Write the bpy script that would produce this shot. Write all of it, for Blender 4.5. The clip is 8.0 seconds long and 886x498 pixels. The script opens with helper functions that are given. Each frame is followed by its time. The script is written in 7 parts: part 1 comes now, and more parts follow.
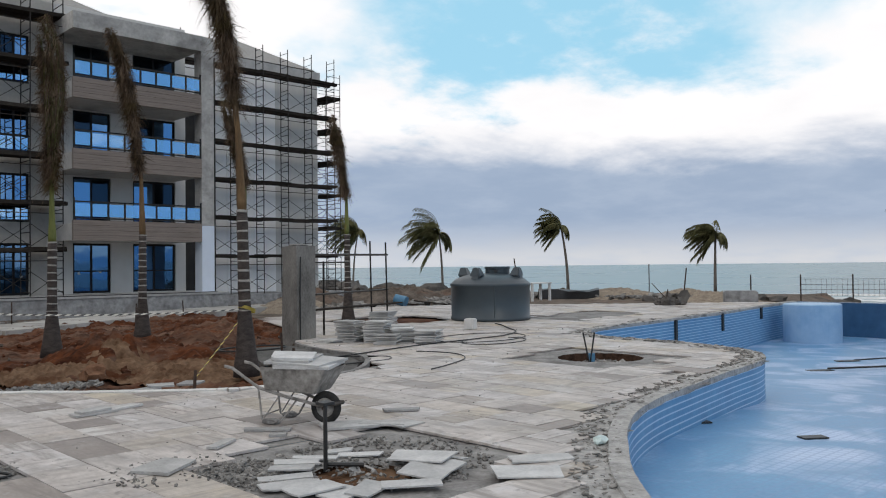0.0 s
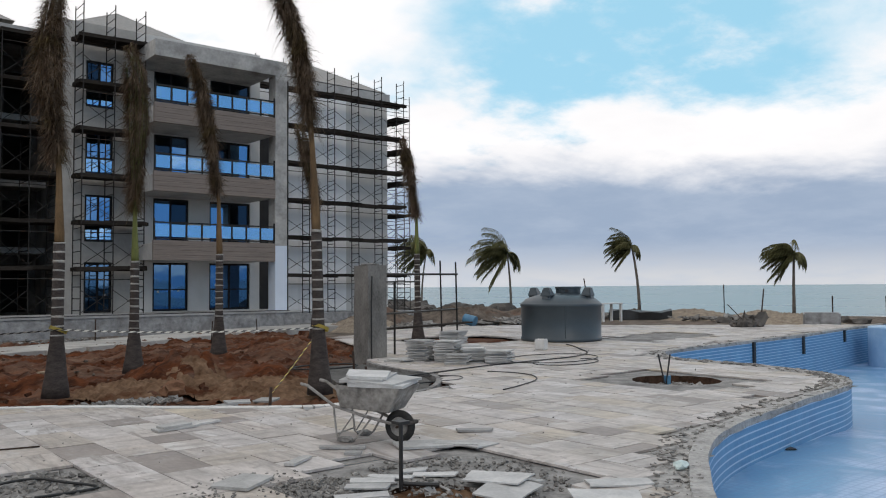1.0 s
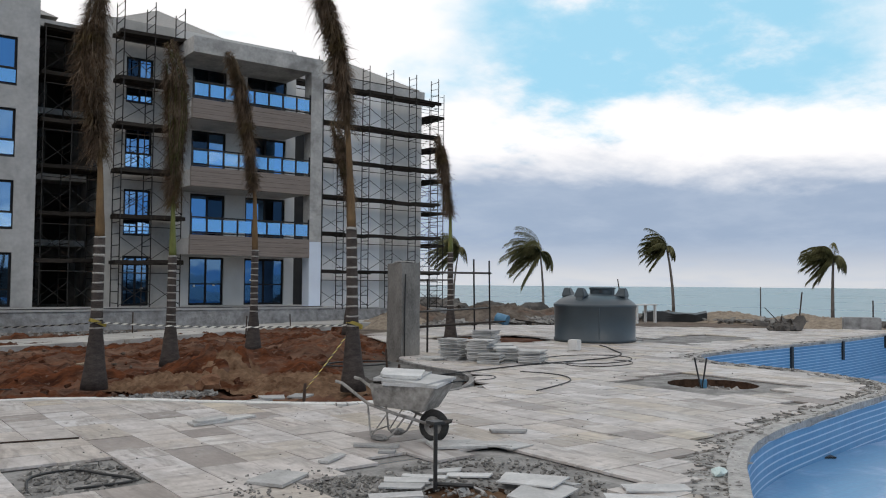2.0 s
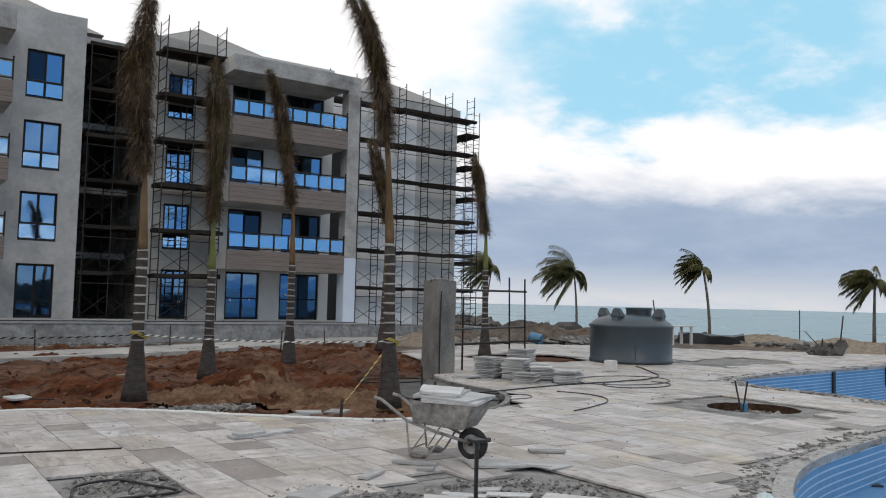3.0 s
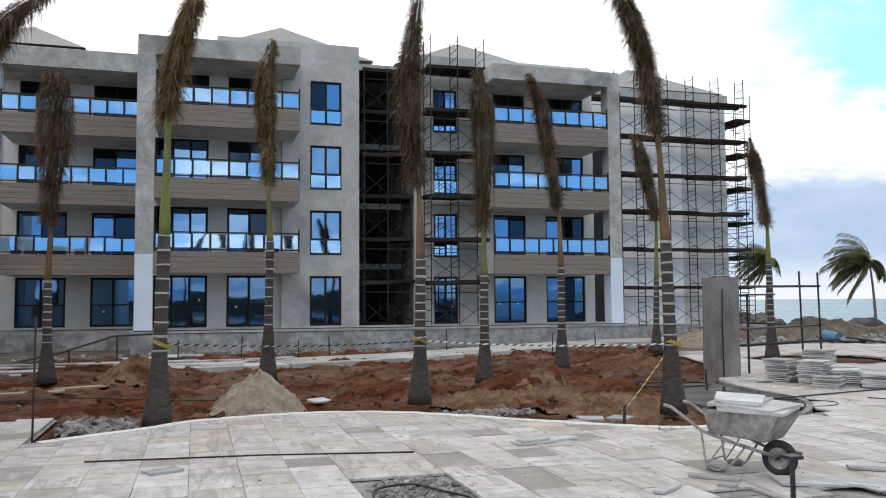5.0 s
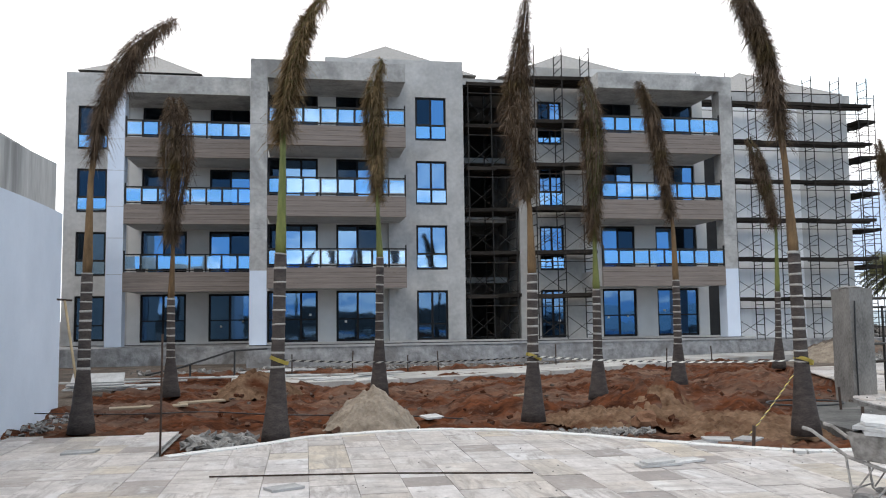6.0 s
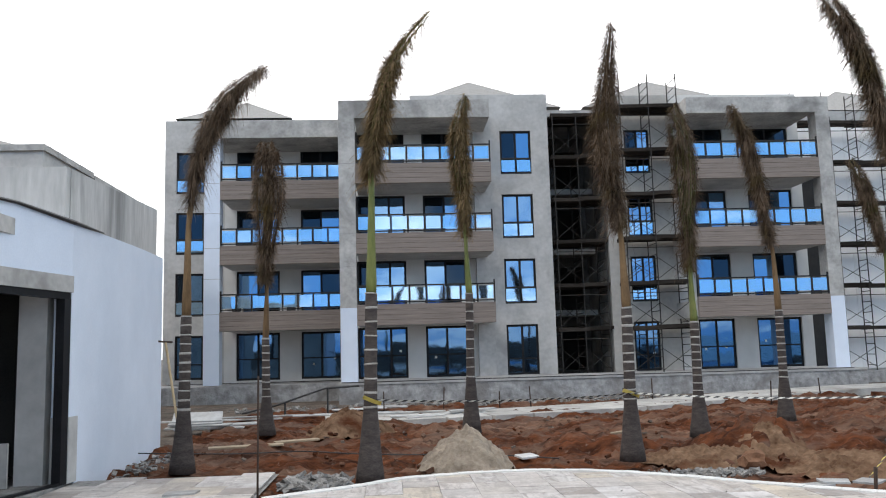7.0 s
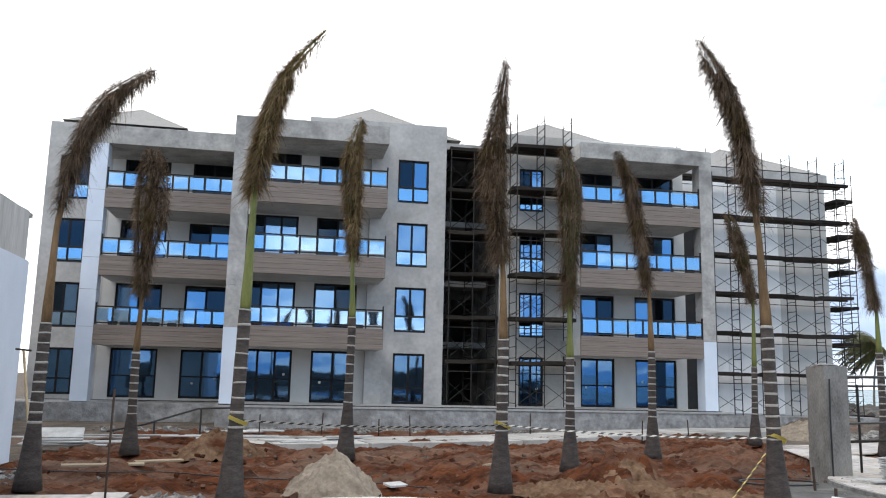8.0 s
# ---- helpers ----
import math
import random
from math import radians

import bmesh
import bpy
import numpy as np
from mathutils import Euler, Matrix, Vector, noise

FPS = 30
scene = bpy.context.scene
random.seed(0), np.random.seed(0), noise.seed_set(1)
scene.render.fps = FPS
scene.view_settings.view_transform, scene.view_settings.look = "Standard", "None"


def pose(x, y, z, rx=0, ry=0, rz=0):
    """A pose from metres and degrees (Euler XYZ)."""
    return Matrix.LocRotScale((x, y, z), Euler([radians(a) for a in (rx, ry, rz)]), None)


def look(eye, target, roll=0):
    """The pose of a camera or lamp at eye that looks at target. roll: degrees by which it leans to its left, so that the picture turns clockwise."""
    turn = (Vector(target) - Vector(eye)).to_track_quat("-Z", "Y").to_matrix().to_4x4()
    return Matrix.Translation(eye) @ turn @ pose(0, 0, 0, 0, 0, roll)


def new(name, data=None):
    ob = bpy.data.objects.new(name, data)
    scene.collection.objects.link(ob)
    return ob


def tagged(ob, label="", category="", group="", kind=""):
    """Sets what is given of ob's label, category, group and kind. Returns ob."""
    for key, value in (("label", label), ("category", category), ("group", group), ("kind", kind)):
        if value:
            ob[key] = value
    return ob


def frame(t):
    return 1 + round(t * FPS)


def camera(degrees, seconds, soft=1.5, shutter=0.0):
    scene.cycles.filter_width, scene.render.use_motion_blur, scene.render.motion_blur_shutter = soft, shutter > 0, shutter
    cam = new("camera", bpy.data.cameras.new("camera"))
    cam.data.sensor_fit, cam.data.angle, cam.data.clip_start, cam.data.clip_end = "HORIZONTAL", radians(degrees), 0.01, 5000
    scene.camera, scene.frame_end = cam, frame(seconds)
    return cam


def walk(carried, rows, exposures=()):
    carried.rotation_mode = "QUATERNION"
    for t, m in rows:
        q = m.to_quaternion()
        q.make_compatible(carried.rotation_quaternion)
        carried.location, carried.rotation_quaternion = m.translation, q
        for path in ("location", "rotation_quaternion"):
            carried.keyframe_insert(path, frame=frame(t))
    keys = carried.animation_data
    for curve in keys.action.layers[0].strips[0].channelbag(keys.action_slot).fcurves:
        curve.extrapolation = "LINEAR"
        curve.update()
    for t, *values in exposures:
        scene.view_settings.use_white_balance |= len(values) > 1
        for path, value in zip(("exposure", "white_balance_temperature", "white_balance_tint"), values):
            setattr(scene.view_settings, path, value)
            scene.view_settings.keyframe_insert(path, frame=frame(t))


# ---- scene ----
cam = camera(56.80, 8.0, 1.1)
PATH = [
    (0.0, pose(0.000, -0.001, 1.608, 91.19, 0.63, -44.29)),
    (0.2, pose(0.005, 0.000, 1.608, 91.89, 0.85, -43.29)),
    (0.5, pose(0.013, 0.002, 1.607, 92.14, 0.36, -42.47)),
    (0.8, pose(-0.018, 0.033, 1.605, 92.26, 0.20, -42.04)),
    (1.0, pose(-0.039, 0.054, 1.604, 92.62, 0.43, -39.57)),
    (1.2, pose(-0.034, 0.059, 1.606, 93.13, 1.05, -38.28)),
    (2.3, pose(-0.084, 0.112, 1.635, 92.31, -0.77, -37.16)),
    (2.5, pose(-0.114, 0.106, 1.642, 93.29, -0.47, -37.04)),
    (2.8, pose(-0.122, 0.135, 1.626, 93.52, -1.38, -35.92)),
    (3.0, pose(-0.128, 0.154, 1.615, 93.68, -1.34, -35.14)),
    (3.2, pose(-0.139, 0.166, 1.615, 93.47, -1.08, -34.21)),
    (3.5, pose(-0.156, 0.183, 1.615, 92.89, 0.22, -33.07)),
    (3.8, pose(-0.163, 0.223, 1.611, 92.09, 1.14, -32.24)),
    (4.0, pose(-0.168, 0.249, 1.609, 92.05, 0.66, -31.20)),
    (4.2, pose(-0.151, 0.303, 1.615, 92.27, 1.39, -29.20)),
    (4.5, pose(-0.125, 0.383, 1.623, 92.03, 1.84, -24.64)),
    (4.7, pose(-0.129, 0.423, 1.628, 92.80, 0.40, -21.07)),
    (5.0, pose(-0.135, 0.483, 1.636, 93.62, 0.39, -16.83)),
    (5.2, pose(-0.143, 0.524, 1.642, 93.77, -0.06, -14.71)),
    (6.3, pose(-0.256, 0.751, 1.686, 95.15, 1.94, -7.28)),
    (6.5, pose(-0.273, 0.796, 1.695, 95.67, 2.70, -5.25)),
    (6.7, pose(-0.261, 0.797, 1.711, 96.25, 2.65, -3.66)),
    (7.0, pose(-0.242, 0.798, 1.736, 97.04, 1.59, -3.38)),
    (7.2, pose(-0.206, 0.824, 1.714, 97.79, 0.67, -4.51)),
    (7.5, pose(-0.151, 0.864, 1.680, 98.56, 0.04, -6.22)),
    (7.7, pose(-0.090, 0.852, 1.676, 99.07, -0.32, -7.66)),
    (8.0, pose(0.001, 0.835, 1.670, 99.06, -1.23, -10.98)),
]
walk(cam, PATH, [(0.0, -0.92, 6330, 11), (1.0, -0.93, 6330, 11), (2.5, -0.86, 6340, 11), (3.0, -0.87, 6340, 11), (4.0, -0.93, 6330, 11), (4.5, -0.78, 6320, 11), (5.0, -0.38, 6260, 11),
                 (6.3, -0.17, 6250, 11), (7.0, -0.09, 6240, 11), (8.0, -0.05, 6230, 11)])

# ---- world and sun ----
world = bpy.data.worlds.new("world")
scene.world = world
world.use_nodes = True
wt = world.node_tree
wt.nodes.clear()


def wnode(kind, **vals):
    n = wt.nodes.new(kind)
    for k, v in vals.items():
        if k in n.inputs:
            n.inputs[k].default_value = v
    return n


def wmath(op, a, b=None, c=None, clamp=False):
    n = wt.nodes.new("ShaderNodeMath")
    n.operation, n.use_clamp = op, clamp
    for i, v in enumerate((a, b, c)):
        if v is None:
            continue
        if isinstance(v, (int, float)):
            n.inputs[i].default_value = v
        else:
            wt.links.new(v, n.inputs[i])
    return n.outputs[0]


def wmix(fac, a, b):
    n = wt.nodes.new("ShaderNodeMix")
    n.data_type = "RGBA"
    for sock, v in ((n.inputs[0], fac), (n.inputs[6], a), (n.inputs[7], b)):
        if isinstance(v, (tuple, int, float)):
            sock.default_value = v
        else:
            wt.links.new(v, sock)
    return n.outputs[2]


def wramp(fac, stops):
    n = wt.nodes.new("ShaderNodeMapRange")
    n.interpolation_type = "SMOOTHSTEP"
    wt.links.new(fac, n.inputs[0])
    for i, v in enumerate(stops):
        n.inputs[i + 1].default_value = v
    return n.outputs[0]


SUN_ELEV, SUN_AZ = radians(38), radians(205)
sky = wt.nodes.new("ShaderNodeTexSky")
sky.sky_type, sky.sun_disc = "NISHITA", False
sky.sun_elevation, sky.sun_rotation = SUN_ELEV, SUN_AZ
skyc = wt.nodes.new("ShaderNodeVectorMath")
skyc.operation = "SCALE"
wt.links.new(sky.outputs[0], skyc.inputs[0])
skyc.inputs[3].default_value = 0.13
co = wt.nodes.new("ShaderNodeTexCoord")
sep = wt.nodes.new("ShaderNodeSeparateXYZ")
wt.links.new(co.outputs["Generated"], sep.inputs[0])
X, Y, Z = sep.outputs
up = wmath("MAXIMUM", Z, 0.0)
flat = wmath("ADD", up, 0.22)
cv = wt.nodes.new("ShaderNodeCombineXYZ")
wt.links.new(wmath("DIVIDE", X, flat), cv.inputs[0])
wt.links.new(wmath("DIVIDE", Y, flat), cv.inputs[1])
cv.inputs[2].default_value = 3.7
big = wnode("ShaderNodeTexNoise", Scale=0.85, Detail=7.0, Roughness=0.55, Distortion=0.35)
wt.links.new(cv.outputs[0], big.inputs["Vector"])
fine = wnode("ShaderNodeTexNoise", Scale=3.2, Detail=6.0, Roughness=0.6)
wt.links.new(cv.outputs[0], fine.inputs["Vector"])
# high bright cloud, opening to blue over the sea
hor = wmath("SQRT", wmath("ADD", wmath("MULTIPLY", X, X), wmath("MULTIPLY", Y, Y)))
seaward = wmath("DIVIDE", wmath("ADD", wmath("MULTIPLY", X, 0.797), wmath("MULTIPLY", Y, 0.604)), wmath("MAXIMUM", hor, 0.05))
seaward = wmath("ADD", seaward, wmath("MULTIPLY", wmath("SUBTRACT", fine.outputs["Fac"], 0.5), 0.09))
cover = wmath("ADD", wmath("MULTIPLY_ADD", big.outputs["Fac"], 1.7, -0.35), wmath("MULTIPLY", wmath("SUBTRACT", fine.outputs["Fac"], 0.5), 1.5))
gap = wmath("MULTIPLY", wramp(seaward, (0.93, 0.995, 0.0, 1.0)), wramp(up, (0.16, 0.27, 0.0, 1.0)))
behind = wramp(Y, (0.1, -0.35, 0.0, 1.0))
cover = wmath("SUBTRACT", wmath("ADD", cover, 0.36), wmath("MULTIPLY", gap, 0.50))
cover = wmath("SUBTRACT", cover, wmath("MULTIPLY", behind, 0.50))
cloud = wramp(cover, (0.22, 0.70, 0.0, 1.0))
blue = wmix(0.8, skyc.outputs[0], (0.80, 1.50, 1.85, 1))
white = wmix(fine.outputs["Fac"], (2.2, 2.12, 2.04, 1), (1.75, 1.72, 1.70, 1))
lowblue = wmix(wramp(up, (0.32, 0.52, 0.0, 1.0)), (0.46, 0.84, 1.30, 1), (0.74, 0.81, 0.90, 1))
blue = wmix(behind, blue, lowblue)
high = wmix(cloud, blue, white)
# grey-blue rain bank low over the sea
edge = wmath("ADD", up, wmath("MULTIPLY", wmath("SUBTRACT", big.outputs["Fac"], 0.5), 0.16))
edge = wmath("ADD", edge, wmath("MULTIPLY", wmath("SUBTRACT", fine.outputs["Fac"], 0.5), 0.04))
bank = wmath("MULTIPLY", wramp(edge, (0.158, 0.112, 0.0, 1.0)), wramp(X, (0.40, 0.62, 0.0, 1.0)))
bankc = wmix(wramp(up, (0.0, 0.06, 0.0, 1.0)), (1.30, 1.31, 1.32, 1), (0.66, 0.82, 1.06, 1))
bankc = wmix(wmath("MULTIPLY", wramp(fine.outputs["Fac"], (0.35, 0.75, 0.0, 1.0)), 0.5), bankc, (0.92, 1.06, 1.26, 1))
full = wmix(bank, high, bankc)
bg = wt.nodes.new("ShaderNodeBackground")
wt.links.new(full, bg.inputs[0])
bg.inputs[1].default_value = 1.0
out = wt.nodes.new("ShaderNodeOutputWorld")
wt.links.new(bg.outputs[0], out.inputs[0])

sun = new("sun", bpy.data.lights.new("sun", "SUN"))
sun.data.energy, sun.data.angle, sun.data.color = 0.7, radians(14), (1.0, 0.92, 0.80)
sun_dir = Vector((math.sin(SUN_AZ) * math.cos(SUN_ELEV), math.cos(SUN_AZ) * math.cos(SUN_ELEV), math.sin(SUN_ELEV)))
sun.matrix_world = look(sun_dir * 100, (0, 0, 0))

# ---- materials ----
MATS = {}


def rgba(c):
    return (c[0], c[1], c[2], 1.0)


def surface(name, dark, light, scale=3.0, rough=0.8, bump=0.15, metal=0.0, fine_scale=40.0, stain=None, stain_at=0.6,
            stretch=(1, 1, 1), random=0.0, spec=0.3, coords="Object", island=False, bump_dist=0.01):
    """Two-scale noise colour with optional stains, random tone per piece and fine relief."""
    m = bpy.data.materials.new(name)
    m.use_nodes = True
    t = m.node_tree
    b = t.nodes["Principled BSDF"]
    L = t.links.new
    tc = t.nodes.new("ShaderNodeTexCoord")
    mp = t.nodes.new("ShaderNodeMapping")
    mp.inputs["Scale"].default_value = stretch
    if coords == "World":
        geo = t.nodes.new("ShaderNodeNewGeometry")
        rnd_src = geo.outputs["Random Per Island"] if island else t.nodes.new("ShaderNodeObjectInfo").outputs["Random"]
        far_off = t.nodes.new("ShaderNodeMath")
        far_off.operation = "MULTIPLY"
        far_off.inputs[1].default_value = 60.0
        L(rnd_src, far_off.inputs[0])
        shift = t.nodes.new("ShaderNodeVectorMath")
        shift.operation = "ADD"
        L(geo.outputs["Position"], shift.inputs[0])
        L(far_off.outputs[0], shift.inputs[1])
        L(shift.outputs[0], mp.inputs[0])
    else:
        L(tc.outputs[coords], mp.inputs[0])
    n1 = t.nodes.new("ShaderNodeTexNoise")
    n1.inputs["Scale"].default_value, n1.inputs["Detail"].default_value, n1.inputs["Roughness"].default_value = scale, 6, 0.6
    n2 = t.nodes.new("ShaderNodeTexNoise")
    n2.inputs["Scale"].default_value, n2.inputs["Detail"].default_value = fine_scale, 4
    L(mp.outputs[0], n1.inputs["Vector"])
    L(mp.outputs[0], n2.inputs["Vector"])
    add = t.nodes.new("ShaderNodeMath")
    add.operation = "MULTIPLY_ADD"
    L(n2.outputs["Fac"], add.inputs[0])
    add.inputs[1].default_value = 0.45
    L(n1.outputs["Fac"], add.inputs[2])
    mr = t.nodes.new("ShaderNodeMapRange")
    mr.inputs[1].default_value, mr.inputs[2].default_value = 0.5, 0.98
    L(add.outputs[0], mr.inputs[0])
    mix = t.nodes.new("ShaderNodeMix")
    mix.data_type = "RGBA"
    mix.inputs[6].default_value, mix.inputs[7].default_value = rgba(dark), rgba(light)
    L(mr.outputs[0], mix.inputs[0])
    colour = mix.outputs[2]
    if random:
        if island:
            src = t.nodes.new("ShaderNodeNewGeometry").outputs["Random Per Island"]
        else:
            src = t.nodes.new("ShaderNodeObjectInfo").outputs["Random"]
        r = t.nodes.new("ShaderNodeMapRange")
        r.inputs[3].default_value, r.inputs[4].default_value = 1 - random, 1 + random * 0.6
        L(src, r.inputs[0])
        vm = t.nodes.new("ShaderNodeVectorMath")
        vm.operation = "SCALE"
        L(colour, vm.inputs[0])
        L(r.outputs[0], vm.inputs[3])
        colour = vm.outputs[0]
    if stain:
        n3 = t.nodes.new("ShaderNodeTexNoise")
        n3.inputs["Scale"].default_value, n3.inputs["Detail"].default_value, n3.inputs["Distortion"].default_value = scale * 0.35, 8, 0.6
        L(mp.outputs[0], n3.inputs["Vector"])
        m3 = t.nodes.new("ShaderNodeMapRange")
        m3.inputs[1].default_value, m3.inputs[2].default_value = stain_at, stain_at + 0.16
        L(n3.outputs["Fac"], m3.inputs[0])
        mx = t.nodes.new("ShaderNodeMix")
        mx.data_type = "RGBA"
        L(m3.outputs[0], mx.inputs[0])
        L(colour, mx.inputs[6])
        mx.inputs[7].default_value = rgba(stain)
        colour = mx.outputs[2]
    L(colour, b.inputs["Base Color"])
    b.inputs["Metallic"].default_value = metal
    b.inputs["Specular IOR Level"].default_value = spec
    rr = t.nodes.new("ShaderNodeMapRange")
    rr.inputs[3].default_value, rr.inputs[4].default_value = max(0.02, rough - 0.12), min(1, rough + 0.1)
    L(n1.outputs["Fac"], rr.inputs[0])
    L(rr.outputs[0], b.inputs["Roughness"])
    if bump:
        bp = t.nodes.new("ShaderNodeBump")
        bp.inputs["Strength"].default_value, bp.inputs["Distance"].default_value = bump, bump_dist
        L(add.outputs[0], bp.inputs["Height"])
        L(bp.outputs[0], b.inputs["Normal"])
    MATS[name] = m
    return m


CONCRETE = surface("bare concrete", (0.29, 0.282, 0.266), (0.56, 0.543, 0.512), 1.3, 0.9, 0.3, fine_scale=7, stain=(0.20, 0.193, 0.182), stain_at=0.55, spec=0.15)
RENDERED = surface("grey render", (0.38, 0.372, 0.356), (0.56, 0.547, 0.523), 1.1, 0.92, 0.2, fine_scale=6, stain=(0.29, 0.282, 0.268), stain_at=0.57, spec=0.15)
BACKWALL = surface("cream render", (0.37, 0.352, 0.322), (0.51, 0.49, 0.452), 0.9, 0.92, 0.15, fine_scale=6, stain=(0.36, 0.345, 0.315), stain_at=0.60, spec=0.15)
WHITEPAINT = surface("white primer", (0.62, 0.68, 0.77), (0.72, 0.78, 0.87), 0.9, 0.75, 0.06, stain=(0.68, 0.69, 0.71), stain_at=0.68)
PLINTHM = surface("plinth concrete", (0.19, 0.188, 0.184), (0.48, 0.475, 0.468), 2.2, 0.92, 1.0, fine_scale=6, stain=(0.20, 0.19, 0.18), stain_at=0.54, bump_dist=0.08, spec=0.1)
CLADDING = surface("weathered wood cladding", (0.165, 0.135, 0.115), (0.30, 0.25, 0.215), 2.0, 0.75, 0.2, fine_scale=9.0, stretch=(0.35, 1, 9))
FRAME = surface("black aluminium", (0.006, 0.006, 0.007), (0.016, 0.016, 0.018), 3, 0.5, 0.0, spec=0.2)
RAILM = surface("dark bronze railing", (0.022, 0.020, 0.018), (0.05, 0.045, 0.04), 4, 0.4, 0.0, metal=0.6)
# near-black colour puts the missing light of unlit rooms into the surface
DARKIN = surface("near-black for unlit rooms", (0.02, 0.02, 0.02), (0.05, 0.047, 0.045), 1, 0.95, 0.0)
ROOFM = surface("roof tiles", (0.26, 0.25, 0.235), (0.40, 0.385, 0.36), 6, 0.9, 0.4, stretch=(1, 1, 6))
STEEL = surface("rusty scaffold steel", (0.020, 0.018, 0.017), (0.06, 0.054, 0.048), 5, 0.7, 0.0, metal=0.3, stain=(0.09, 0.052, 0.032), stain_at=0.6)
PLANKM = surface("dark scaffold boards", (0.018, 0.015, 0.013), (0.055, 0.047, 0.04), 4, 0.9, 0.2, stretch=(0.6, 4, 4), random=0.4, spec=0.05)


def earth(name):
    """Churned red earth: damp dark, rusty and dry pinkish patches in drawn-out streaks."""
    m = surface(name, (0.020, 0.009, 0.006), (0.16, 0.056, 0.024), 2.6, 0.97, 1.0, fine_scale=9, spec=0.05, bump_dist=0.07, coords="World", stretch=(0.55, 1.3, 1))
    t = m.node_tree
    L = t.links.new
    b = t.nodes["Principled BSDF"]
    pos = t.nodes.new("ShaderNodeNewGeometry")
    colour = b.inputs["Base Color"].links[0].from_socket
    for scale, lo, hi, share, tint, squash in ((0.55, 0.48, 0.62, 0.75, (0.215, 0.140, 0.100, 1), (0.5, 1.0, 1)), (0.9, 0.51, 0.62, 0.85, (0.125, 0.082, 0.062, 1), (0.4, 1.2, 1)),
                                       (1.7, 0.56, 0.68, 0.75, (0.022, 0.011, 0.008, 1), (0.5, 1.5, 1)), (6.0, 0.53, 0.66, 0.6, (0.030, 0.015, 0.010, 1), (0.6, 1.3, 1)), (9.0, 0.60, 0.70, 0.5, (0.27, 0.205, 0.16, 1), (0.7, 1.2, 1))):
        mp = t.nodes.new("ShaderNodeMapping")
        mp.inputs["Scale"].default_value = squash
        mp.inputs["Location"].default_value = (scale * 7, scale * 3, 0)
        L(pos.outputs["Position"], mp.inputs[0])
        n = t.nodes.new("ShaderNodeTexNoise")
        n.inputs["Scale"].default_value, n.inputs["Detail"].default_value, n.inputs["Roughness"].default_value, n.inputs["Distortion"].default_value = scale, 9, 0.65, 0.4
        L(mp.outputs[0], n.inputs["Vector"])
        r = t.nodes.new("ShaderNodeMapRange")
        r.inputs[1].default_value, r.inputs[2].default_value, r.inputs[4].default_value = lo, hi, share
        L(n.outputs["Fac"], r.inputs[0])
        mx = t.nodes.new("ShaderNodeMix")
        mx.data_type = "RGBA"
        L(r.outputs[0], mx.inputs[0])
        L(colour, mx.inputs[6])
        mx.inputs[7].default_value = tint
        colour = mx.outputs[2]
    L(colour, b.inputs["Base Color"])
    return m


SOIL = earth("red earth")
PITSIDEM = surface("dark pit side earth", (0.022, 0.014, 0.010), (0.095, 0.055, 0.036), 5.0, 0.95, 0.8, fine_scale=18, spec=0.1, bump_dist=0.03)
WETMORTAR = surface("dark damp mortar", (0.055, 0.053, 0.050), (0.15, 0.146, 0.138), 2.0, 0.9, 0.8, fine_scale=18, stain=(0.20, 0.19, 0.175), stain_at=0.60, bump_dist=0.03, spec=0.2)
DIRT = surface("builders dirt", (0.055, 0.043, 0.034), (0.22, 0.182, 0.15), 1.4, 0.97, 0.9, spec=0.1, fine_scale=14, stain=(0.17, 0.10, 0.07), stain_at=0.58, bump_dist=0.05)
SAND = surface("building sand", (0.17, 0.135, 0.10), (0.37, 0.31, 0.24), 3.5, 0.97, 1.0, fine_scale=16, bump_dist=0.05)
ORANGESAND = surface("orange sand", (0.070, 0.037, 0.020), (0.255, 0.165, 0.105), 2.6, 0.97, 1.0, fine_scale=11, bump_dist=0.06, stain=(0.075, 0.028, 0.013), stain_at=0.52, spec=0.05)
RUBBLE = surface("rubble stone", (0.11, 0.104, 0.096), (0.38, 0.365, 0.34), 5, 0.95, 0.4, random=0.35, island=True)
MORTAR = surface("grey mortar", (0.13, 0.127, 0.122), (0.36, 0.350, 0.335), 3.5, 0.97, 0.8, fine_scale=25, stain=(0.13, 0.12, 0.115), stain_at=0.55, bump_dist=0.03)
PATHM = surface("pale concrete path", (0.34, 0.328, 0.305), (0.55, 0.53, 0.495), 1.8, 0.9, 0.3, stain=(0.24, 0.21, 0.18), stain_at=0.55, random=0.15, spec=0.15)
PANELM = surface("white render panel", (0.86, 0.855, 0.845), (0.92, 0.915, 0.905), 0.7, 0.8, 0.08, stain=(0.60, 0.58, 0.54), stain_at=0.66)
EDGEM = surface("white edging stone", (0.56, 0.55, 0.53), (0.74, 0.73, 0.70), 3.0, 0.85, 0.2)
SLABM = surface("cut stone slab", (0.42, 0.42, 0.415), (0.66, 0.655, 0.64), 3.0, 0.75, 0.2, random=0.22, stain=(0.40, 0.385, 0.36), stain_at=0.58)
OFFCUTM = surface("dusty stone offcut", (0.33, 0.325, 0.315), (0.58, 0.575, 0.56), 3.0, 0.85, 0.25, random=0.3, stain=(0.27, 0.24, 0.21), stain_at=0.56)
PARAPETM = surface("stained pale concrete", (0.36, 0.355, 0.34), (0.60, 0.59, 0.57), 1.1, 0.92, 0.25, fine_scale=6, stain=(0.17, 0.165, 0.158), stain_at=0.53, spec=0.15, stretch=(1.6, 1.6, 0.3))
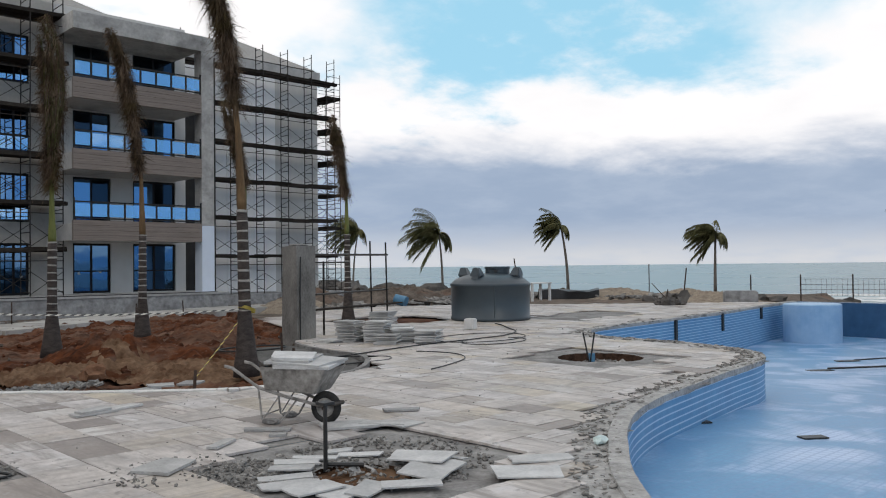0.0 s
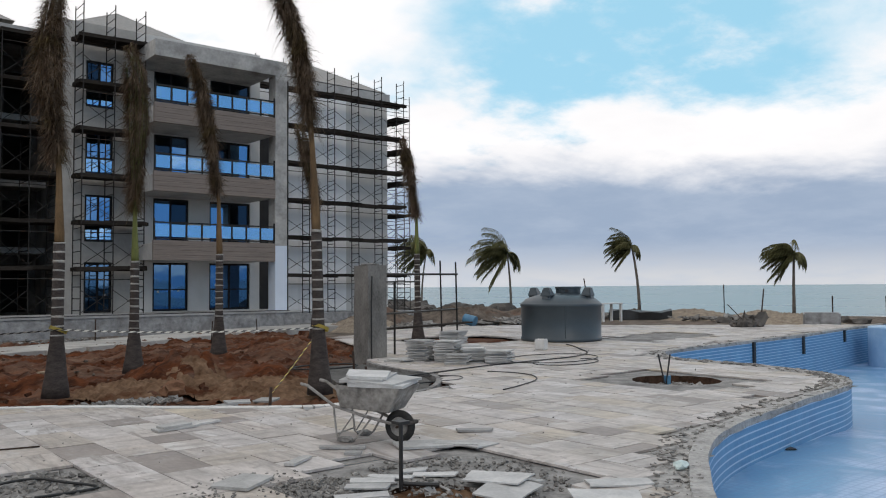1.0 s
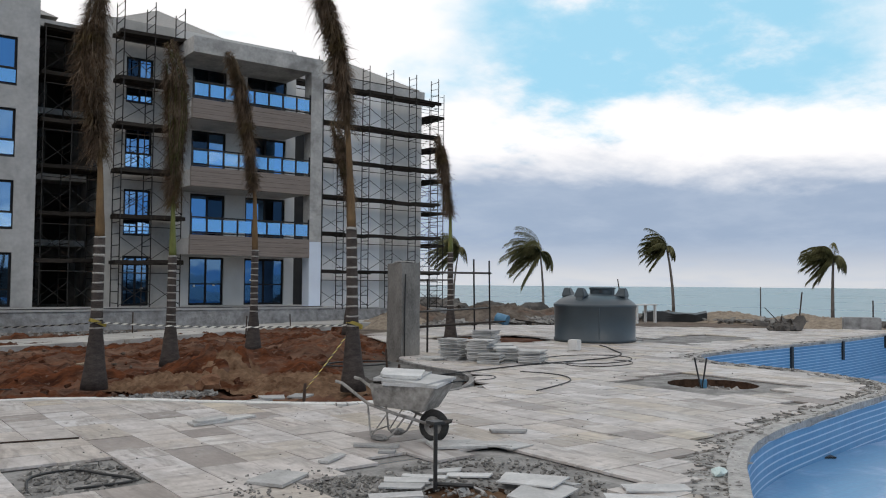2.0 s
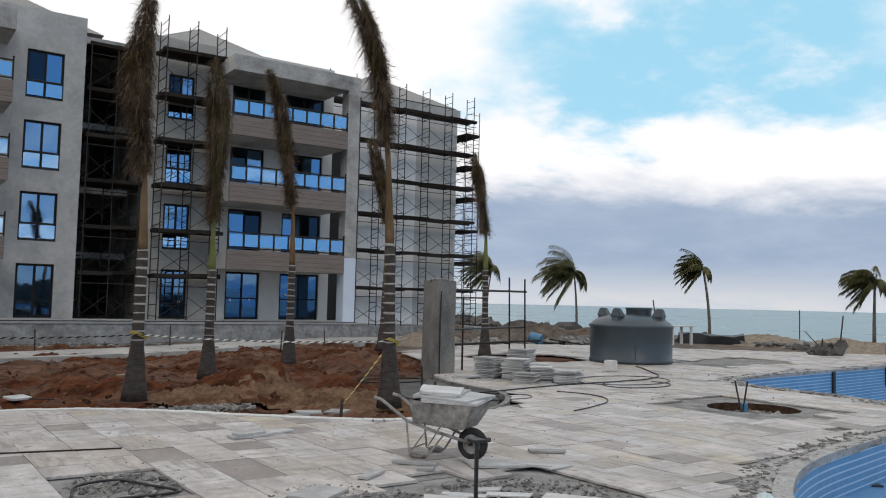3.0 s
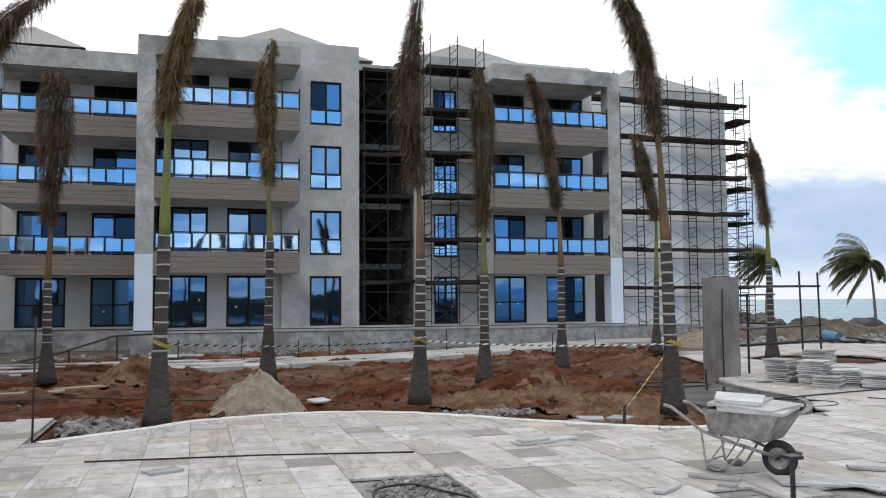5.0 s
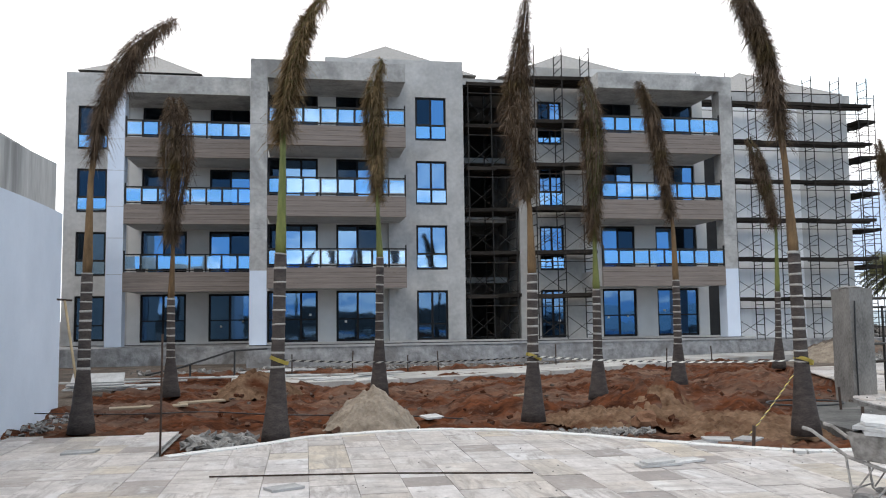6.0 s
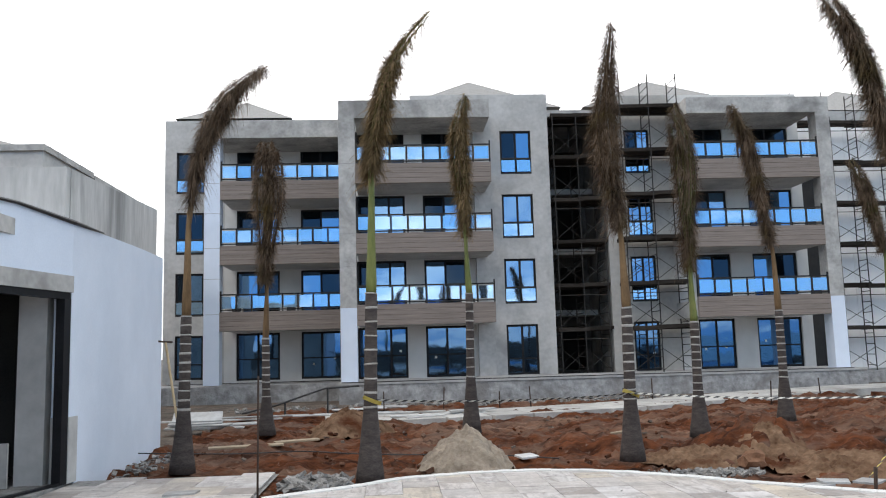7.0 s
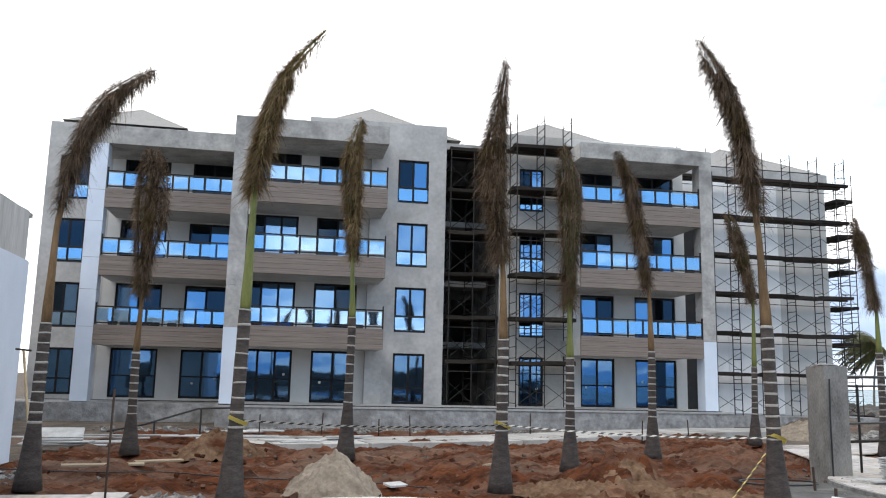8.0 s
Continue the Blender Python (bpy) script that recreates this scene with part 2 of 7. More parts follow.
TANKM = surface("grey polyethylene", (0.036, 0.051, 0.062), (0.058, 0.077, 0.090), 1.0, 0.42, 0.03, spec=0.5)
BLACKM = surface("black plastic", (0.012, 0.012, 0.012), (0.03, 0.03, 0.03), 4, 0.5, 0.05, spec=0.5)
BARROWM = surface("cement-caked steel", (0.13, 0.12, 0.11), (0.44, 0.42, 0.39), 7, 0.9, 0.6, fine_scale=22, stain=(0.05, 0.043, 0.038), stain_at=0.56)
RUBBERM = surface("worn rubber", (0.018, 0.018, 0.018), (0.05, 0.048, 0.045), 8, 0.85, 0.2)
TRUNKM = surface("grey-brown palm bark", (0.030, 0.024, 0.022), (0.095, 0.079, 0.070), 5, 0.9, 0.5, fine_scale=30, stretch=(1, 1, 2.5), bump_dist=0.02)
RINGM = surface("pale leaf scar", (0.26, 0.245, 0.22), (0.44, 0.42, 0.38), 8, 0.9, 0.2)
SHAFTG = surface("green crownshaft", (0.075, 0.095, 0.022), (0.19, 0.20, 0.055), 3, 0.55, 0.1, stretch=(3, 3, 0.6), stain=(0.28, 0.17, 0.06), stain_at=0.6)
SHAFTO = surface("tan crownshaft", (0.085, 0.052, 0.026), (0.235, 0.152, 0.078), 3, 0.75, 0.2, stretch=(3, 3, 0.5), stain=(0.075, 0.05, 0.032), stain_at=0.53, spec=0.15)
FRONDB = surface("dry brown fronds", (0.040, 0.028, 0.020), (0.32, 0.230, 0.158), 3, 0.85, 0.0, random=0.70, island=True, stain=(0.12, 0.09, 0.026), stain_at=0.54, spec=0.08)
FRONDG = surface("wilted green fronds", (0.060, 0.043, 0.024), (0.46, 0.330, 0.175), 3, 0.8, 0.0, random=0.70, island=True, spec=0.08)


def let_through(m, share):
    """Thin dry leaf: part of the light passes through."""
    t = m.node_tree
    b, o = t.nodes["Principled BSDF"], t.nodes["Material Output"]
    tr = t.nodes.new("ShaderNodeBsdfTranslucent")
    mx = t.nodes.new("ShaderNodeMixShader")
    mx.inputs[0].default_value = share
    t.links.new(b.inputs["Base Color"].links[0].from_socket, tr.inputs["Color"])
    t.links.new(b.outputs[0], mx.inputs[1])
    t.links.new(tr.outputs[0], mx.inputs[2])
    t.links.new(mx.outputs[0], o.inputs[0])


COCOM = surface("coconut leaflets", (0.06, 0.068, 0.026), (0.30, 0.275, 0.13), 0.8, 0.6, 0.0, random=0.45, island=True)
for leaf_material in (FRONDB, FRONDG, COCOM):
    let_through(leaf_material, 0.32)
COCOT = surface("coconut trunk", (0.10, 0.085, 0.07), (0.21, 0.185, 0.16), 3, 0.9, 0.3)
WOODM = surface("raw timber", (0.28, 0.215, 0.14), (0.46, 0.37, 0.26), 3, 0.85, 0.15, stretch=(1, 1, 6), random=0.25)
BAMBOO = surface("pale wood pole", (0.36, 0.26, 0.14), (0.52, 0.40, 0.24), 4, 0.7, 0.1)
IRON = surface("rusty iron bar", (0.035, 0.025, 0.02), (0.09, 0.06, 0.045), 9, 0.85, 0.1, metal=0.3)
TAPEW = surface("white tape", (0.40, 0.39, 0.35), (0.56, 0.54, 0.48), 5, 0.6, 0.0)
TAPEY = surface("yellow tape", (0.45, 0.36, 0.08), (0.60, 0.48, 0.12), 5, 0.6, 0.0)
BLUEM = surface("blue plastic", (0.05, 0.15, 0.26), (0.10, 0.26, 0.40), 4, 0.5, 0.05, spec=0.5)
ROCKM = surface("dark shore rock", (0.05, 0.047, 0.044), (0.16, 0.145, 0.13), 1.5, 0.95, 0.6, bump_dist=0.06)
# stairwell tone kept low: the recess's shade is put into the colour
STAIRM = surface("stairwell concrete darkened for shade", (0.055, 0.052, 0.048), (0.15, 0.143, 0.132), 1.4, 0.95, 0.25, fine_scale=8, stain=(0.04, 0.038, 0.035), stain_at=0.55, spec=0.1)
# pillar's own weathered tone; on the recess side walls it stands in for shade
PILLARM = surface("weathered pillar and recess shade concrete", (0.105, 0.10, 0.092), (0.31, 0.298, 0.275), 2.0, 0.93, 0.35, stain=(0.10, 0.095, 0.09), stain_at=0.58, stretch=(1, 1, 0.45))
ENDWALL = surface("pale end render", (0.54, 0.528, 0.50), (0.68, 0.667, 0.638), 0.8, 0.92, 0.12, stain=(0.56, 0.54, 0.505), stain_at=0.64, spec=0.15)
BRICKM = surface("broken brick", (0.13, 0.062, 0.032), (0.24, 0.13, 0.075), 8, 0.92, 0.3)


def stone_tiles(name, island):
    """Travertine: cream, grey and ochre pieces with veins along the cut, scuffs and mortar dust."""
    m = surface(name, (0.38, 0.360, 0.350), (0.62, 0.595, 0.585), 2.4, 0.62, 0.2, fine_scale=14, stretch=(2.0, 0.8, 1), spec=0.35,
                stain=(0.62, 0.625, 0.63), stain_at=0.57, coords="World", island=island)
    t = m.node_tree
    L = t.links.new
    b = t.nodes["Principled BSDF"]

    def nd(kind, **vals):
        n = t.nodes.new(kind)
        for k, v in vals.items():
            n.inputs[k].default_value = v
        return n

    def mixed(fac, x, y, mode="MIX"):
        n = t.nodes.new("ShaderNodeMix")
        n.data_type, n.blend_type = "RGBA", mode
        for sock, v in ((n.inputs[0], fac), (n.inputs[6], x), (n.inputs[7], y)):
            if isinstance(v, (tuple, float)):
                sock.default_value = v
            else:
                L(v, sock)
        return n.outputs[2]

    def ranged(src, lo, hi, top=1.0, low=0.0):
        r = t.nodes.new("ShaderNodeMapRange")
        r.inputs[1].default_value, r.inputs[2].default_value, r.inputs[3].default_value, r.inputs[4].default_value = lo, hi, low, top
        L(src, r.inputs[0])
        return r.outputs[0]

    geo = t.nodes.new("ShaderNodeNewGeometry")
    src = geo.outputs["Random Per Island"] if island else t.nodes.new("ShaderNodeObjectInfo").outputs["Random"]
    ramp = t.nodes.new("ShaderNodeValToRGB")
    els = ramp.color_ramp.elements
    els[0].position, els[0].color = 0.0, (0.55, 0.51, 0.48, 1)
    els[1].position, els[1].color = 1.0, (1.0, 0.97, 0.95, 1)
    for p, c in ((0.10, (0.72, 0.67, 0.62, 1)), (0.20, (1.00, 0.91, 0.74, 1)), (0.34, (0.86, 0.84, 0.82, 1)), (0.5, (1.04, 1.00, 0.95, 1)),
                 (0.62, (0.94, 0.90, 0.85, 1)), (0.74, (1.10, 1.09, 1.08, 1)), (0.86, (0.98, 0.92, 0.84, 1))):
        e = els.new(p)
        e.color = c
    L(src, ramp.inputs[0])
    colour = mixed(1.0, b.inputs["Base Color"].links[0].from_socket, ramp.outputs[0], "MULTIPLY")
    # veins: each tile has its own cut and its own share of them
    off = t.nodes.new("ShaderNodeMath")
    off.operation = "MULTIPLY"
    off.inputs[1].default_value = 91.0
    L(src, off.inputs[0])
    moved = t.nodes.new("ShaderNodeVectorMath")
    moved.operation = "ADD"
    L(geo.outputs["Position"], moved.inputs[0])
    L(off.outputs[0], moved.inputs[1])
    veins = []
    for squash in ((1.1, 6.5, 1), (6.5, 1.1, 1)):
        mp = t.nodes.new("ShaderNodeMapping")
        mp.inputs["Scale"].default_value = squash
        L(moved.outputs[0], mp.inputs[0])
        n = nd("ShaderNodeTexNoise", Scale=1.0, Detail=8.0, Roughness=0.66, Distortion=0.8)
        L(mp.outputs[0], n.inputs["Vector"])
        veins.append(n.outputs["Fac"])
    flip = t.nodes.new("ShaderNodeMath")
    flip.operation = "PINGPONG"
    flip.inputs[1].default_value = 1.0
    L(off.outputs[0], flip.inputs[0])
    vein = mixed(ranged(flip.outputs[0], 0.60, 0.601), veins[0], veins[1])
    much = t.nodes.new("ShaderNodeMath")
    much.operation = "MULTIPLY"
    L(ranged(vein, 0.47, 0.64), much.inputs[0])
    L(ranged(flip.outputs[0], 0.0, 1.0, 0.92, 0.30), much.inputs[1])
    colour = mixed(much.outputs[0], colour, (0.25, 0.222, 0.200, 1))
    # trodden cement dust and grime lying across the tiles
    for scale, lo, hi, top, tint in ((0.9, 0.52, 0.70, 0.66, (0.27, 0.252, 0.243, 1)), (2.6, 0.57, 0.66, 0.45, (0.64, 0.635, 0.63, 1)), (5.0, 0.58, 0.66, 0.65, (0.17, 0.158, 0.145, 1))):
        n = nd("ShaderNodeTexNoise", Scale=scale, Detail=9.0, Roughness=0.68)
        L(geo.outputs["Position"], n.inputs["Vector"])
        colour = mixed(ranged(n.outputs["Fac"], lo, hi, top), colour, tint)
    L(colour, b.inputs["Base Color"])
    return m


TILE = stone_tiles("travertine", False)
TILEFAR = stone_tiles("travertine far", True)


def glass(name, tint, body, share, rough=0.03):
    """Blue solar glass: a tinted mirror film over a dark tinted body."""
    m = bpy.data.materials.new(name)
    m.use_nodes = True
    t = m.node_tree
    L = t.links.new
    t.nodes.remove(t.nodes["Principled BSDF"])
    o = t.nodes["Material Output"]
    gl = t.nodes.new("ShaderNodeBsdfGlossy")
    gl.inputs["Color"].default_value, gl.inputs["Roughness"].default_value = rgba(tint), rough
    tr = t.nodes.new("ShaderNodeBsdfTransparent")
    tr.inputs["Color"].default_value = rgba(body)
    n = t.nodes.new("ShaderNodeTexNoise")
    n.inputs["Scale"].default_value = 1.1
    tc = t.nodes.new("ShaderNodeTexCoord")
    L(tc.outputs["Object"], n.inputs["Vector"])
    bp = t.nodes.new("ShaderNodeBump")
    bp.inputs["Strength"].default_value, bp.inputs["Distance"].default_value = 0.12, 0.02
    L(n.outputs["Fac"], bp.inputs["Height"])
    L(bp.outputs[0], gl.inputs["Normal"])
    mx = t.nodes.new("ShaderNodeMixShader")
    mx.inputs[0].default_value = share
    L(tr.outputs[0], mx.inputs[1])
    L(gl.outputs[0], mx.inputs[2])
    L(mx.outputs[0], o.inputs[0])
    MATS[name] = m
    return m


WINGLASS = glass("blue solar glass", (0.34, 0.62, 1.0), (0.08, 0.12, 0.19), 0.46)
# same glass, mirror share lowered by hand for dark rooms and dim reflections
DARKGLASS = glass("solar glass with reflection cut for dark sashes", (0.30, 0.48, 0.72), (0.10, 0.11, 0.12), 0.09)
DIMGLASS = glass("solar glass with dimmed reflection", (0.26, 0.52, 0.90), (0.06, 0.10, 0.17), 0.30)
RAILGLASS = glass("pale blue railing glass", (0.55, 0.80, 1.0), (0.40, 0.55, 0.75), 0.62)


def pool_tiles(name, line, flatside):
    """Small blue glass tiles with pale grout; the floor carries pale dust."""
    m = surface(name, (0.065, 0.215, 0.42), (0.135, 0.335, 0.55), 2.2, 0.38, 0.05, fine_scale=18, spec=0.5,
                stain=(0.40, 0.52, 0.72) if flatside else None, stain_at=0.46)
    t = m.node_tree
    L = t.links.new
    b = t.nodes["Principled BSDF"]
    tc = t.nodes.new("ShaderNodeTexCoord")
    sp = t.nodes.new("ShaderNodeSeparateXYZ")
    L(tc.outputs["Object"], sp.inputs[0])

    def lines(sock, size, width):
        a = t.nodes.new("ShaderNodeMath")
        a.operation = "PINGPONG"
        a.inputs[1].default_value = size / 2
        L(sock, a.inputs[0])
        c = t.nodes.new("ShaderNodeMapRange")
        c.inputs[1].default_value, c.inputs[2].default_value = width, width * 0.35
        L(a.outputs[0], c.inputs[0])
        return c.outputs[0]
    if flatside:
        f = t.nodes.new("ShaderNodeMath")
        f.operation = "MAXIMUM"
        L(lines(sp.outputs[0], 0.12, 0.018), f.inputs[0])
        L(lines(sp.outputs[1], 0.12, 0.018), f.inputs[1])
        fac = f.outputs[0]
    else:
        fac = lines(sp.outputs[2], 0.085, 0.013)
    mx = t.nodes.new("ShaderNodeMix")
    mx.data_type = "RGBA"
    sc = t.nodes.new("ShaderNodeMath")
    sc.operation = "MULTIPLY"
    sc.inputs[1].default_value = 0.75 if not flatside else 0.55
    L(fac, sc.inputs[0])
    L(sc.outputs[0], mx.inputs[0])
    L(b.inputs["Base Color"].links[0].from_socket, mx.inputs[6])
    mx.inputs[7].default_value = rgba(line)
    L(mx.outputs[2], b.inputs["Base Color"])
    return m


POOLWALL = pool_tiles("blue pool wall tiles", (0.60, 0.72, 0.86), False)
POOLFLOOR = pool_tiles("blue pool floor tiles", (0.13, 0.25, 0.47), True)
SEAM = surface("sea water", (0.095, 0.175, 0.20), (0.20, 0.30, 0.325), 0.02, 0.30, 0.6, fine_scale=0.25, stretch=(2.2, 0.5, 1), bump_dist=0.5, spec=0.22)
FOAMM = surface("sea foam", (0.6, 0.62, 0.62), (0.85, 0.86, 0.85), 1, 0.9, 0.3)

# ---- mesh helpers ----


def box(bm, x0, x1, y0, y1, z0, z1):
    vs = [bm.verts.new((x, y, z)) for z in (z0, z1) for x, y in ((x0, y0), (x1, y0), (x1, y1), (x0, y1))]
    for f in ((3, 2, 1, 0), (4, 5, 6, 7), (0, 1, 5, 4), (1, 2, 6, 5), (2, 3, 7, 6), (3, 0, 4, 7)):
        bm.faces.new([vs[i] for i in f])
    return vs


def tube(bm, pts, radii, seg=8, caps=True):
    """A round tube along points."""
    pts = [Vector(p) for p in pts]
    if isinstance(radii, (int, float)):
        radii = [radii] * len(pts)
    rings = []
    for i, p in enumerate(pts):
        d = (pts[min(i + 1, len(pts) - 1)] - pts[max(i - 1, 0)]).normalized()
        ref = Vector((0, 0, 1)) if abs(d.z) < 0.92 else Vector((1, 0, 0))
        u = d.cross(ref).normalized()
        v = d.cross(u)
        rings.append([bm.verts.new(p + (u * math.cos(a) + v * math.sin(a)) * radii[i]) for a in (2 * math.pi * k / seg for k in range(seg))])
    for a, b in zip(rings, rings[1:]):
        for k in range(seg):
            bm.faces.new((a[k], a[(k + 1) % seg], b[(k + 1) % seg], b[k]))
    if caps:
        bm.faces.new(rings[0][::-1])
        bm.faces.new(rings[-1])


def prism(bm, poly, z0, z1):
    lo = [bm.verts.new((x, y, z0)) for x, y in poly]
    hi = [bm.verts.new((x, y, z1)) for x, y in poly]
    n = len(poly)
    for i in range(n):
        bm.faces.new((lo[i], lo[(i + 1) % n], hi[(i + 1) % n], hi[i]))
    bm.faces.new(hi)
    bm.faces.new(lo[::-1])


def mesh_of(name, bm, material, smooth=False):
    bmesh.ops.recalc_face_normals(bm, faces=bm.faces)
    me = bpy.data.meshes.new(name)
    bm.to_mesh(me)
    bm.free()
    me.materials.append(material)
    if smooth:
        for p in me.polygons:
            p.use_smooth = True
    return me


def part(name, bm, material, parent=None, label="", smooth=False):
    ob = new(name, mesh_of(name, bm, material, smooth))
    ob.parent = parent
    if label:
        ob["label"] = label
    return ob


def piece(name, me, parent, m):
    ob = new(name, me)
    ob.parent = parent
    ob.matrix_basis = m
    return ob


def boxpart(name, b, material, parent, label="", bevel=0.0):
    bm = bmesh.new()
    box(bm, *b)
    if bevel:
        bmesh.ops.bevel(bm, geom=bm.edges[:], offset=bevel, segments=1, affect="EDGES")
    return part(name, bm, material, parent, label)


def thing(name, label, category, group="", kind="", at=(0, 0, 0)):
    e = new(name)
    e.matrix_basis = Matrix.Translation(at)
    e.empty_display_size = 0.2
    return tagged(e, label, category, group, kind)


def rough_blob(bm, centre, size, sub=2, amount=0.25, seed=0.0):
    """A lump of stone, earth or rubble."""
    r = bmesh.ops.create_icosphere(bm, subdivisions=sub, radius=1.0)
    for v in r["verts"]:
        k = 1 + amount * noise.noise(v.co * 1.7 + Vector((seed, seed * 2, 0))) * 2
        v.co = Vector((v.co.x * size[0] * k, v.co.y * size[1] * k, v.co.z * size[2] * k)) + Vector(centre)


def inside(poly, x, y):
    hit = False
    n = len(poly)
    for i in range(n):
        (ax, ay), (bx, by) = poly[i], poly[(i + 1) % n]
        if (ay > y) != (by > y) and x < (bx - ax) * (y - ay) / (by - ay) + ax:
            hit = not hit
    return hit


def smooth_line(pts, n=6):
    """Catmull-Rom through the points."""
    res = []
    for i in range(len(pts) - 1):
        p0, p1, p2, p3 = (Vector(pts[max(0, min(len(pts) - 1, j))]) for j in (i - 1, i, i + 1, i + 2))
        for k in range(n):
            t = k / n
            res.append(tuple(0.5 * (2 * p1 + (p2 - p0) * t + (2 * p0 - 5 * p1 + 4 * p2 - p3) * t * t + (3 * p1 - p0 - 3 * p2 + p3) * t ** 3)))
    res.append(tuple(pts[-1]))
    return res


def line_dist(pts, x, y):
    best = 1e9
    for (ax, ay), (bx, by) in zip(pts, pts[1:]):
        dx, dy = bx - ax, by - ay
        t = max(0, min(1, ((x - ax) * dx + (y - ay) * dy) / (dx * dx + dy * dy)))
        best = min(best, math.hypot(ax + t * dx - x, ay + t * dy - y))
    return best


# ---- plan lines ----
GARDEN_EDGE = smooth_line([(-1.90, 11.25), (-0.9, 11.87), (-0.27, 12.38), (0.43, 12.63), (1.19, 12.77), (1.97, 12.70), (2.73, 12.40), (3.43, 11.87),
                           (4.06, 11.24), (4.67, 10.65), (5.26, 10.13), (5.72, 9.82), (6.3, 9.75), (7.2, 9.95), (8.06, 10.25), (8.95, 11.1),
                           (9.45, 12.1), (9.5, 13.2), (10.0, 14.8), (11.3, 16.5), (12.5, 19.0), (14.0, 23.0), (16.0, 28.0)], 4)
GARDEN = [(-5.2, 13.75), (-1.85, 13.6)] + GARDEN_EDGE + [(16.0, 32), (-5.2, 32)]
POOL_EDGE = smooth_line([(2.7, -6.0), (2.8, -2.0), (3.2, 0.6), (4.0, 2.1), (4.95, 3.07), (5.56, 3.61), (6.23, 4.08), (6.86, 4.50), (7.71, 4.93), (8.70, 5.25),
                         (10.03, 5.50), (11.74, 5.79), (13.01, 5.98), (13.84, 6.28), (14.55, 6.86), (14.98, 7.72), (15.3, 8.85), (15.3, 9.69),
                         (15.45, 10.7), (16.26, 11.63), (17.50, 12.08), (21.88, 12.51), (26.32, 12.98), (30.51, 13.64), (34.0, 14.0)], 5)
POOL = POOL_EDGE + [(34.0, -6.0)]
PLANTER = [(16.1 + 1.65 * math.cos(a), 19.0 + 1.45 * math.sin(a)) for a in (2 * math.pi * k / 28 for k in range(28))]
RING = (4.22, 5.22)
PIT = (4.0, 5.07)
HOLES = [[(1.25, 8.07), (2.17, 8.07), (2.17, 6.87), (1.25, 6.87)],
         [(11.0, 9.35), (12.95, 9.3), (12.9, 7.5), (11.05, 7.5)],
         [(19.5, 16.0), (23.5, 16.6), (23.5, 15.0), (19.5, 14.6)]]


def on_deck(x, y):
    if x < -5.0 or inside(GARDEN, x, y) or inside(POOL, x, y) or inside(PLANTER, x, y):
        return False
    if y > 14.5 + max(0.0, (x - 10)) * 1.0 + 3 or x > 33 or y > 25.5 or x * 0.7 + y * 0.72 > 34:
        return False
    return True

# ---- ground, sea ----


def ground_height(x, y):
    h = -0.34 + 0.05 * noise.noise(Vector((x * 0.35, y * 0.35, 0))) + 0.03 * noise.noise(Vector((x * 1.3, y * 1.3, 4)))
    shore = x * 0.86 + y * 0.30
    if shore > 52:
        h -= min(6.0, (shore - 52) * 0.45)
    near = max(0.0, min(1.0, (20 - y) / 6))
    if x > 43.5 and near > 0:
        h = min(h, -0.34 - near * min(6.0, (x - 43.5) * 0.45))
    return h


bm = bmesh.new()
xs = [-3000, -400, -60] + [-40 + 3 * i for i in range(45)] + [110, 140]
ys = [-3000, -400, -60] + [-40 + 3 * i for i in range(50)] + [150, 400, 3000]
grid = [[bm.verts.new((x, y, -1.6 if (2.0 < x < 36 and -8 < y < 15) else ground_height(x, y))) for x in xs] for y in ys]
for j in range(len(ys) - 1):
    for i in range(len(xs) - 1):
        bm.faces.new((grid[j][i], grid[j][i + 1], grid[j + 1][i + 1], grid[j + 1][i]))
tagged(part("ground", bm, DIRT, smooth=True), "bare brown building-site earth", "ground", kind="structure")

bm = bmesh.new()
bm.faces.new([bm.verts.new(p) for p in ((40, -4000, -3.2), (4500, -4000, -3.2), (4500, 4500, -3.2), (40, 4500, -3.2))])
tagged(part("water", bm, SEAM), "grey-green sea with small waves to the horizon", "sea", kind="structure")

# breakers off the beach
foam_rnd = random.Random(9)
for cx, cy, ln in ((104, 38, 16), (112, 30, 22), (108, 16, 18), (121, 44, 20), (118, 2, 24)):
    bm = bmesh.new()
    prev = None
    for k in range(25):
        t = k / 24
        x, y = cx + 1.6 * math.sin(5 * t + cy) + foam_rnd.uniform(-0.3, 0.3), cy + ln * (t - 0.5)
        w = (0.25 + 1.0 * foam_rnd.random()) * math.sin(math.pi * min(0.98, max(0.02, t)))
        cur = [bm.verts.new(p) for p in ((x - w, y, -3.19), (x, y, -3.05 + 0.12 * w), (x + w, y, -3.19))]
        if prev:
            bm.faces.new((prev[0], cur[0], cur[1], prev[1]))
            bm.faces.new((prev[1], cur[1], cur[2], prev[2]))
        prev = cur
    tagged(part("sea_foam", bm, FOAMM), "white foam of a small breaker", "foam", kind="structure")

# soil of the palm bed with lumps and wheel ruts
MOUNDS = [(6.1, 15.3, 1.35, 0.55), (7.3, 14.6, 1.2, 0.28), (3.6, 16.6, 1.6, 0.22), (9.6, 17.6, 1.6, 0.30), (-1.6, 21.0, 1.5, 0.08), (-2.5, 17.0, 1.5, 0.12),
          (1.2, 20.6, 1.6, 0.15), (11.5, 21.0, 1.8, 0.28), (7.5, 20.5, 2.0, 0.20), (4.7, 19.8, 1.8, 0.20), (-0.4, 16.5, 1.4, 0.10), (8.4, 15.8, 0.8, 0.25)]


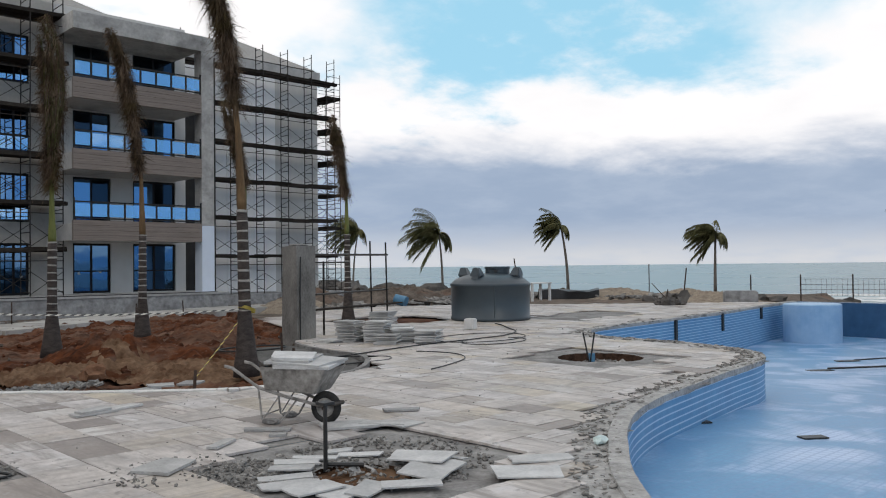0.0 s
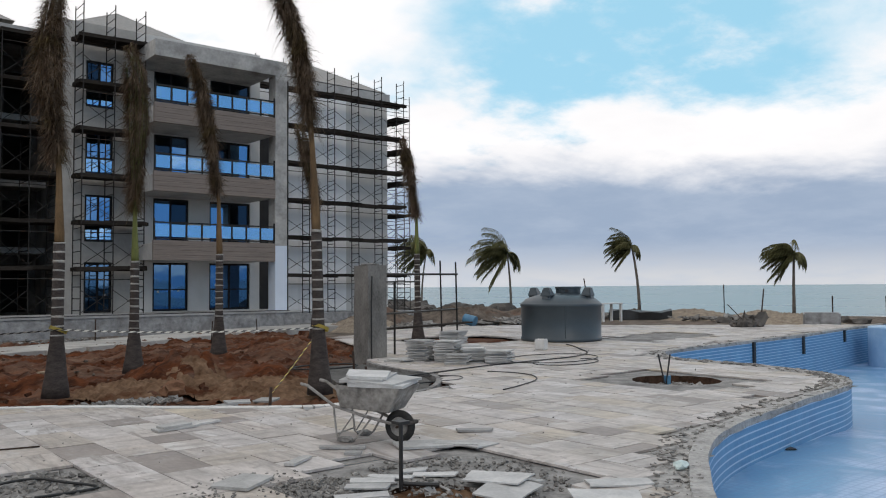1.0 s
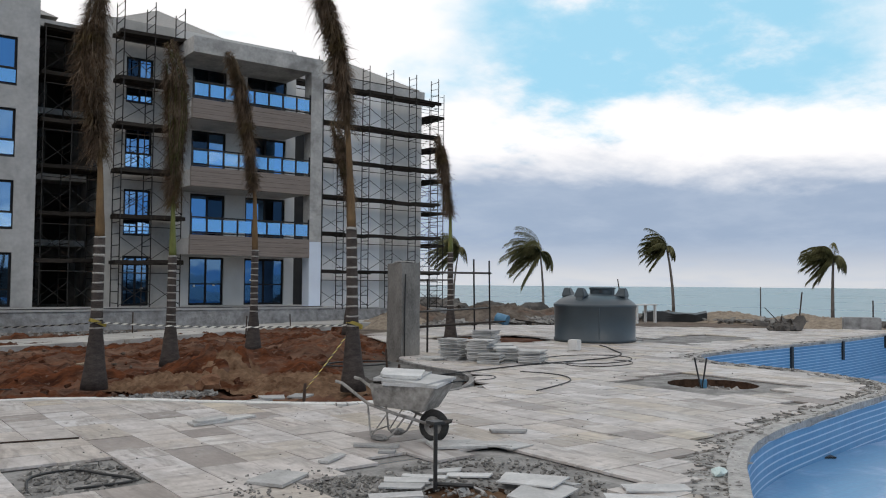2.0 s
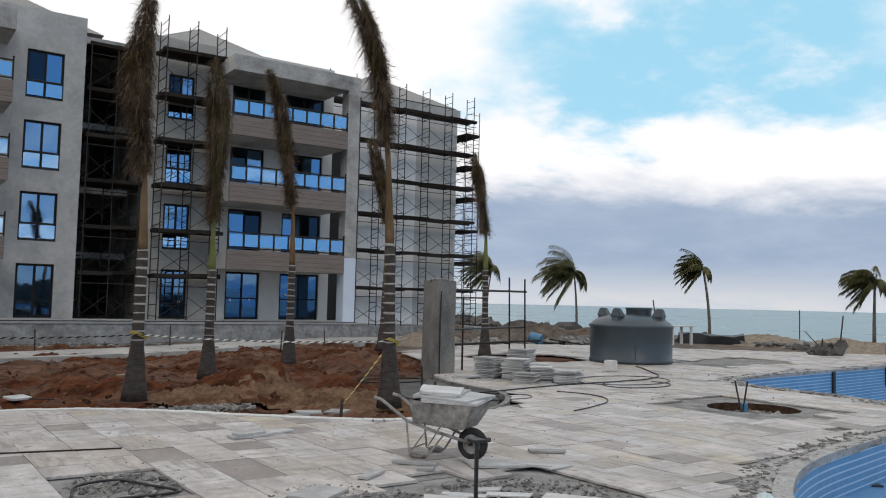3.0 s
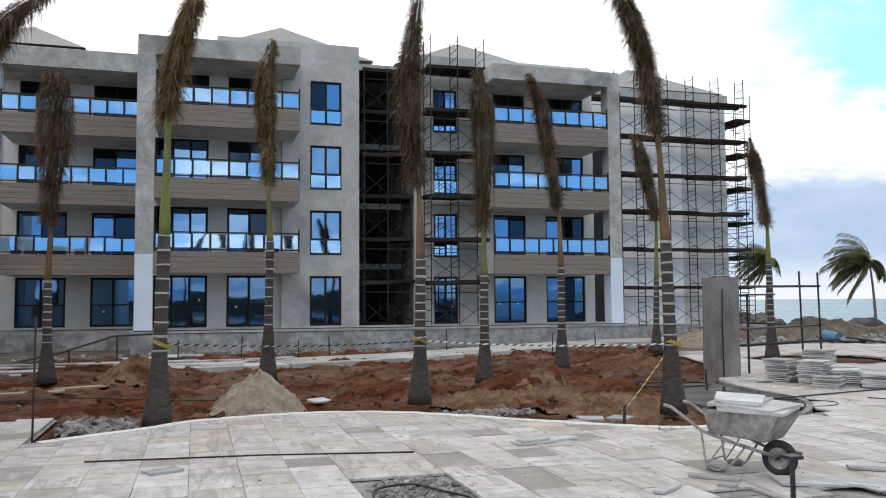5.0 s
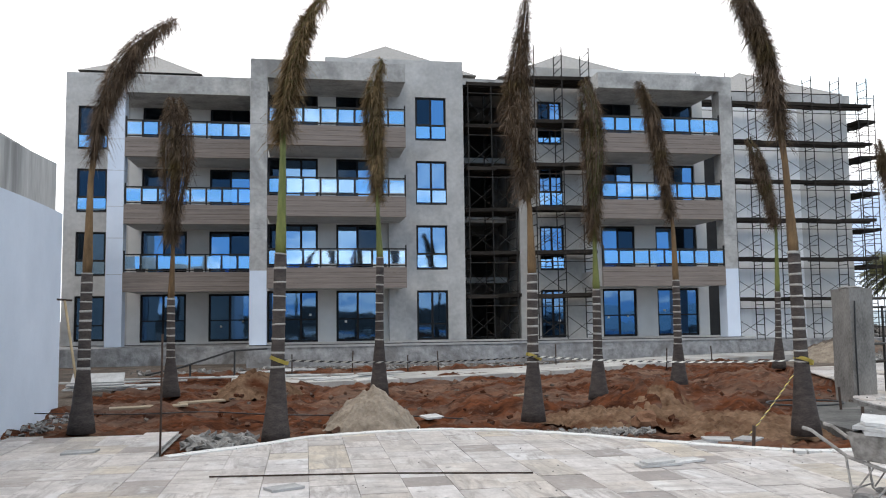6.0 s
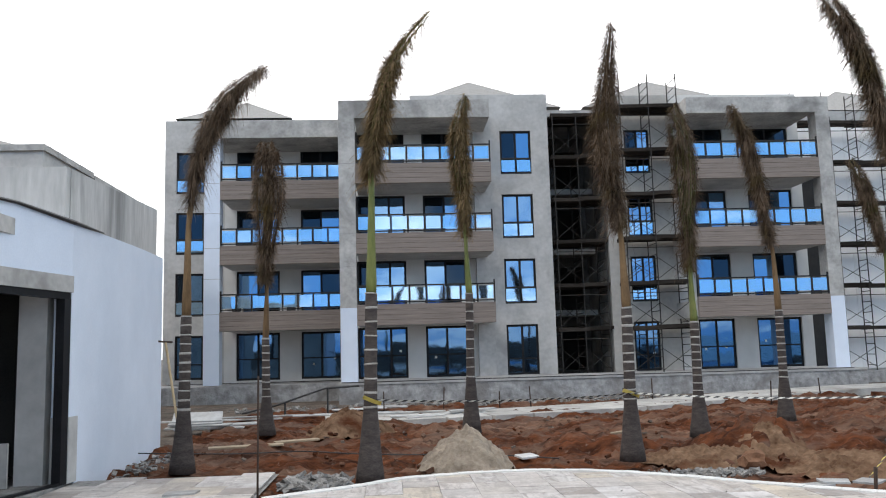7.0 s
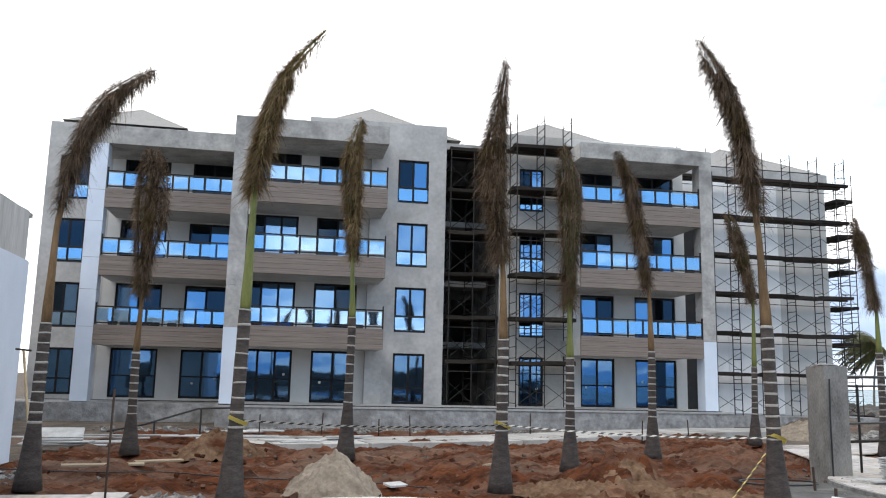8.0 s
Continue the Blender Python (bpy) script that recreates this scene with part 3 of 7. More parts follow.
def soil_height(x, y):
    h = -0.22 + 0.09 * noise.noise(Vector((x * 0.7, y * 0.7, 2))) + 0.09 * noise.noise(Vector((x * 2.3, y * 2.3, 7))) + 0.075 * noise.noise(Vector((x * 5, y * 5, 1))) + 0.05 * noise.noise(Vector((x * 11, y * 11, 4)))
    h += 0.20 * abs(noise.noise(Vector((x * 0.9, y * 1.7, 13)))) - 0.05
    h += 0.075 * math.sin(y * 3.1 + 2.5 * noise.noise(Vector((x * 0.5, y * 0.4, 9)))) * (0.4 + noise.noise(Vector((x * 0.6, y * 0.9, 3))))
    for mx, my, r, k in MOUNDS:
        d = math.hypot(x - mx, y - my) / r
        if d < 1:
            h += k * (1 - d * d) ** 1.5 * (1 + 0.35 * noise.noise(Vector((x * 4, y * 4, mx))))
    if line_dist(GARDEN_EDGE, x, y) < 0.35:
        h = min(h, -0.06)
    return h


STEP = 0.08
nx, ny = int(23.2 / STEP), int(20.5 / STEP)
vs, fs, ids = [], [], {}
for j in range(ny):
    for i in range(nx):
        x, y = -6.0 + i * STEP, 9.4 + j * STEP
        if inside(GARDEN, x, y) or line_dist(GARDEN_EDGE, x, y) < 0.3 or (y < 14.5 and -2.2 < x < -1):
            ids[i, j] = len(vs)
            vs.append((x, y, min(soil_height(x, y), 0.9) if inside(GARDEN, x, y) else -0.07))
for (i, j), a in ids.items():
    if (i + 1, j) in ids and (i, j + 1) in ids and (i + 1, j + 1) in ids:
        fs.append((a, ids[i + 1, j], ids[i + 1, j + 1], ids[i, j + 1]))
me = bpy.data.meshes.new("garden_soil")
me.from_pydata(vs, [], fs)
me.materials.append(SOIL)
for p in me.polygons:
    p.use_smooth = True
tagged(new("garden_soil", me), "churned red earth in the palm bed", "soil", kind="structure")

# pale concrete path past the bed, in cast lengths
path = thing("path", "pale concrete path in cast lengths along the bed", "path", kind="structure")
line = smooth_line([(-2.2, 24.4), (2.2, 25.0), (6.8, 26.5), (11.6, 29.2), (16.5, 31.6), (22.0, 32.6)], 4)
for (ax, ay), (bx, by) in zip(line, line[1:]):
    d = Vector((bx - ax, by - ay)).normalized()
    n = Vector((-d.y, d.x)) * 1.25
    bm = bmesh.new()
    a, b = Vector((ax, ay)) + d * 0.01, Vector((bx, by)) - d * 0.01
    prism(bm, [tuple(a - n), tuple(b - n), tuple(b + n), tuple(a + n)], -0.40, -0.10 + random.uniform(-0.008, 0.008))
    part("paving_slab", bm, PATHM, path)

# mortar bed under the deck
bm = bmesh.new()
for i in range(-10, 70):
    for j in range(-16, 54):
        x, y = i * 0.5, j * 0.5
        if all(on_deck(x + a, y + b) or (inside(POOL, x + a, y + b) and line_dist(POOL_EDGE, x + a, y + b) < 0.12) for a in (0, 0.5) for b in (0, 0.5)) \
                and not (11.0 <= x < 13.0 and 7.5 <= y < 9.5) and not (3.0 <= x < 5.5 and 4.0 <= y < 6.5):
            bm.faces.new([bm.verts.new((x + a, y + b, -0.034)) for a, b in ((0, 0), (0.5, 0), (0.5, 0.5), (0, 0.5))])
bmesh.ops.remove_doubles(bm, verts=bm.verts, dist=0.001)
for v in bm.verts:
    v.co.z += 0.008 * noise.noise(v.co * 3)
tagged(part("deck_bed", bm, MORTAR), "rough grey mortar bed under the stone deck", "mortar bed", kind="structure")


def round_pit(cx, cy, x0, x1, y0, y1, r, depth, soil, label):
    """A square of mortar with a round hole and earth in it."""
    bm = bmesh.new()
    n = 40
    rim, low, frame_pts = [], [], []
    for k in range(n):
        a = 2 * math.pi * k / n
        dx, dy = math.cos(a), math.sin(a)
        t = min(((x1 - cx) / dx if dx > 0 else (x0 - cx) / dx) if abs(dx) > 1e-6 else 9, ((y1 - cy) / dy if dy > 0 else (y0 - cy) / dy) if abs(dy) > 1e-6 else 9)
        rr = r * (1 + 0.04 * noise.noise(Vector((dx * 3, dy * 3, cx))))
        frame_pts.append(bm.verts.new((cx + dx * t, cy + dy * t, -0.036)))
        rim.append(bm.verts.new((cx + dx * rr, cy + dy * rr, -0.03 + 0.01 * noise.noise(Vector((dx * 5, dy * 5, 1))))))
        low.append(bm.verts.new((cx + dx * rr * 0.97, cy + dy * rr * 0.97, -0.03 - depth)))
    for k in range(n):
        m = (k + 1) % n
        bm.faces.new((frame_pts[k], frame_pts[m], rim[m], rim[k]))
    for sx, sy in ((x0, y0), (x1, y0), (x0, y1), (x1, y1)):
        near = sorted(range(n), key=lambda k: (frame_pts[k].co.x - sx) ** 2 + (frame_pts[k].co.y - sy) ** 2)[:2]
        bm.faces.new((frame_pts[near[0]], frame_pts[near[1]], bm.verts.new((sx, sy, -0.036))))
    side = bmesh.new()
    ring_co = [(v.co.copy(), w.co.copy()) for v, w in zip(rim, low)]
    bmesh.ops.delete(bm, geom=low, context="VERTS")
    pit = tagged(part("pit", bm, MORTAR), label, "pit", kind="structure")
    rows = [[side.verts.new(p) for p in pair] for pair in ring_co]
    for k in range(n):
        side.faces.new((rows[k][0], rows[(k + 1) % n][0], rows[(k + 1) % n][1], rows[k][1]))
    # sides darker than the loose earth at the bottom
    part("pit_side", side, PITSIDEM, pit, "raw dark earth side")
    bm = bmesh.new()
    rings = [[bm.verts.new((cx + math.cos(2 * math.pi * k / 24) * q * r, cy + math.sin(2 * math.pi * k / 24) * q * r,
                            -0.015 - depth + 0.035 * noise.noise(Vector((math.cos(2 * math.pi * k / 24) * q * 3, math.sin(2 * math.pi * k / 24) * q * 3, cy))))) for k in range(24)] for q in (1.0, 0.7, 0.4, 0.12)]
    for a, b in zip(rings, rings[1:]):
        for k in range(24):
            bm.faces.new((a[k], a[(k + 1) % 24], b[(k + 1) % 24], b[k]))
    bm.faces.new(rings[-1])
    part("earth", bm, soil, pit, "loose earth in the pit", smooth=True)
    return pit


round_pit(12.05, 8.42, 11.0, 13.0, 7.5, 9.5, 0.74, 0.24, DIRT, "round planting hole left open in the mortar")
round_pit(PIT[0], PIT[1], 3.0, 5.5, 4.0, 6.5, 0.42, 0.05, ORANGESAND, "round planting hole with orange earth among loose slabs")
bm = bmesh.new()
c0 = bm.verts.new((16.1, 19.0, 0.0))
vs = [bm.verts.new((16.1 + 1.75 * math.cos(a), 19.0 + 1.55 * math.sin(a), -0.07)) for a in (2 * math.pi * k / 28 for k in range(28))]
for k in range(28):
    bm.faces.new((c0, vs[k], vs[(k + 1) % 28]))
tagged(part("planter_soil", bm, SOIL), "dark red earth in a round tree opening", "soil", kind="structure")

# white edging along the curved bed
edging = thing("edging", "white stone edging round the curved palm bed", "edging", kind="structure")
run = [p for p in GARDEN_EDGE if p[1] < 15.0]
for (ax, ay), (bx, by) in zip(run, run[1:]):
    d = Vector((bx - ax, by - ay)).normalized()
    n = Vector((-d.y, d.x))
    bm = bmesh.new()
    a, b = Vector((ax, ay)), Vector((bx, by)) - d * 0.006
    w = 0.15 if ax < 6.5 else 0.07
    prism(bm, [tuple(a - n * w), tuple(b - n * w), tuple(b + n * 0.02), tuple(a + n * 0.02)], -0.12, 0.012 + random.uniform(-0.004, 0.004))
    part("edging_stone", bm, EDGEM if ax < 6.5 else MORTAR, edging)

# ---- pool ----
pool = thing("pool", "empty blue-tiled swimming pool with curved sides", "pool", kind="structure")


def pool_floor(x):
    t = max(0.0, min(1.0, (x - 9) / 16))
    return -0.55 - 0.80 * t * t * (3 - 2 * t)


bm = bmesh.new()
loop = POOL_EDGE
prev = None
for x, y in loop:
    cur = (bm.verts.new((x, y, 0.0)), bm.verts.new((x, y, pool_floor(x) - 0.05)))
    if prev:
        bm.faces.new((prev[0], cur[0], cur[1], prev[1]))
    prev = cur
part("pool_wall", bm, POOLWALL, pool, "blue mosaic wall with pale grout lines")
# far end coloured a darker blue than the other pool walls
boxpart("pool_end_wall", (34.0, 34.35, -6.2, 14.2, -1.6, -0.02), surface("darker blue pool end", (0.025, 0.07, 0.15), (0.05, 0.13, 0.25), 1.5, 0.4, 0.05), pool, "dark blue end wall")
boxpart("pool_side_wall", (2.4, 34.2, -6.4, -6.0, -1.6, 0.0), POOLWALL, pool)
bm = bmesh.new()
n = 40
rows = [[bm.verts.new((2.4 + 31.6 * i / n, y, pool_floor(2.4 + 31.6 * i / n))) for i in range(n + 1)] for y in (-6.0, 14.2)]
for i in range(n):
    bm.faces.new((rows[0][i], rows[0][i + 1], rows[1][i + 1], rows[1][i]))
part("pool_floor", bm, POOLFLOOR, pool, "dusty pale blue mosaic floor")
# rough coping strip round the rim
bm = bmesh.new()
prev = None
for i, (x, y) in enumerate(loop):
    a, b = loop[max(0, i - 1)], loop[min(len(loop) - 1, i + 1)]
    d = Vector((b[0] - a[0], b[1] - a[1])).normalized()
    n = Vector((-d.y, d.x))
    wide = 0.48 + 0.14 * noise.noise(Vector((x * 0.9, y * 0.9, 0)))
    cur = []
    for k, (w, z) in enumerate(((0.0, -0.075), (0.0, 0.008), (0.16, 0.014), (0.17, -0.006), (wide * 0.6, -0.012), (wide, -0.02), (wide + 0.3, -0.045))):
        z += (0.03 if k == 0 else 0.014) * noise.noise(Vector((x * 6, y * 6, k)))
        cur.append(bm.verts.new((x + n.x * w - (0.012 * n.x if k < 2 else 0), y + n.y * w - (0.012 * n.y if k < 2 else 0), z)))
    if prev:
        for u in range(6):
            bm.faces.new((prev[u], prev[u + 1], cur[u + 1], cur[u]))
    prev = cur
part("coping", bm, surface("broken coping mortar", (0.24, 0.234, 0.224), (0.52, 0.51, 0.49), 5.0, 0.97, 1.0, fine_scale=22, stain=(0.15, 0.145, 0.138), stain_at=0.55, bump_dist=0.04), pool, "rough broken grey mortar coping")
bm = bmesh.new()
tube(bm, [(31.2, 12.3, -1.35), (31.2, 12.3, 0.02), (31.2, 12.3, 0.06)], [1.02, 1.02, 0.98], 40)
tagged(part("pool_island", bm, surface("pale blue tiles", (0.22, 0.38, 0.58), (0.34, 0.50, 0.68), 2, 0.4, 0.03), smooth=False),
       "round pale blue tiled plinth standing in the pool", "pool plinth")
for sx, sy, h in ((21.6, 12.46, 0.62), (25.2, 12.83, 0.55), (29.4, 13.45, 0.40)):
    boxpart("wall_slot", (sx, sx + 0.11, sy - 0.035, sy + 0.02, -0.06 - h, -0.04), BLACKM, pool, "dark gap in the tiling")

# ---- apartment building ----
YF, YW, LF, LW = 35.0, 37.8, 38.2, 41.0
F0, ST = 0.55, 3.0
bld = thing("apartment_building", "four-storey grey apartment building under construction with glass balconies", "building")


def grid_solid(bm, xs, zs, solid, y0, y1):
    """One welded mesh of the solid cells of a grid in the xz plane."""
    verts = {}

    def v(i, j, k):
        if (i, j, k) not in verts:
            verts[i, j, k] = bm.verts.new((xs[i], (y0, y1)[k], zs[j]))
        return verts[i, j, k]
    full = {(i, j) for i in range(len(xs) - 1) for j in range(len(zs) - 1) if solid((xs[i] + xs[i + 1]) / 2, (zs[j] + zs[j + 1]) / 2)}
    for i, j in full:
        bm.faces.new((v(i, j, 0), v(i + 1, j, 0), v(i + 1, j + 1, 0), v(i, j + 1, 0)))
        bm.faces.new((v(i, j, 1), v(i, j + 1, 1), v(i + 1, j + 1, 1), v(i + 1, j, 1)))
        for di, dj, p, q in ((-1, 0, (i, j), (i, j + 1)), (1, 0, (i + 1, j), (i + 1, j + 1)), (0, -1, (i, j), (i + 1, j)), (0, 1, (i, j + 1), (i + 1, j + 1))):
            if (i + di, j + dj) not in full:
                bm.faces.new((v(*p, 0), v(*q, 0), v(*q, 1), v(*p, 1)))


def wall_grid(name, x0, x1, z0, z1, y0, y1, openings, material, label=""):
    """A wall in the xz plane with real openings (xa, xb, za, zb)."""
    xs = sorted({x0, x1, *(v for o in openings for v in o[:2])})
    zs = sorted({z0, z1, *(v for o in openings for v in o[2:])})
    bm = bmesh.new()
    grid_solid(bm, xs, zs, lambda x, z: not any(o[0] < x < o[1] and o[2] < z < o[3] for o in openings), y0, y1)
    return part(name, bm, material, bld, label)


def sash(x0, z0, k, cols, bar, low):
    """Glass of one sash: reflection dimmed at ground level, nearly cut under the roof slab or where it stands open,
    else blue film.
    """
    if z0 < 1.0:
        return DIMGLASS
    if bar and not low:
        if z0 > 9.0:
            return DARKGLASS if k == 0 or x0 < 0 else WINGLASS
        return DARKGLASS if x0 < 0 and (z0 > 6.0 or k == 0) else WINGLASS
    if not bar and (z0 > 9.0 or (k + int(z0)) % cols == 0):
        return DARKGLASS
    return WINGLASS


def window(x0, x1, z0, z1, y, cols, bar, label=""):
    """Black aluminium frame with panes; bar: height of the crossbar above the sill."""
    t, d = 0.10, 0.05
    xs, zs = {x0, x0 + t, x1 - t, x1}, {z0, z0 + t, z1 - t, z1}
    ups = [x0 + (x1 - x0) * k / cols for k in range(1, cols)]
    for u in ups:
        xs |= {u - t / 2, u + t / 2}
    if bar:
        zs |= {z0 + bar - 0.03, z0 + bar + 0.03}
    bm = bmesh.new()
    grid_solid(bm, sorted(xs), sorted(zs), lambda x, z: x < x0 + t or x > x1 - t or z < z0 + t or z > z1 - t or any(abs(x - u) < t / 2 for u in ups)
               or (bar and abs(z - z0 - bar) < 0.03), y, y + d)
    w = part("window", bm, FRAME, bld, label or "black aluminium window with blue solar glass")
    for k in range(cols):
        xa, xb = x0 + (x1 - x0) * k / cols + 0.03, x0 + (x1 - x0) * (k + 1) / cols - 0.03
        for low, (za, zb) in enumerate(((z0 + bar, z1 - 0.03), (z0 + 0.03, z0 + bar)) if bar else ((z0 + 0.03, z1 - 0.03),)):
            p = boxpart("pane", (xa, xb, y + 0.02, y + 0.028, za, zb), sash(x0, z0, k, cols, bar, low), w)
            tilt = Matrix.Translation((xa, y, za)) @ Euler((random.uniform(-0.006, 0.006), 0, random.uniform(-0.006, 0.006))).to_matrix().to_4x4() @ Matrix.Translation((-xa, -y, -za))
            p.matrix_basis = tilt
            p.visible_shadow = False
    if z0 < 1.0 and cols > 1:
        for k in range(cols):
            if random.random() < 0.6:
                cx, cz = x0 + (x1 - x0) * (k + random.uniform(0.35, 0.65)) / cols, z0 + random.uniform(0.65, 1.3)
                boxpart("sticker", (cx - 0.05, cx + 0.05, y + 0.012, y + 0.016, cz - 0.05, cz + 0.05), EDGEM, w, "small white sticker")
    elif bar:
        # glass guard before the lower lights
        for za, zb in ((z0 + 0.02, z0 + 0.07), (z0 + bar - 0.02, z0 + bar + 0.05)):
            boxpart("guard_rail", (x0 - 0.03, x1 + 0.03, y - 0.08, y - 0.03, za, zb), RAILM, w)
        for k in range(cols):
            xa, xb = x0 + (x1 - x0) * k / cols + 0.05, x0 + (x1 - x0) * (k + 1) / cols - 0.05
            p = boxpart("guard_glass", (xa, xb, y - 0.06, y - 0.05, z0 + 0.12, z0 + bar - 0.05), RAILGLASS, w)
            p.matrix_basis = Matrix.Translation((xa, y, z0)) @ Euler((random.uniform(-0.01, 0.01), 0, random.uniform(-0.01, 0.01))).to_matrix().to_4x4() @ Matrix.Translation((-xa, -y, -z0))
            p.visible_shadow = False
    return w


def railing(parent, x0, x1, y, z, n, right_end=True):
    """Balcony guard: two rails, posts and pale blue panes."""
    for za, zb in ((z + 0.06, z + 0.11), (z + 0.75, z + 0.81)):
        boxpart("rail", (x0, x1, y + 0.02, y + 0.07, za, zb), RAILM, parent)
    for k in range(n + 1):
        cx = x0 + (x1 - x0) * k / n
        boxpart("post", (cx - 0.03, cx + 0.03, y + 0.015, y + 0.075, z, z + (0.95 if k in (0, n) else 0.752)), RAILM, parent)
        if k < n:
            w = (x1 - x0) / n
            p = boxpart("glass_panel", (cx + 0.05, cx + w - 0.05, y + 0.04, y + 0.05, z + 0.16, z + 0.70), RAILGLASS, parent)
            p.matrix_basis = Matrix.Translation((cx, y, z)) @ Euler((random.uniform(-0.012, 0.012), 0, random.uniform(-0.012, 0.012))).to_matrix().to_4x4() @ Matrix.Translation((-cx, -y, -z))
            p.visible_shadow = False


def balcony(x0, x1, y0, y1, level, n):
    zt = 3.70 + ST * (level - 1)
    bm = bmesh.new()
    box(bm, x0, x1, y0, y0 + 0.16, zt - 0.86, zt)
    b = part("balcony", bm, CLADDING, bld, "balcony front clad in weathered grey-brown boards")
    boxpart("slab", (x0 + 0.002, x1 - 0.002, y0 + 0.16, y1, zt - 0.84, zt - 0.14), RENDERED, b)
    for k in range(1, 4):
        boxpart("board_joint", (x0 + 0.01, x1 - 0.01, y0 - 0.004, y0 + 0.002, zt - 0.86 + 0.215 * k - 0.004, zt - 0.86 + 0.215 * k + 0.004), PLANKM, b)
    railing(b, x0 + 0.05, x1 - 0.03, y0 + 0.02, zt, n)


# centre block
levels = range(4)
op = [(4.85, 6.30, F0 if k == 0 else F0 + ST * k + 0.20, F0 + ST * k + 2.25) for k in levels]
op += [(xa, xb, F0 + ST * k, F0 + ST * k + (2.27 if k < 3 else 2.30)) for k in levels for xa, xb in ((-1.85, 0.38), (1.2, 3.12))]
wall_grid("wall", -2.4, 4.25, 0.45, 12.9, YW, YW + 0.25, [o for o in op if o[0] < 4], ENDWALL, "pale rendered wall behind the balconies")
wall_grid("wall", 4.25, 7.12, 0.45, 12.9, YW, YW + 0.25, [o for o in op if o[0] > 4], RENDERED, "grey rendered wall")
boxpart("parapet", (0.7, 7.12, YW - 0.004, YW + 0.25, 12.9, 13.55), RENDERED, bld)
for o in op:
    window(o[0], o[1], o[2], o[3], YW + 0.10, 2 if o[1] - o[0] < 2.0 else 3, 0.72 if o[0] > 4 else (1.0 if o[2] < 1 else 0))
boxpart("column", (-2.43, -1.75, YF, YF + 0.68, 3.58, 12.46), CONCRETE, bld, "bare concrete column")
boxpart("column", (-2.43, -1.75, YF - 0.004, YF + 0.684, 0.15, 3.58), WHITEPAINT, bld, "column painted white at its foot")
for k in range(3):
    balcony(-1.75, 4.05, YF, YW, k + 1, 8)
for zz in (3.56, 5.3, 6.7, 9.7, 11.6):
    boxpart("joint", (-2.434, -1.746, YF - 0.003, YF + 0.3, zz - 0.008, zz + 0.008), PLINTHM, bld)
boxpart("roof_slab", (-1.75, 4.05, YF, YW, 11.68, 12.46), CONCRETE, bld, "overhanging bare concrete roof slab")
boxpart("pier", (3.55, 4.3, YW - 0.35, YW - 0.002, 0.4, 12.4), RENDERED, bld)

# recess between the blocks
# back wall coloured dark in place of the recess's shade
wall_grid("wall", 7.12, 9.75, 0.4, 13.4, 42.0, 42.25, [o for k in levels for o in ((7.3, 8.0, F0 + ST * k + 0.8, F0 + ST * k + 2.1), (8.3, 9.45, F0 + ST * k + 0.01, F0 + ST * k + 2.2))], STAIRM, "raw stairwell wall with open doorways, shade put into its colour")
# side walls borrow the darker pillar concrete as painted recess shade
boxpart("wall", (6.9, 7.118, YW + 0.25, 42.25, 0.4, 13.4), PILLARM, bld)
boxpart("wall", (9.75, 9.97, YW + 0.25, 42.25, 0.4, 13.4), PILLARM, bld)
for k in range(4):
    for xa, xb in ((7.3, 8.0),):
        window(xa, xb, F0 + ST * k + 0.8, F0 + ST * k + 2.1, 41.94, 1, 0.0)
# slab carried out to the facade line to shade the recess
boxpart("slab", (7.122, 9.748, YW + 0.1, 41.998, 12.5, 12.8), CONCRETE, bld)
boxpart("slab", (7.122, 9.748, 42.25, 46.0, 12.2, 12.8), CONCRETE, bld)
for k in range(3):
    boxpart("landing", (7.122, 9.748, YW + 2.6, 41.998, F0 + ST * (k + 1) - 0.32, F0 + ST * (k + 1) - 0.05), CONCRETE, bld, "bare concrete stair landing")

# right block
op = [(10.72, 11.92, F0 if k == 0 else F0 + ST * k + 0.15, F0 + ST * k + 2.24) for k in levels]
op += [(xa, xb, F0 + ST * k, F0 + ST * k + 2.26) for k in levels for xa, xb in ((13.75, 15.45), (16.5, 18.62))]
wall_grid("wall", 9.75, 12.9, 0.45, 13.45, YW, YW + 0.25, [o for o in op if o[0] < 12.5], BACKWALL, "cream rendered wall")
wall_grid("wall", 12.9, 19.15, 0.45, 13.45, YW, YW + 0.25, [o for o in op if o[0] > 12.5], ENDWALL, "pale rendered wall behind the balconies")
for o in op:
    window(o[0], o[1], o[2], o[3], YW + 0.10, 2, 0.72 if o[0] < 12 else (1.0 if o[2] < 1 else 0))
boxpart("column", (18.55, 19.17, YF, YF + 0.68, 3.60, 12.46), CONCRETE, bld, "bare concrete column")
boxpart("column", (18.55, 19.174, YF - 0.004, YF + 0.684, 0.30, 3.60), WHITEPAINT, bld, "column painted white at its foot")
for k in range(3):
    balcony(12.75, 18.55, YF, YW, k + 1, 8)
boxpart("roof_slab", (12.75, 18.55, YF, YW, 11.75, 12.46), CONCRETE, bld, "overhanging bare concrete roof slab")
for zz in (3.62, 5.1, 8.0, 11.0):
    boxpart("joint", (18.546, 19.177, YF - 0.003, YF + 0.3, zz - 0.008, zz + 0.008), PLINTHM, bld)

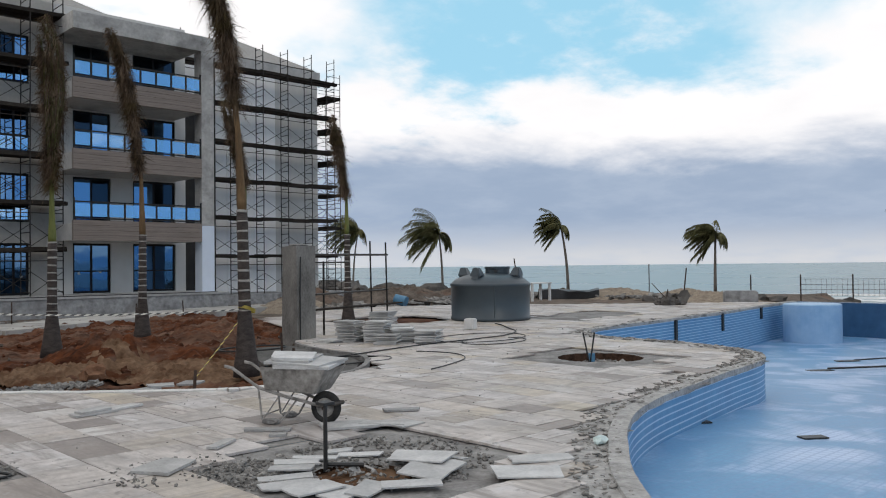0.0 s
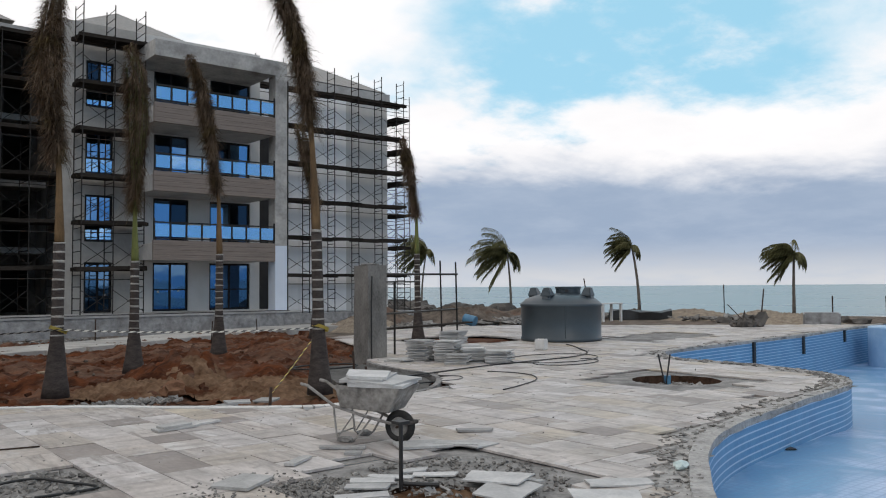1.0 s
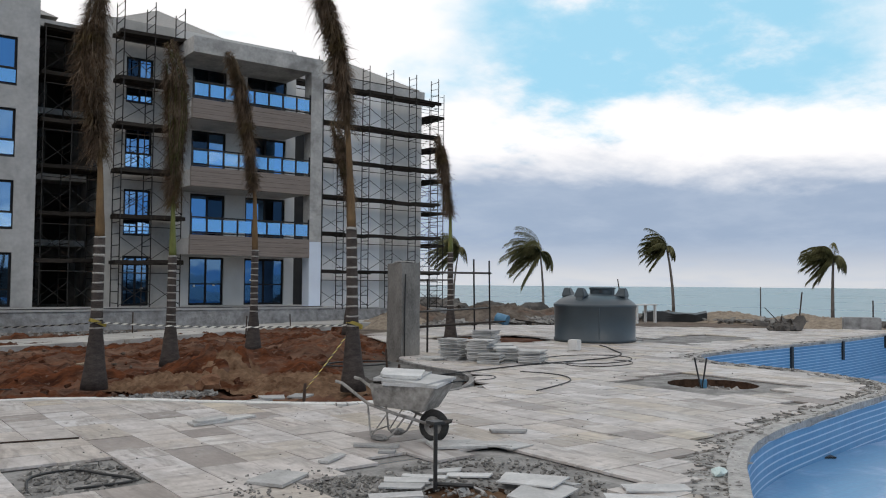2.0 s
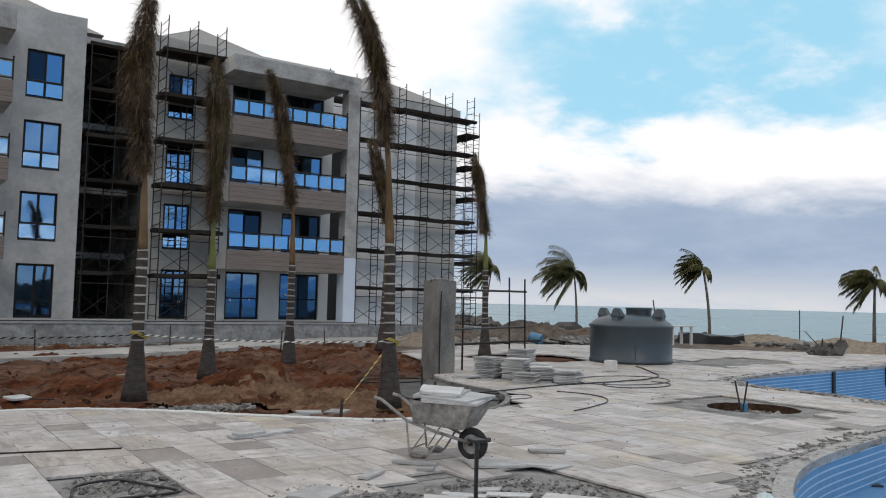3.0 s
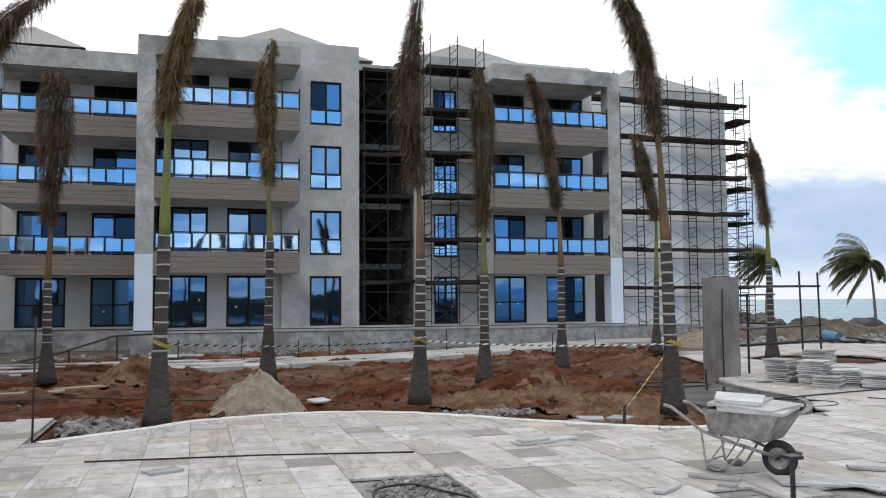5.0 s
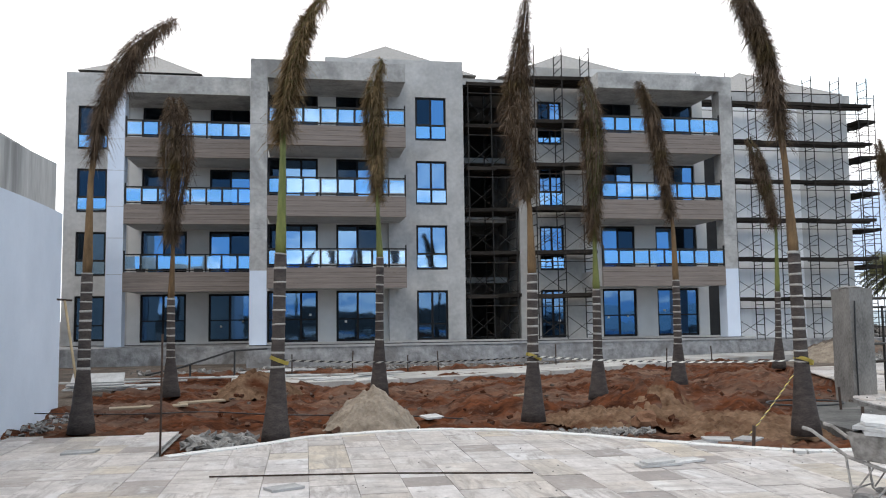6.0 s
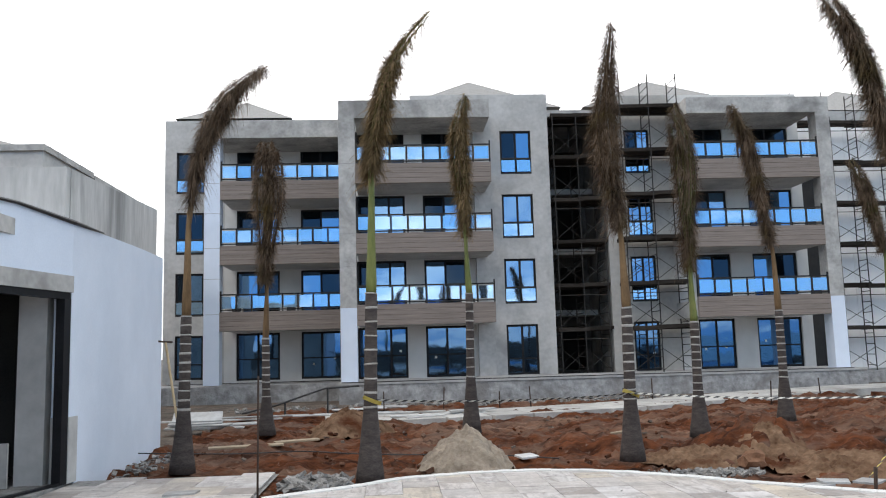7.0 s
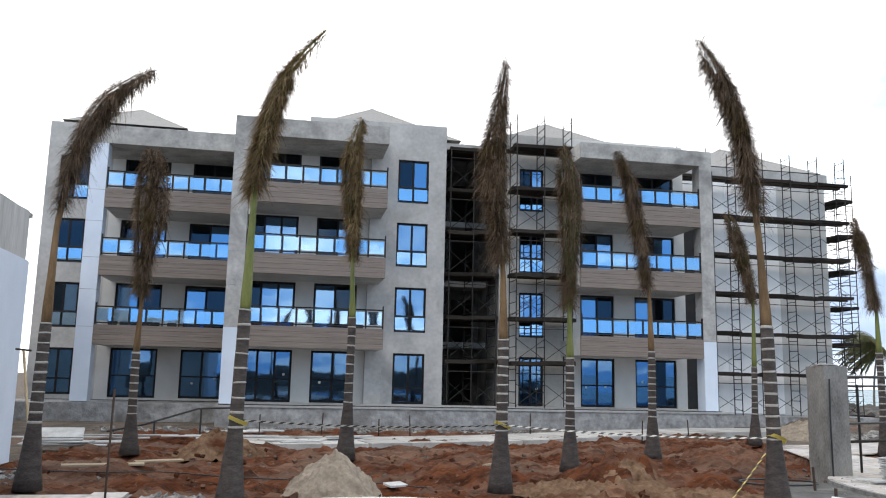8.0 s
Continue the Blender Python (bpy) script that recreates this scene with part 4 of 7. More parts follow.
# left set-back block
op = [(-10.74, -9.4, F0 + 0.1 if k == 0 else F0 + ST * k + 0.12, F0 + ST * k + 2.2) for k in levels]
op += [(xa, xb, F0 + ST * k, F0 + ST * k + 2.25) for k in levels for xa, xb in ((-7.82, -5.74), (-4.71, -2.75))]
wall_grid("wall", -11.3, -8.4, 0.45, 13.36, LW, LW + 0.25, [o for o in op if o[0] < -8.5], RENDERED, "grey rendered wall")
wall_grid("wall", -8.4, -2.4, 0.45, 13.36, LW, LW + 0.25, [o for o in op if o[0] > -8.5], ENDWALL, "pale rendered wall behind the balconies")
for o in op:
    window(o[0], o[1], o[2], o[3], LW + 0.10, 2, 0.72 if o[0] < -9 else (1.0 if o[2] < 1 else 0))
boxpart("column", (-8.75, -8.05, LF, LF + 0.7, 0.45, 12.5), WHITEPAINT, bld, "white painted column")
for k in range(3):
    balcony(-8.05, -2.45, LF, LW, k + 1, 8)
boxpart("roof_slab", (-8.75, -2.45, LF - 0.004, LW, 11.72, 12.53), CONCRETE, bld, "overhanging bare concrete roof slab")
boxpart("wall", (-2.64, -2.44, YW + 0.25, LW + 0.25, 0.4, 12.9), RENDERED, bld)
for zz in (3.6, 5.2, 6.6, 8.2, 9.6):
    boxpart("joint", (-8.754, -8.046, LF - 0.003, LF + 0.3, zz - 0.008, zz + 0.008), PLINTHM, bld)

# right end wing behind the scaffold
boxpart("wall", (19.4, 29.4, 41.0, 41.25, 0.2, 13.0), ENDWALL, bld, "cream rendered end wall")
for k in range(6):
    z0 = 0.25 + 2.08 * k
    boxpart("insulation_panel", (23.2, 26.35, 40.93, 41.0, z0 + 0.01, z0 + 2.06), PANELM, bld, "white render panel")
    boxpart("insulation_panel", (20.0, 23.18, 40.93, 41.0, z0 + 0.01, z0 + 2.06), PANELM, bld, "white render panel")
boxpart("wall", (29.15, 29.398, 41.25, 52, 0.2, 13.0), BACKWALL, bld)
boxpart("cornice", (19.4, 29.55, 40.9, 41.3, 13.0, 13.5), RENDERED, bld)
# added near-black panels standing in for the dark gap past the column
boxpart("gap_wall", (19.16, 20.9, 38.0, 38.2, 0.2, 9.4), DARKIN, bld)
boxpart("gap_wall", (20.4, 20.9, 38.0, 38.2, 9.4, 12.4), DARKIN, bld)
# floors, roof and rear
# floors and inner wall coloured near-black so the rooms look unlit
for z in (0.45, 3.45, 6.45, 9.45, 12.45):
    for x0, x1, y0 in ((-2.4, 7.1, YW + 0.25), (9.8, 19.1, YW + 0.25), (-11.1, -2.5, LW + 0.25), (19.45, 29.3, 41.25)):
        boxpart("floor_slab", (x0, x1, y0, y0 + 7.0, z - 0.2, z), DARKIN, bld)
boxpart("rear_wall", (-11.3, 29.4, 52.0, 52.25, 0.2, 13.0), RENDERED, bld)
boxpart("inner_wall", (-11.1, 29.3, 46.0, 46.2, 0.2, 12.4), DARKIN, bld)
boxpart("end_wall", (-11.3, -11.08, LW + 0.25, 52, 0.45, 13.36), RENDERED, bld)
for cx, hw, z0, z1, fy in ((-8.1, 2.9, 13.65, 15.7, 41.6), (4.1, 4.2, 13.6, 16.25, 40.0), (14.0, 4.6, 13.6, 16.2, 40.0), (25.6, 4.0, 13.7, 16.0, 41.4)):
    bm = bmesh.new()
    b = [bm.verts.new(p) for p in ((cx - hw, fy, z0), (cx + hw, fy, z0), (cx + hw, fy + 9, z0), (cx - hw, fy + 9, z0))]
    t = [bm.verts.new((cx, fy + 4, z1)), bm.verts.new((cx, fy + 5, z1))]
    bm.faces.new((b[0], b[1], t[0]))
    bm.faces.new((b[1], b[2], t[1], t[0]))
    bm.faces.new((b[2], b[3], t[1]))
    bm.faces.new((b[3], b[0], t[0], t[1]))
    part("roof", bm, ROOFM, bld, "hipped pale tiled roof")
# plinth and terrace edge
boxpart("plinth", (-2.5, 19.6, YF - 0.5, YW + 0.2, -0.5, 0.44), PLINTHM, bld, "rough concrete plinth")
boxpart("plinth_cap", (-2.52, 19.62, YF - 0.56, YW + 0.2, 0.44, 0.53), RENDERED, bld)
boxpart("plinth", (-12.5, -2.5, LF - 0.6, LW + 0.2, -0.5, 0.42), PLINTHM, bld)
boxpart("plinth", (19.6, 30.2, 38.6, 41.2, -0.5, 0.2), PLINTHM, bld)

# ---- scaffolding ----


def scaffold_meshes(w, d, h):
    bm = bmesh.new()
    for y in (0, d):
        tube(bm, [(0, y, 0), (0, y, h)], 0.026, 6)
    for z in (0.25, 0.75, 1.25, 1.75):
        tube(bm, [(0, 0, z * h / 2), (0, d, z * h / 2)], 0.02, 5)
    fr = mesh_of("frame", bm, STEEL)
    bm = bmesh.new()
    tube(bm, [(0, -0.03, h * 0.08), (w, -0.03, h * 0.55)], 0.015, 5)
    br1 = mesh_of("brace", bm, STEEL)
    bm = bmesh.new()
    tube(bm, [(0, -0.05, h * 0.55), (w, -0.05, h * 0.08)], 0.015, 5)
    br2 = mesh_of("brace", bm, STEEL)
    bm = bmesh.new()
    tube(bm, [(0, -0.02, 0), (w, -0.02, 0)], 0.02, 5)
    ld = mesh_of("ledger", bm, STEEL)
    bm = bmesh.new()
    box(bm, -0.12, w * 1.06 + 0.1, -0.13, 0.13, -0.11, 0.05)
    bmesh.ops.bevel(bm, geom=bm.edges[:], offset=0.006, segments=1, affect="EDGES")
    pl = mesh_of("plank", bm, PLANKM)
    return fr, br1, br2, ld, pl


def scaffold(label, at, turn, bays, w, d, h, lifts, decked, top_extra=1, seed=1, planks=4):
    rnd = random.Random(seed)
    sc = thing("scaffolding", label, "scaffolding", group="facade scaffolding")
    sc.matrix_basis = pose(at[0], at[1], at[2], 0, 0, turn)
    fr, br1, br2, ld, pl = scaffold_meshes(w, d, h)
    for k in range(lifts + top_extra):
        for i in range(bays + 1):
            if k >= lifts and rnd.random() < 0.12:
                continue
            m = pose(i * w, 0, k * h, rnd.uniform(-0.4, 0.4), rnd.uniform(-0.4, 0.4), 0)
            if k >= lifts:
                m = m @ Matrix.Diagonal((1, 1, 0.76, 1))
            piece("frame", fr, sc, m)
        for i in range(bays):
            if k < lifts:
                piece("brace", br1, sc, pose(i * w, 0, k * h))
                piece("brace", br2, sc, pose(i * w, 0, k * h))
                if rnd.random() < 0.12:
                    piece("brace", br1, sc, pose(i * w, d + 0.06, k * h))
            if k < lifts:
                piece("ledger", ld, sc, pose(i * w, 0, k * h + h * 0.78))
            if k < lifts and k in decked:
                for q in range(planks):
                    piece("plank", pl, sc, pose(i * w + rnd.uniform(-0.06, 0.06), 0.12 + (d - 0.2) * q / (planks - 1), (k + 1) * h + 0.02 + rnd.uniform(0, 0.05) + 0.03 * (i % 2),
                                                0, rnd.uniform(-1.2, 1.2), rnd.uniform(-1.5, 1.5)))
    return sc


scaffold("tall dark steel scaffolding with board decks against the end wall", (19.75, 39.45, 0.2), 0, 6, 1.63, 0.75, 2.05, 6, range(6), 1, seed=3, planks=2)
scaffold("steel scaffolding tower round the seaward corner of the end wall", (30.9, 40.7, 0.0), 90, 3, 1.5, 1.0, 2.0, 6, (1, 2, 3, 4, 5), 1, seed=5)
scaffold("steel scaffolding filling the shaded stairwell recess", (7.35, 37.75, 0.5), 0, 2, 1.12, 1.7, 2.0, 6, range(6), 0, seed=7, planks=7)
scaffold("steel scaffolding standing in front of a window bay", (10.15, 36.25, 0.45), 0, 2, 1.32, 1.2, 2.0, 6, range(6), 1, seed=9, planks=6)

# ---- palms with tied crowns ----
PALMS = [
    (-3.72, 14.60, [(0.02, 0.02, 0.0), (0.06, 2.41, 0.0), (0.08, 3.92, 0.0), (0.18, 4.78, 0.10), (0.45, 5.62, 0.25), (0.82, 6.24, 0.19), (1.42, 6.70, 0.08)], 1),
    (-3.37, 20.50, [(0.12, -0.08, 0.0), (0.1, 2.12, 0.0), (0.13, 3.26, 0.0), (0.1, 3.86, 0.26), (0.19, 5.35, 0.68), (0.17, 6.30, 0.58), (0.1, 6.91, 0.24)], 1),
    (-0.57, 12.75, [(-0.05, -0.06, 0.0), (0.01, 2.58, 0.0), (0.04, 4.04, 0.0), (0.04, 4.55, 0.13), (0.18, 5.29, 0.19), (0.42, 6.10, 0.15), (1.03, 6.90, 0.09)], 0),
    (1.42, 19.50, [(0.04, -0.14, 0.0), (0.08, 3.01, 0.0), (0.04, 4.05, 0.0), (0.03, 4.84, 0.16), (-0.03, 6.05, 0.34), (-0.04, 6.86, 0.3), (0.12, 7.75, 0.19)], 0),
    (3.58, 14.15, [(-0.01, -0.03, 0.0), (0.02, 2.35, 0.0), (0.0, 3.48, 0.0), (-0.06, 4.01, 0.18), (-0.20, 5.17, 0.42), (-0.12, 6.16, 0.21), (0.04, 7.32, 0.10)], 1),
    (5.88, 17.15, [(-0.05, -0.03, 0.0), (-0.04, 2.16, 0.0), (-0.05, 3.03, 0.0), (-0.04, 3.67, 0.18), (0.0, 5.1, 0.36), (-0.06, 6.04, 0.34), (-0.25, 6.71, 0.20)], 0),
    (8.75, 19.50, [(-0.01, -0.06, 0.0), (0.0, 2.44, 0.0), (-0.03, 3.77, 0.0), (-0.11, 4.44, 0.13), (-0.32, 5.81, 0.27), (-0.5, 6.65, 0.24), (-0.8, 7.42, 0.11)], 1),
    (6.95, 11.65, [(-0.01, -0.01, 0.0), (-0.08, 2.52, 0.0), (-0.15, 3.85, 0.0), (-0.24, 4.70, 0.08), (-0.41, 5.50, 0.19), (-0.68, 6.22, 0.19), (-1.10, 6.82, 0.14)], 1),
    (14.40, 24.30, [(-0.04, -0.06, 0.0), (0.02, 2.26, 0.0), (0.06, 4.12, 0.0), (-0.01, 4.74, 0.15), (-0.28, 5.81, 0.34), (-0.49, 6.53, 0.3), (-0.82, 7.28, 0.13)], 0),
    (15.60, 20.10, [(-0.08, -0.05, 0.0), (-0.11, 2.61, 0.0), (-0.12, 3.66, 0.0), (-0.19, 4.1, 0.1), (-0.38, 5.23, 0.21), (-0.52, 5.74, 0.18), (-0.69, 6.28, 0.07)], 0),
]


def blade(vs, fs, p, d, length, width, droop):
    """A narrow leaf of three segments."""
    d = d.normalized()
    side = d.cross(Vector((0.31, 0.2, 0.93))).normalized() * width
    k = len(vs)
    for i in range(4):
        t = i / 3
        c = p + d * (length * t) + Vector((0, 0, -droop * length * t * t))
        w = side * (0.6 + 0.8 * t if t < 0.5 else 2 * (1 - t) + 0.02)
        vs.extend((tuple(c - w), tuple(c + w)))
    for i in range(3):
        a = k + 2 * i
        fs.append((a, a + 1, a + 3, a + 2))


def tied_palm(bx, by, prof, dry, seed, green=False):
    rnd = random.Random(seed)
    palm = thing("palm_tree", "young palm, %s crown tied up, ringed grey trunk" % ("dry brown" if dry else "wilted olive-brown"), "palm tree",
                 group="palms in the bed", at=(bx, by, -0.12))
    z0 = -0.12

    def at(i):
        return Vector((prof[i][0], 0.0, prof[i][1] - z0))
    foot, ring_top, shaft_top, tie = at(0), at(1), at(2), at(3)
    foot.z = 0.0
    R0 = 0.215 if by < 16 else 0.225
    bm = bmesh.new()
    pts, rad = [], []
    for k in range(15):
        t = k / 14
        pts.append(foot.lerp(ring_top, t))
        base = 0.102 + (R0 - 0.102) * (1 - min(1, t / 0.45)) ** 1.3
        rad.append(base * (1.0 + 0.02 * math.sin(k * 2.1)) - 0.015 * t)
    tube(bm, pts, rad, 18)
    trunk = part("trunk", bm, TRUNKM, palm, smooth=True)
    n = 9 + rnd.randrange(3)
    for k in range(n):
        t = 0.40 + 0.6 * k / (n - 1)
        c = foot.lerp(ring_top, t)
        r = 0.102 + (R0 - 0.102) * (1 - min(1, t / 0.45)) ** 1.3 - 0.015 * t + 0.004
        bm = bmesh.new()
        tilt = Vector((rnd.uniform(-0.07, 0.07), rnd.uniform(-0.07, 0.07), 1)).normalized()
        h = rnd.uniform(0.010, 0.022)
        tube(bm, [c - tilt * h, c, c + tilt * h], [r - 0.003, r + 0.004, r - 0.003], 16, caps=False)
        part("leaf_scar", bm, RINGM, trunk)
    bm = bmesh.new()
    mid = ring_top.lerp(shaft_top, 0.45)
    tube(bm, [ring_top - Vector((0, 0, 0.02)), ring_top.lerp(mid, 0.3), mid, shaft_top, tie], [0.074, 0.078, 0.062, 0.044, 0.050], 16)
    part("crownshaft", bm, SHAFTO if dry else SHAFTG, palm, "tan dry crownshaft" if dry else "smooth green crownshaft", smooth=True)
    # bundle axis and width
    axis = smooth_line([tuple(at(i)) for i in (2, 3, 4, 5, 6)], 6)
    ws = [0.055] + [max(0.05, w * 0.56) for w in (prof[3][2], prof[4][2], prof[5][2])] + [max(0.04, prof[6][2] * 0.45)]
    m = len(axis)

    def width(t):
        u = t * 4
        i = min(3, int(u))
        return ws[i] + (ws[i + 1] - ws[i]) * (u - i)

    def along(t):
        i = min(m - 2, int(t * (m - 1)))
        a, b = Vector(axis[i]), Vector(axis[i + 1])
        return a.lerp(b, t * (m - 1) - i), (b - a).normalized()
    bm = bmesh.new()
    core = axis[:int(m * 0.82)]
    tube(bm, core, [max(0.015, min(0.17, width(i / (m - 1)) * 0.42) * (1 - (i / len(core)) ** 4)) for i in range(len(core))], 12)
    part("frond_core", bm, FRONDB, palm, "tied frond stalks")
    # each tied frond: a stalk inside the bundle with leaflets hanging off it
    vs, fs = [], []
    stalks = bmesh.new()
    fronds = 22
    leaves = int(300 + 420 * max(ws))
    for q in range(fronds):
        turn, reach = rnd.uniform(0, 2 * math.pi), rnd.uniform(0.35, 1.0)
        begin, end = rnd.uniform(0.0, 0.15), rnd.uniform(0.72, 1.0)
        curl = rnd.uniform(-0.9, 0.9)

        def stalk(u):
            t = begin + (end - begin) * u
            c, d = along(t)
            ang = turn + curl * u
            out = Vector((math.cos(ang), math.sin(ang), 0))
            out = (out - d * out.dot(d)).normalized()
            return c + out * width(t) * reach * (0.35 + 0.65 * min(1.0, u * 2.2)), d, out, t
        tube(stalks, [stalk(k / 7)[0] for k in range(8)], [0.016 - 0.0016 * k for k in range(8)], 4)
        for k in range(leaves):
            u = (0.10 + 0.90 * (k + rnd.random()) / leaves)
            p, d, out, t = stalk(u)
            side = d.cross(out) * rnd.choice((-1, 1))
            wild = rnd.random() < 0.10
            dirn = out * rnd.uniform(0.2, 0.9) + side * rnd.uniform(0.0, 1.0) + d * rnd.uniform(-0.3, 0.65) + Vector((rnd.uniform(-0.45, 0.05), 0, 0.1))
            ln = rnd.uniform(0.08, 0.25) * (1.15 - 0.45 * t) * (1.7 if wild else 1.0)
            blade(vs, fs, p, dirn, ln, rnd.uniform(0.0032, 0.0075) * (1.0 if by < 18 else 1.35), rnd.uniform(0.2, 1.4))
    part("frond_stalk", stalks, SHAFTO if dry else SHAFTG, palm, "bare frond stalk bundle")
    me = bpy.data.meshes.new("crown")
    me.from_pydata(vs, [], fs)
    me.materials.append(FRONDG if green else FRONDB)
    fb = new("crown", me)
    fb.parent = palm
    fb["label"] = "ragged tied fronds"
    return palm


for i, (bx, by, prof, dry) in enumerate(PALMS):
    tied_palm(bx, by, prof, dry, 20 + i, i in (2, 3))

# ---- coconut palms on the shore ----


def coconut_palm(x, y, z, height, lean, spread, seed):
    rnd = random.Random(seed)
    palm = thing("coconut_palm", "wind-blown green coconut palm with a thin leaning trunk", "palm tree", group="shore palms", at=(x, y, z))
    right = Vector((0.72, -0.69, 0))
    bm = bmesh.new()
    pts = [right * lean * (t * t) * height + Vector((0, 0, t * height)) for t in (k / 8 for k in range(9))]
    tube(bm, pts, [0.125 - 0.055 * k / 8 for k in range(9)], 10)
    part("trunk", bm, COCOT, palm, smooth=True)
    top = pts[-1]
    vs, fs = [], []
    stems = bmesh.new()
    depth = Vector((0.69, 0.72, 0))
    for k in range(34):
        th = rnd.uniform(radians(78), radians(238)) if k < 30 else rnd.uniform(radians(10), radians(50))
        d = (right * math.cos(th) + Vector((0, 0, math.sin(th))) + depth * rnd.uniform(-0.9, 0.9)).normalized()
        ln = spread * (rnd.uniform(0.75, 1.15) if k < 30 else 0.6)
        p, line = top.copy(), [top.copy()]
        wind = -right * rnd.uniform(0.06, 0.16) + Vector((0, 0, -rnd.uniform(0.10, 0.20)))
        if k >= 30:
            wind = Vector((0, 0, -0.34)) - right * 0.02
        for s in range(10):
            p = p + d * ln / 10
            d = (d + wind).normalized()
            line.append(p.copy())
        tube(stems, line, [0.035 - 0.003 * s for s in range(11)], 4)
        for s in range(1, 11):
            for q in range(5):
                c = line[s - 1].lerp(line[s], q / 5)
                dd = (line[s] - line[s - 1]).normalized()
                for sgn in (-1, 1):
                    side = dd.cross(Vector((0, 0, 1)))
                    side = side.normalized() if side.length > 0.1 else Vector((0, 1, 0))
                    dirn = side * sgn * 0.55 + dd * 0.75 - right * 0.35 + Vector((0, 0, -0.35))
                    blade(vs, fs, c, dirn, rnd.uniform(0.45, 0.8) * (1.15 - 0.05 * s) * spread / 3.2, 0.028, 0.7)
    part("crown_stem", stems, COCOM, palm)
    me = bpy.data.meshes.new("crown")
    me.from_pydata(vs, [], fs)
    me.materials.append(COCOM)
    cr = new("crown", me)
    cr.parent = palm


for i, (x, y, h, lean, s) in enumerate(((52.8, 54.2, 5.1, -0.06, 3.5), (57.5, 73.5, 6.2, 0.10, 3.5), (51.0, 38.5, 5.1, -0.10, 2.0), (54.7, 28.3, 4.2, 0.02, 2.25), (49.5, 12.2, 5.4, 0.0, 2.9))):
    coconut_palm(x, y, -0.5 if i < 4 else -3.1, h if i < 4 else h + 2.6, lean, s, 60 + i)

# ---- poolside bar with white curved wall ----
bar = thing("pool_bar", "low unfinished bar building with fresh white walls and bare concrete parapet", "building")


def curved_wall(pts, thick, z0, z1s, material, name, label=""):
    """An upright wall along plan points, thickness to the left side (-x)."""
    bm = bmesh.new()
    prev = None
    for (x, y), z1 in zip(pts, z1s):
        cur = [bm.verts.new(p) for p in ((x, y, z0), (x, y, z1), (x - thick, y, z1), (x - thick, y, z0))]
        if prev:
            for k in range(4):
                bm.faces.new((prev[k], cur[k], cur[(k + 1) % 4], prev[(k + 1) % 4]))
        else:
            bm.faces.new(cur)
        prev = cur
    bm.faces.new(prev[::-1])
    return part(name, bm, material, bar, label)


arc = [(-4.93 - 0.0002 * k - 0.23 * (k / 12) ** 2, 13.32 + 5.3 * k / 12) for k in range(13)]
curved_wall(arc, 0.25, -0.2, [3.74 + 0.01 * k for k in range(13)], WHITEPAINT, "white_wall", "freshly painted white curved wall")
curved_wall([(-4.915, 13.05), (-4.90, 13.34)], 0.26, 0.0, [0.93, 0.93], RENDERED, "pilaster_foot", "bare grey render by the opening")
curved_wall([(-4.92, 13.05), (-4.92, 13.32)], 0.25, 0.93, [3.74, 3.74], WHITEPAINT, "white_wall")
curved_wall([(-5.75, 8.0), (-5.5, 10.0), (-5.2, 11.8), (-4.92, 13.05)], 0.25, 2.95, [3.66, 3.76, 3.82, 3.74], WHITEPAINT, "white_wall")
curved_wall([(-5.74, 8.0), (-5.49, 10.0), (-5.18, 11.8), (-4.895, 13.05)], 0.27, 2.72, [2.96, 2.96, 2.96, 2.96], CONCRETE, "lintel", "rough bare concrete lintel")
curved_wall([(-5.76, 8.0), (-5.51, 10.0), (-5.21, 11.8), (-4.93, 13.03)], 0.12, 2.62, [2.72] * 4, FRAME, "opening_frame", "black metal opening frame")
curved_wall([(-4.945, 12.86), (-4.925, 13.04)], 0.12, 0.0, [2.62, 2.62], FRAME, "opening_frame")
curved_wall([(-5.76, 8.0), (-5.51, 10.0), (-5.21, 11.8), (-4.93, 12.9)], 0.10, 0.0, [0.035] * 4, FRAME, "threshold")
curved_wall([(-6.5, 17.0), (-6.55, 20), (-6.6, 23.2)], 0.2, 3.3, [5.48, 5.6, 5.74], PARAPETM, "parapet", "stained bare concrete parapet")
boxpart("parapet", (-12.5, -6.52, 16.8, 16.998, 3.3, 5.48), PARAPETM, bar, "stained bare concrete parapet")
boxpart("roof", (-9.5, -5.2, 8.0, 18.6, 3.40, 3.62), CONCRETE, bar)
edge_line = [(-5.72, 8.0, 3.66), (-5.47, 10.0, 3.76), (-5.17, 11.8, 3.82), (-4.90, 13.05, 3.74), (-4.92, 14.3, 3.765)]
bm = bmesh.new()
tube(bm, [(x, y, z + 0.012) for x, y, z in edge_line], [0.028, 0.026, 0.024, 0.034, 0.012], 6)
part("membrane", bm, BLACKM, bar, "black roofing membrane edge")
boxpart("roof_edge", (-9.5, -5.21, 13.05, 18.4, 3.621, 3.72), CONCRETE, bar)
# bar interior: room's darkness put into the wall colour
boxpart("inner_wall", (-9.5, -5.25, 13.95, 14.2, -0.1, 3.4), DARKIN, bar, "inner wall coloured near-black for the unlit room")
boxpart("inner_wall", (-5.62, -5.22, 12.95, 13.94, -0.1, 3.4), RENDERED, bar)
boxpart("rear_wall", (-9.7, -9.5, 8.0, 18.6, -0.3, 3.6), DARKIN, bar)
boxpart("side_wall", (-9.5, -5.8, 7.8, 8.0, -0.3, 3.6), RENDERED, bar)
boxpart("far_wall", (-9.5, -5.4, 18.4, 18.6, -0.3, 3.4), RENDERED, bar)
boxpart("floor", (-9.5, -4.98, 8.0, 14.0, -0.1, 0.004), MORTAR, bar)
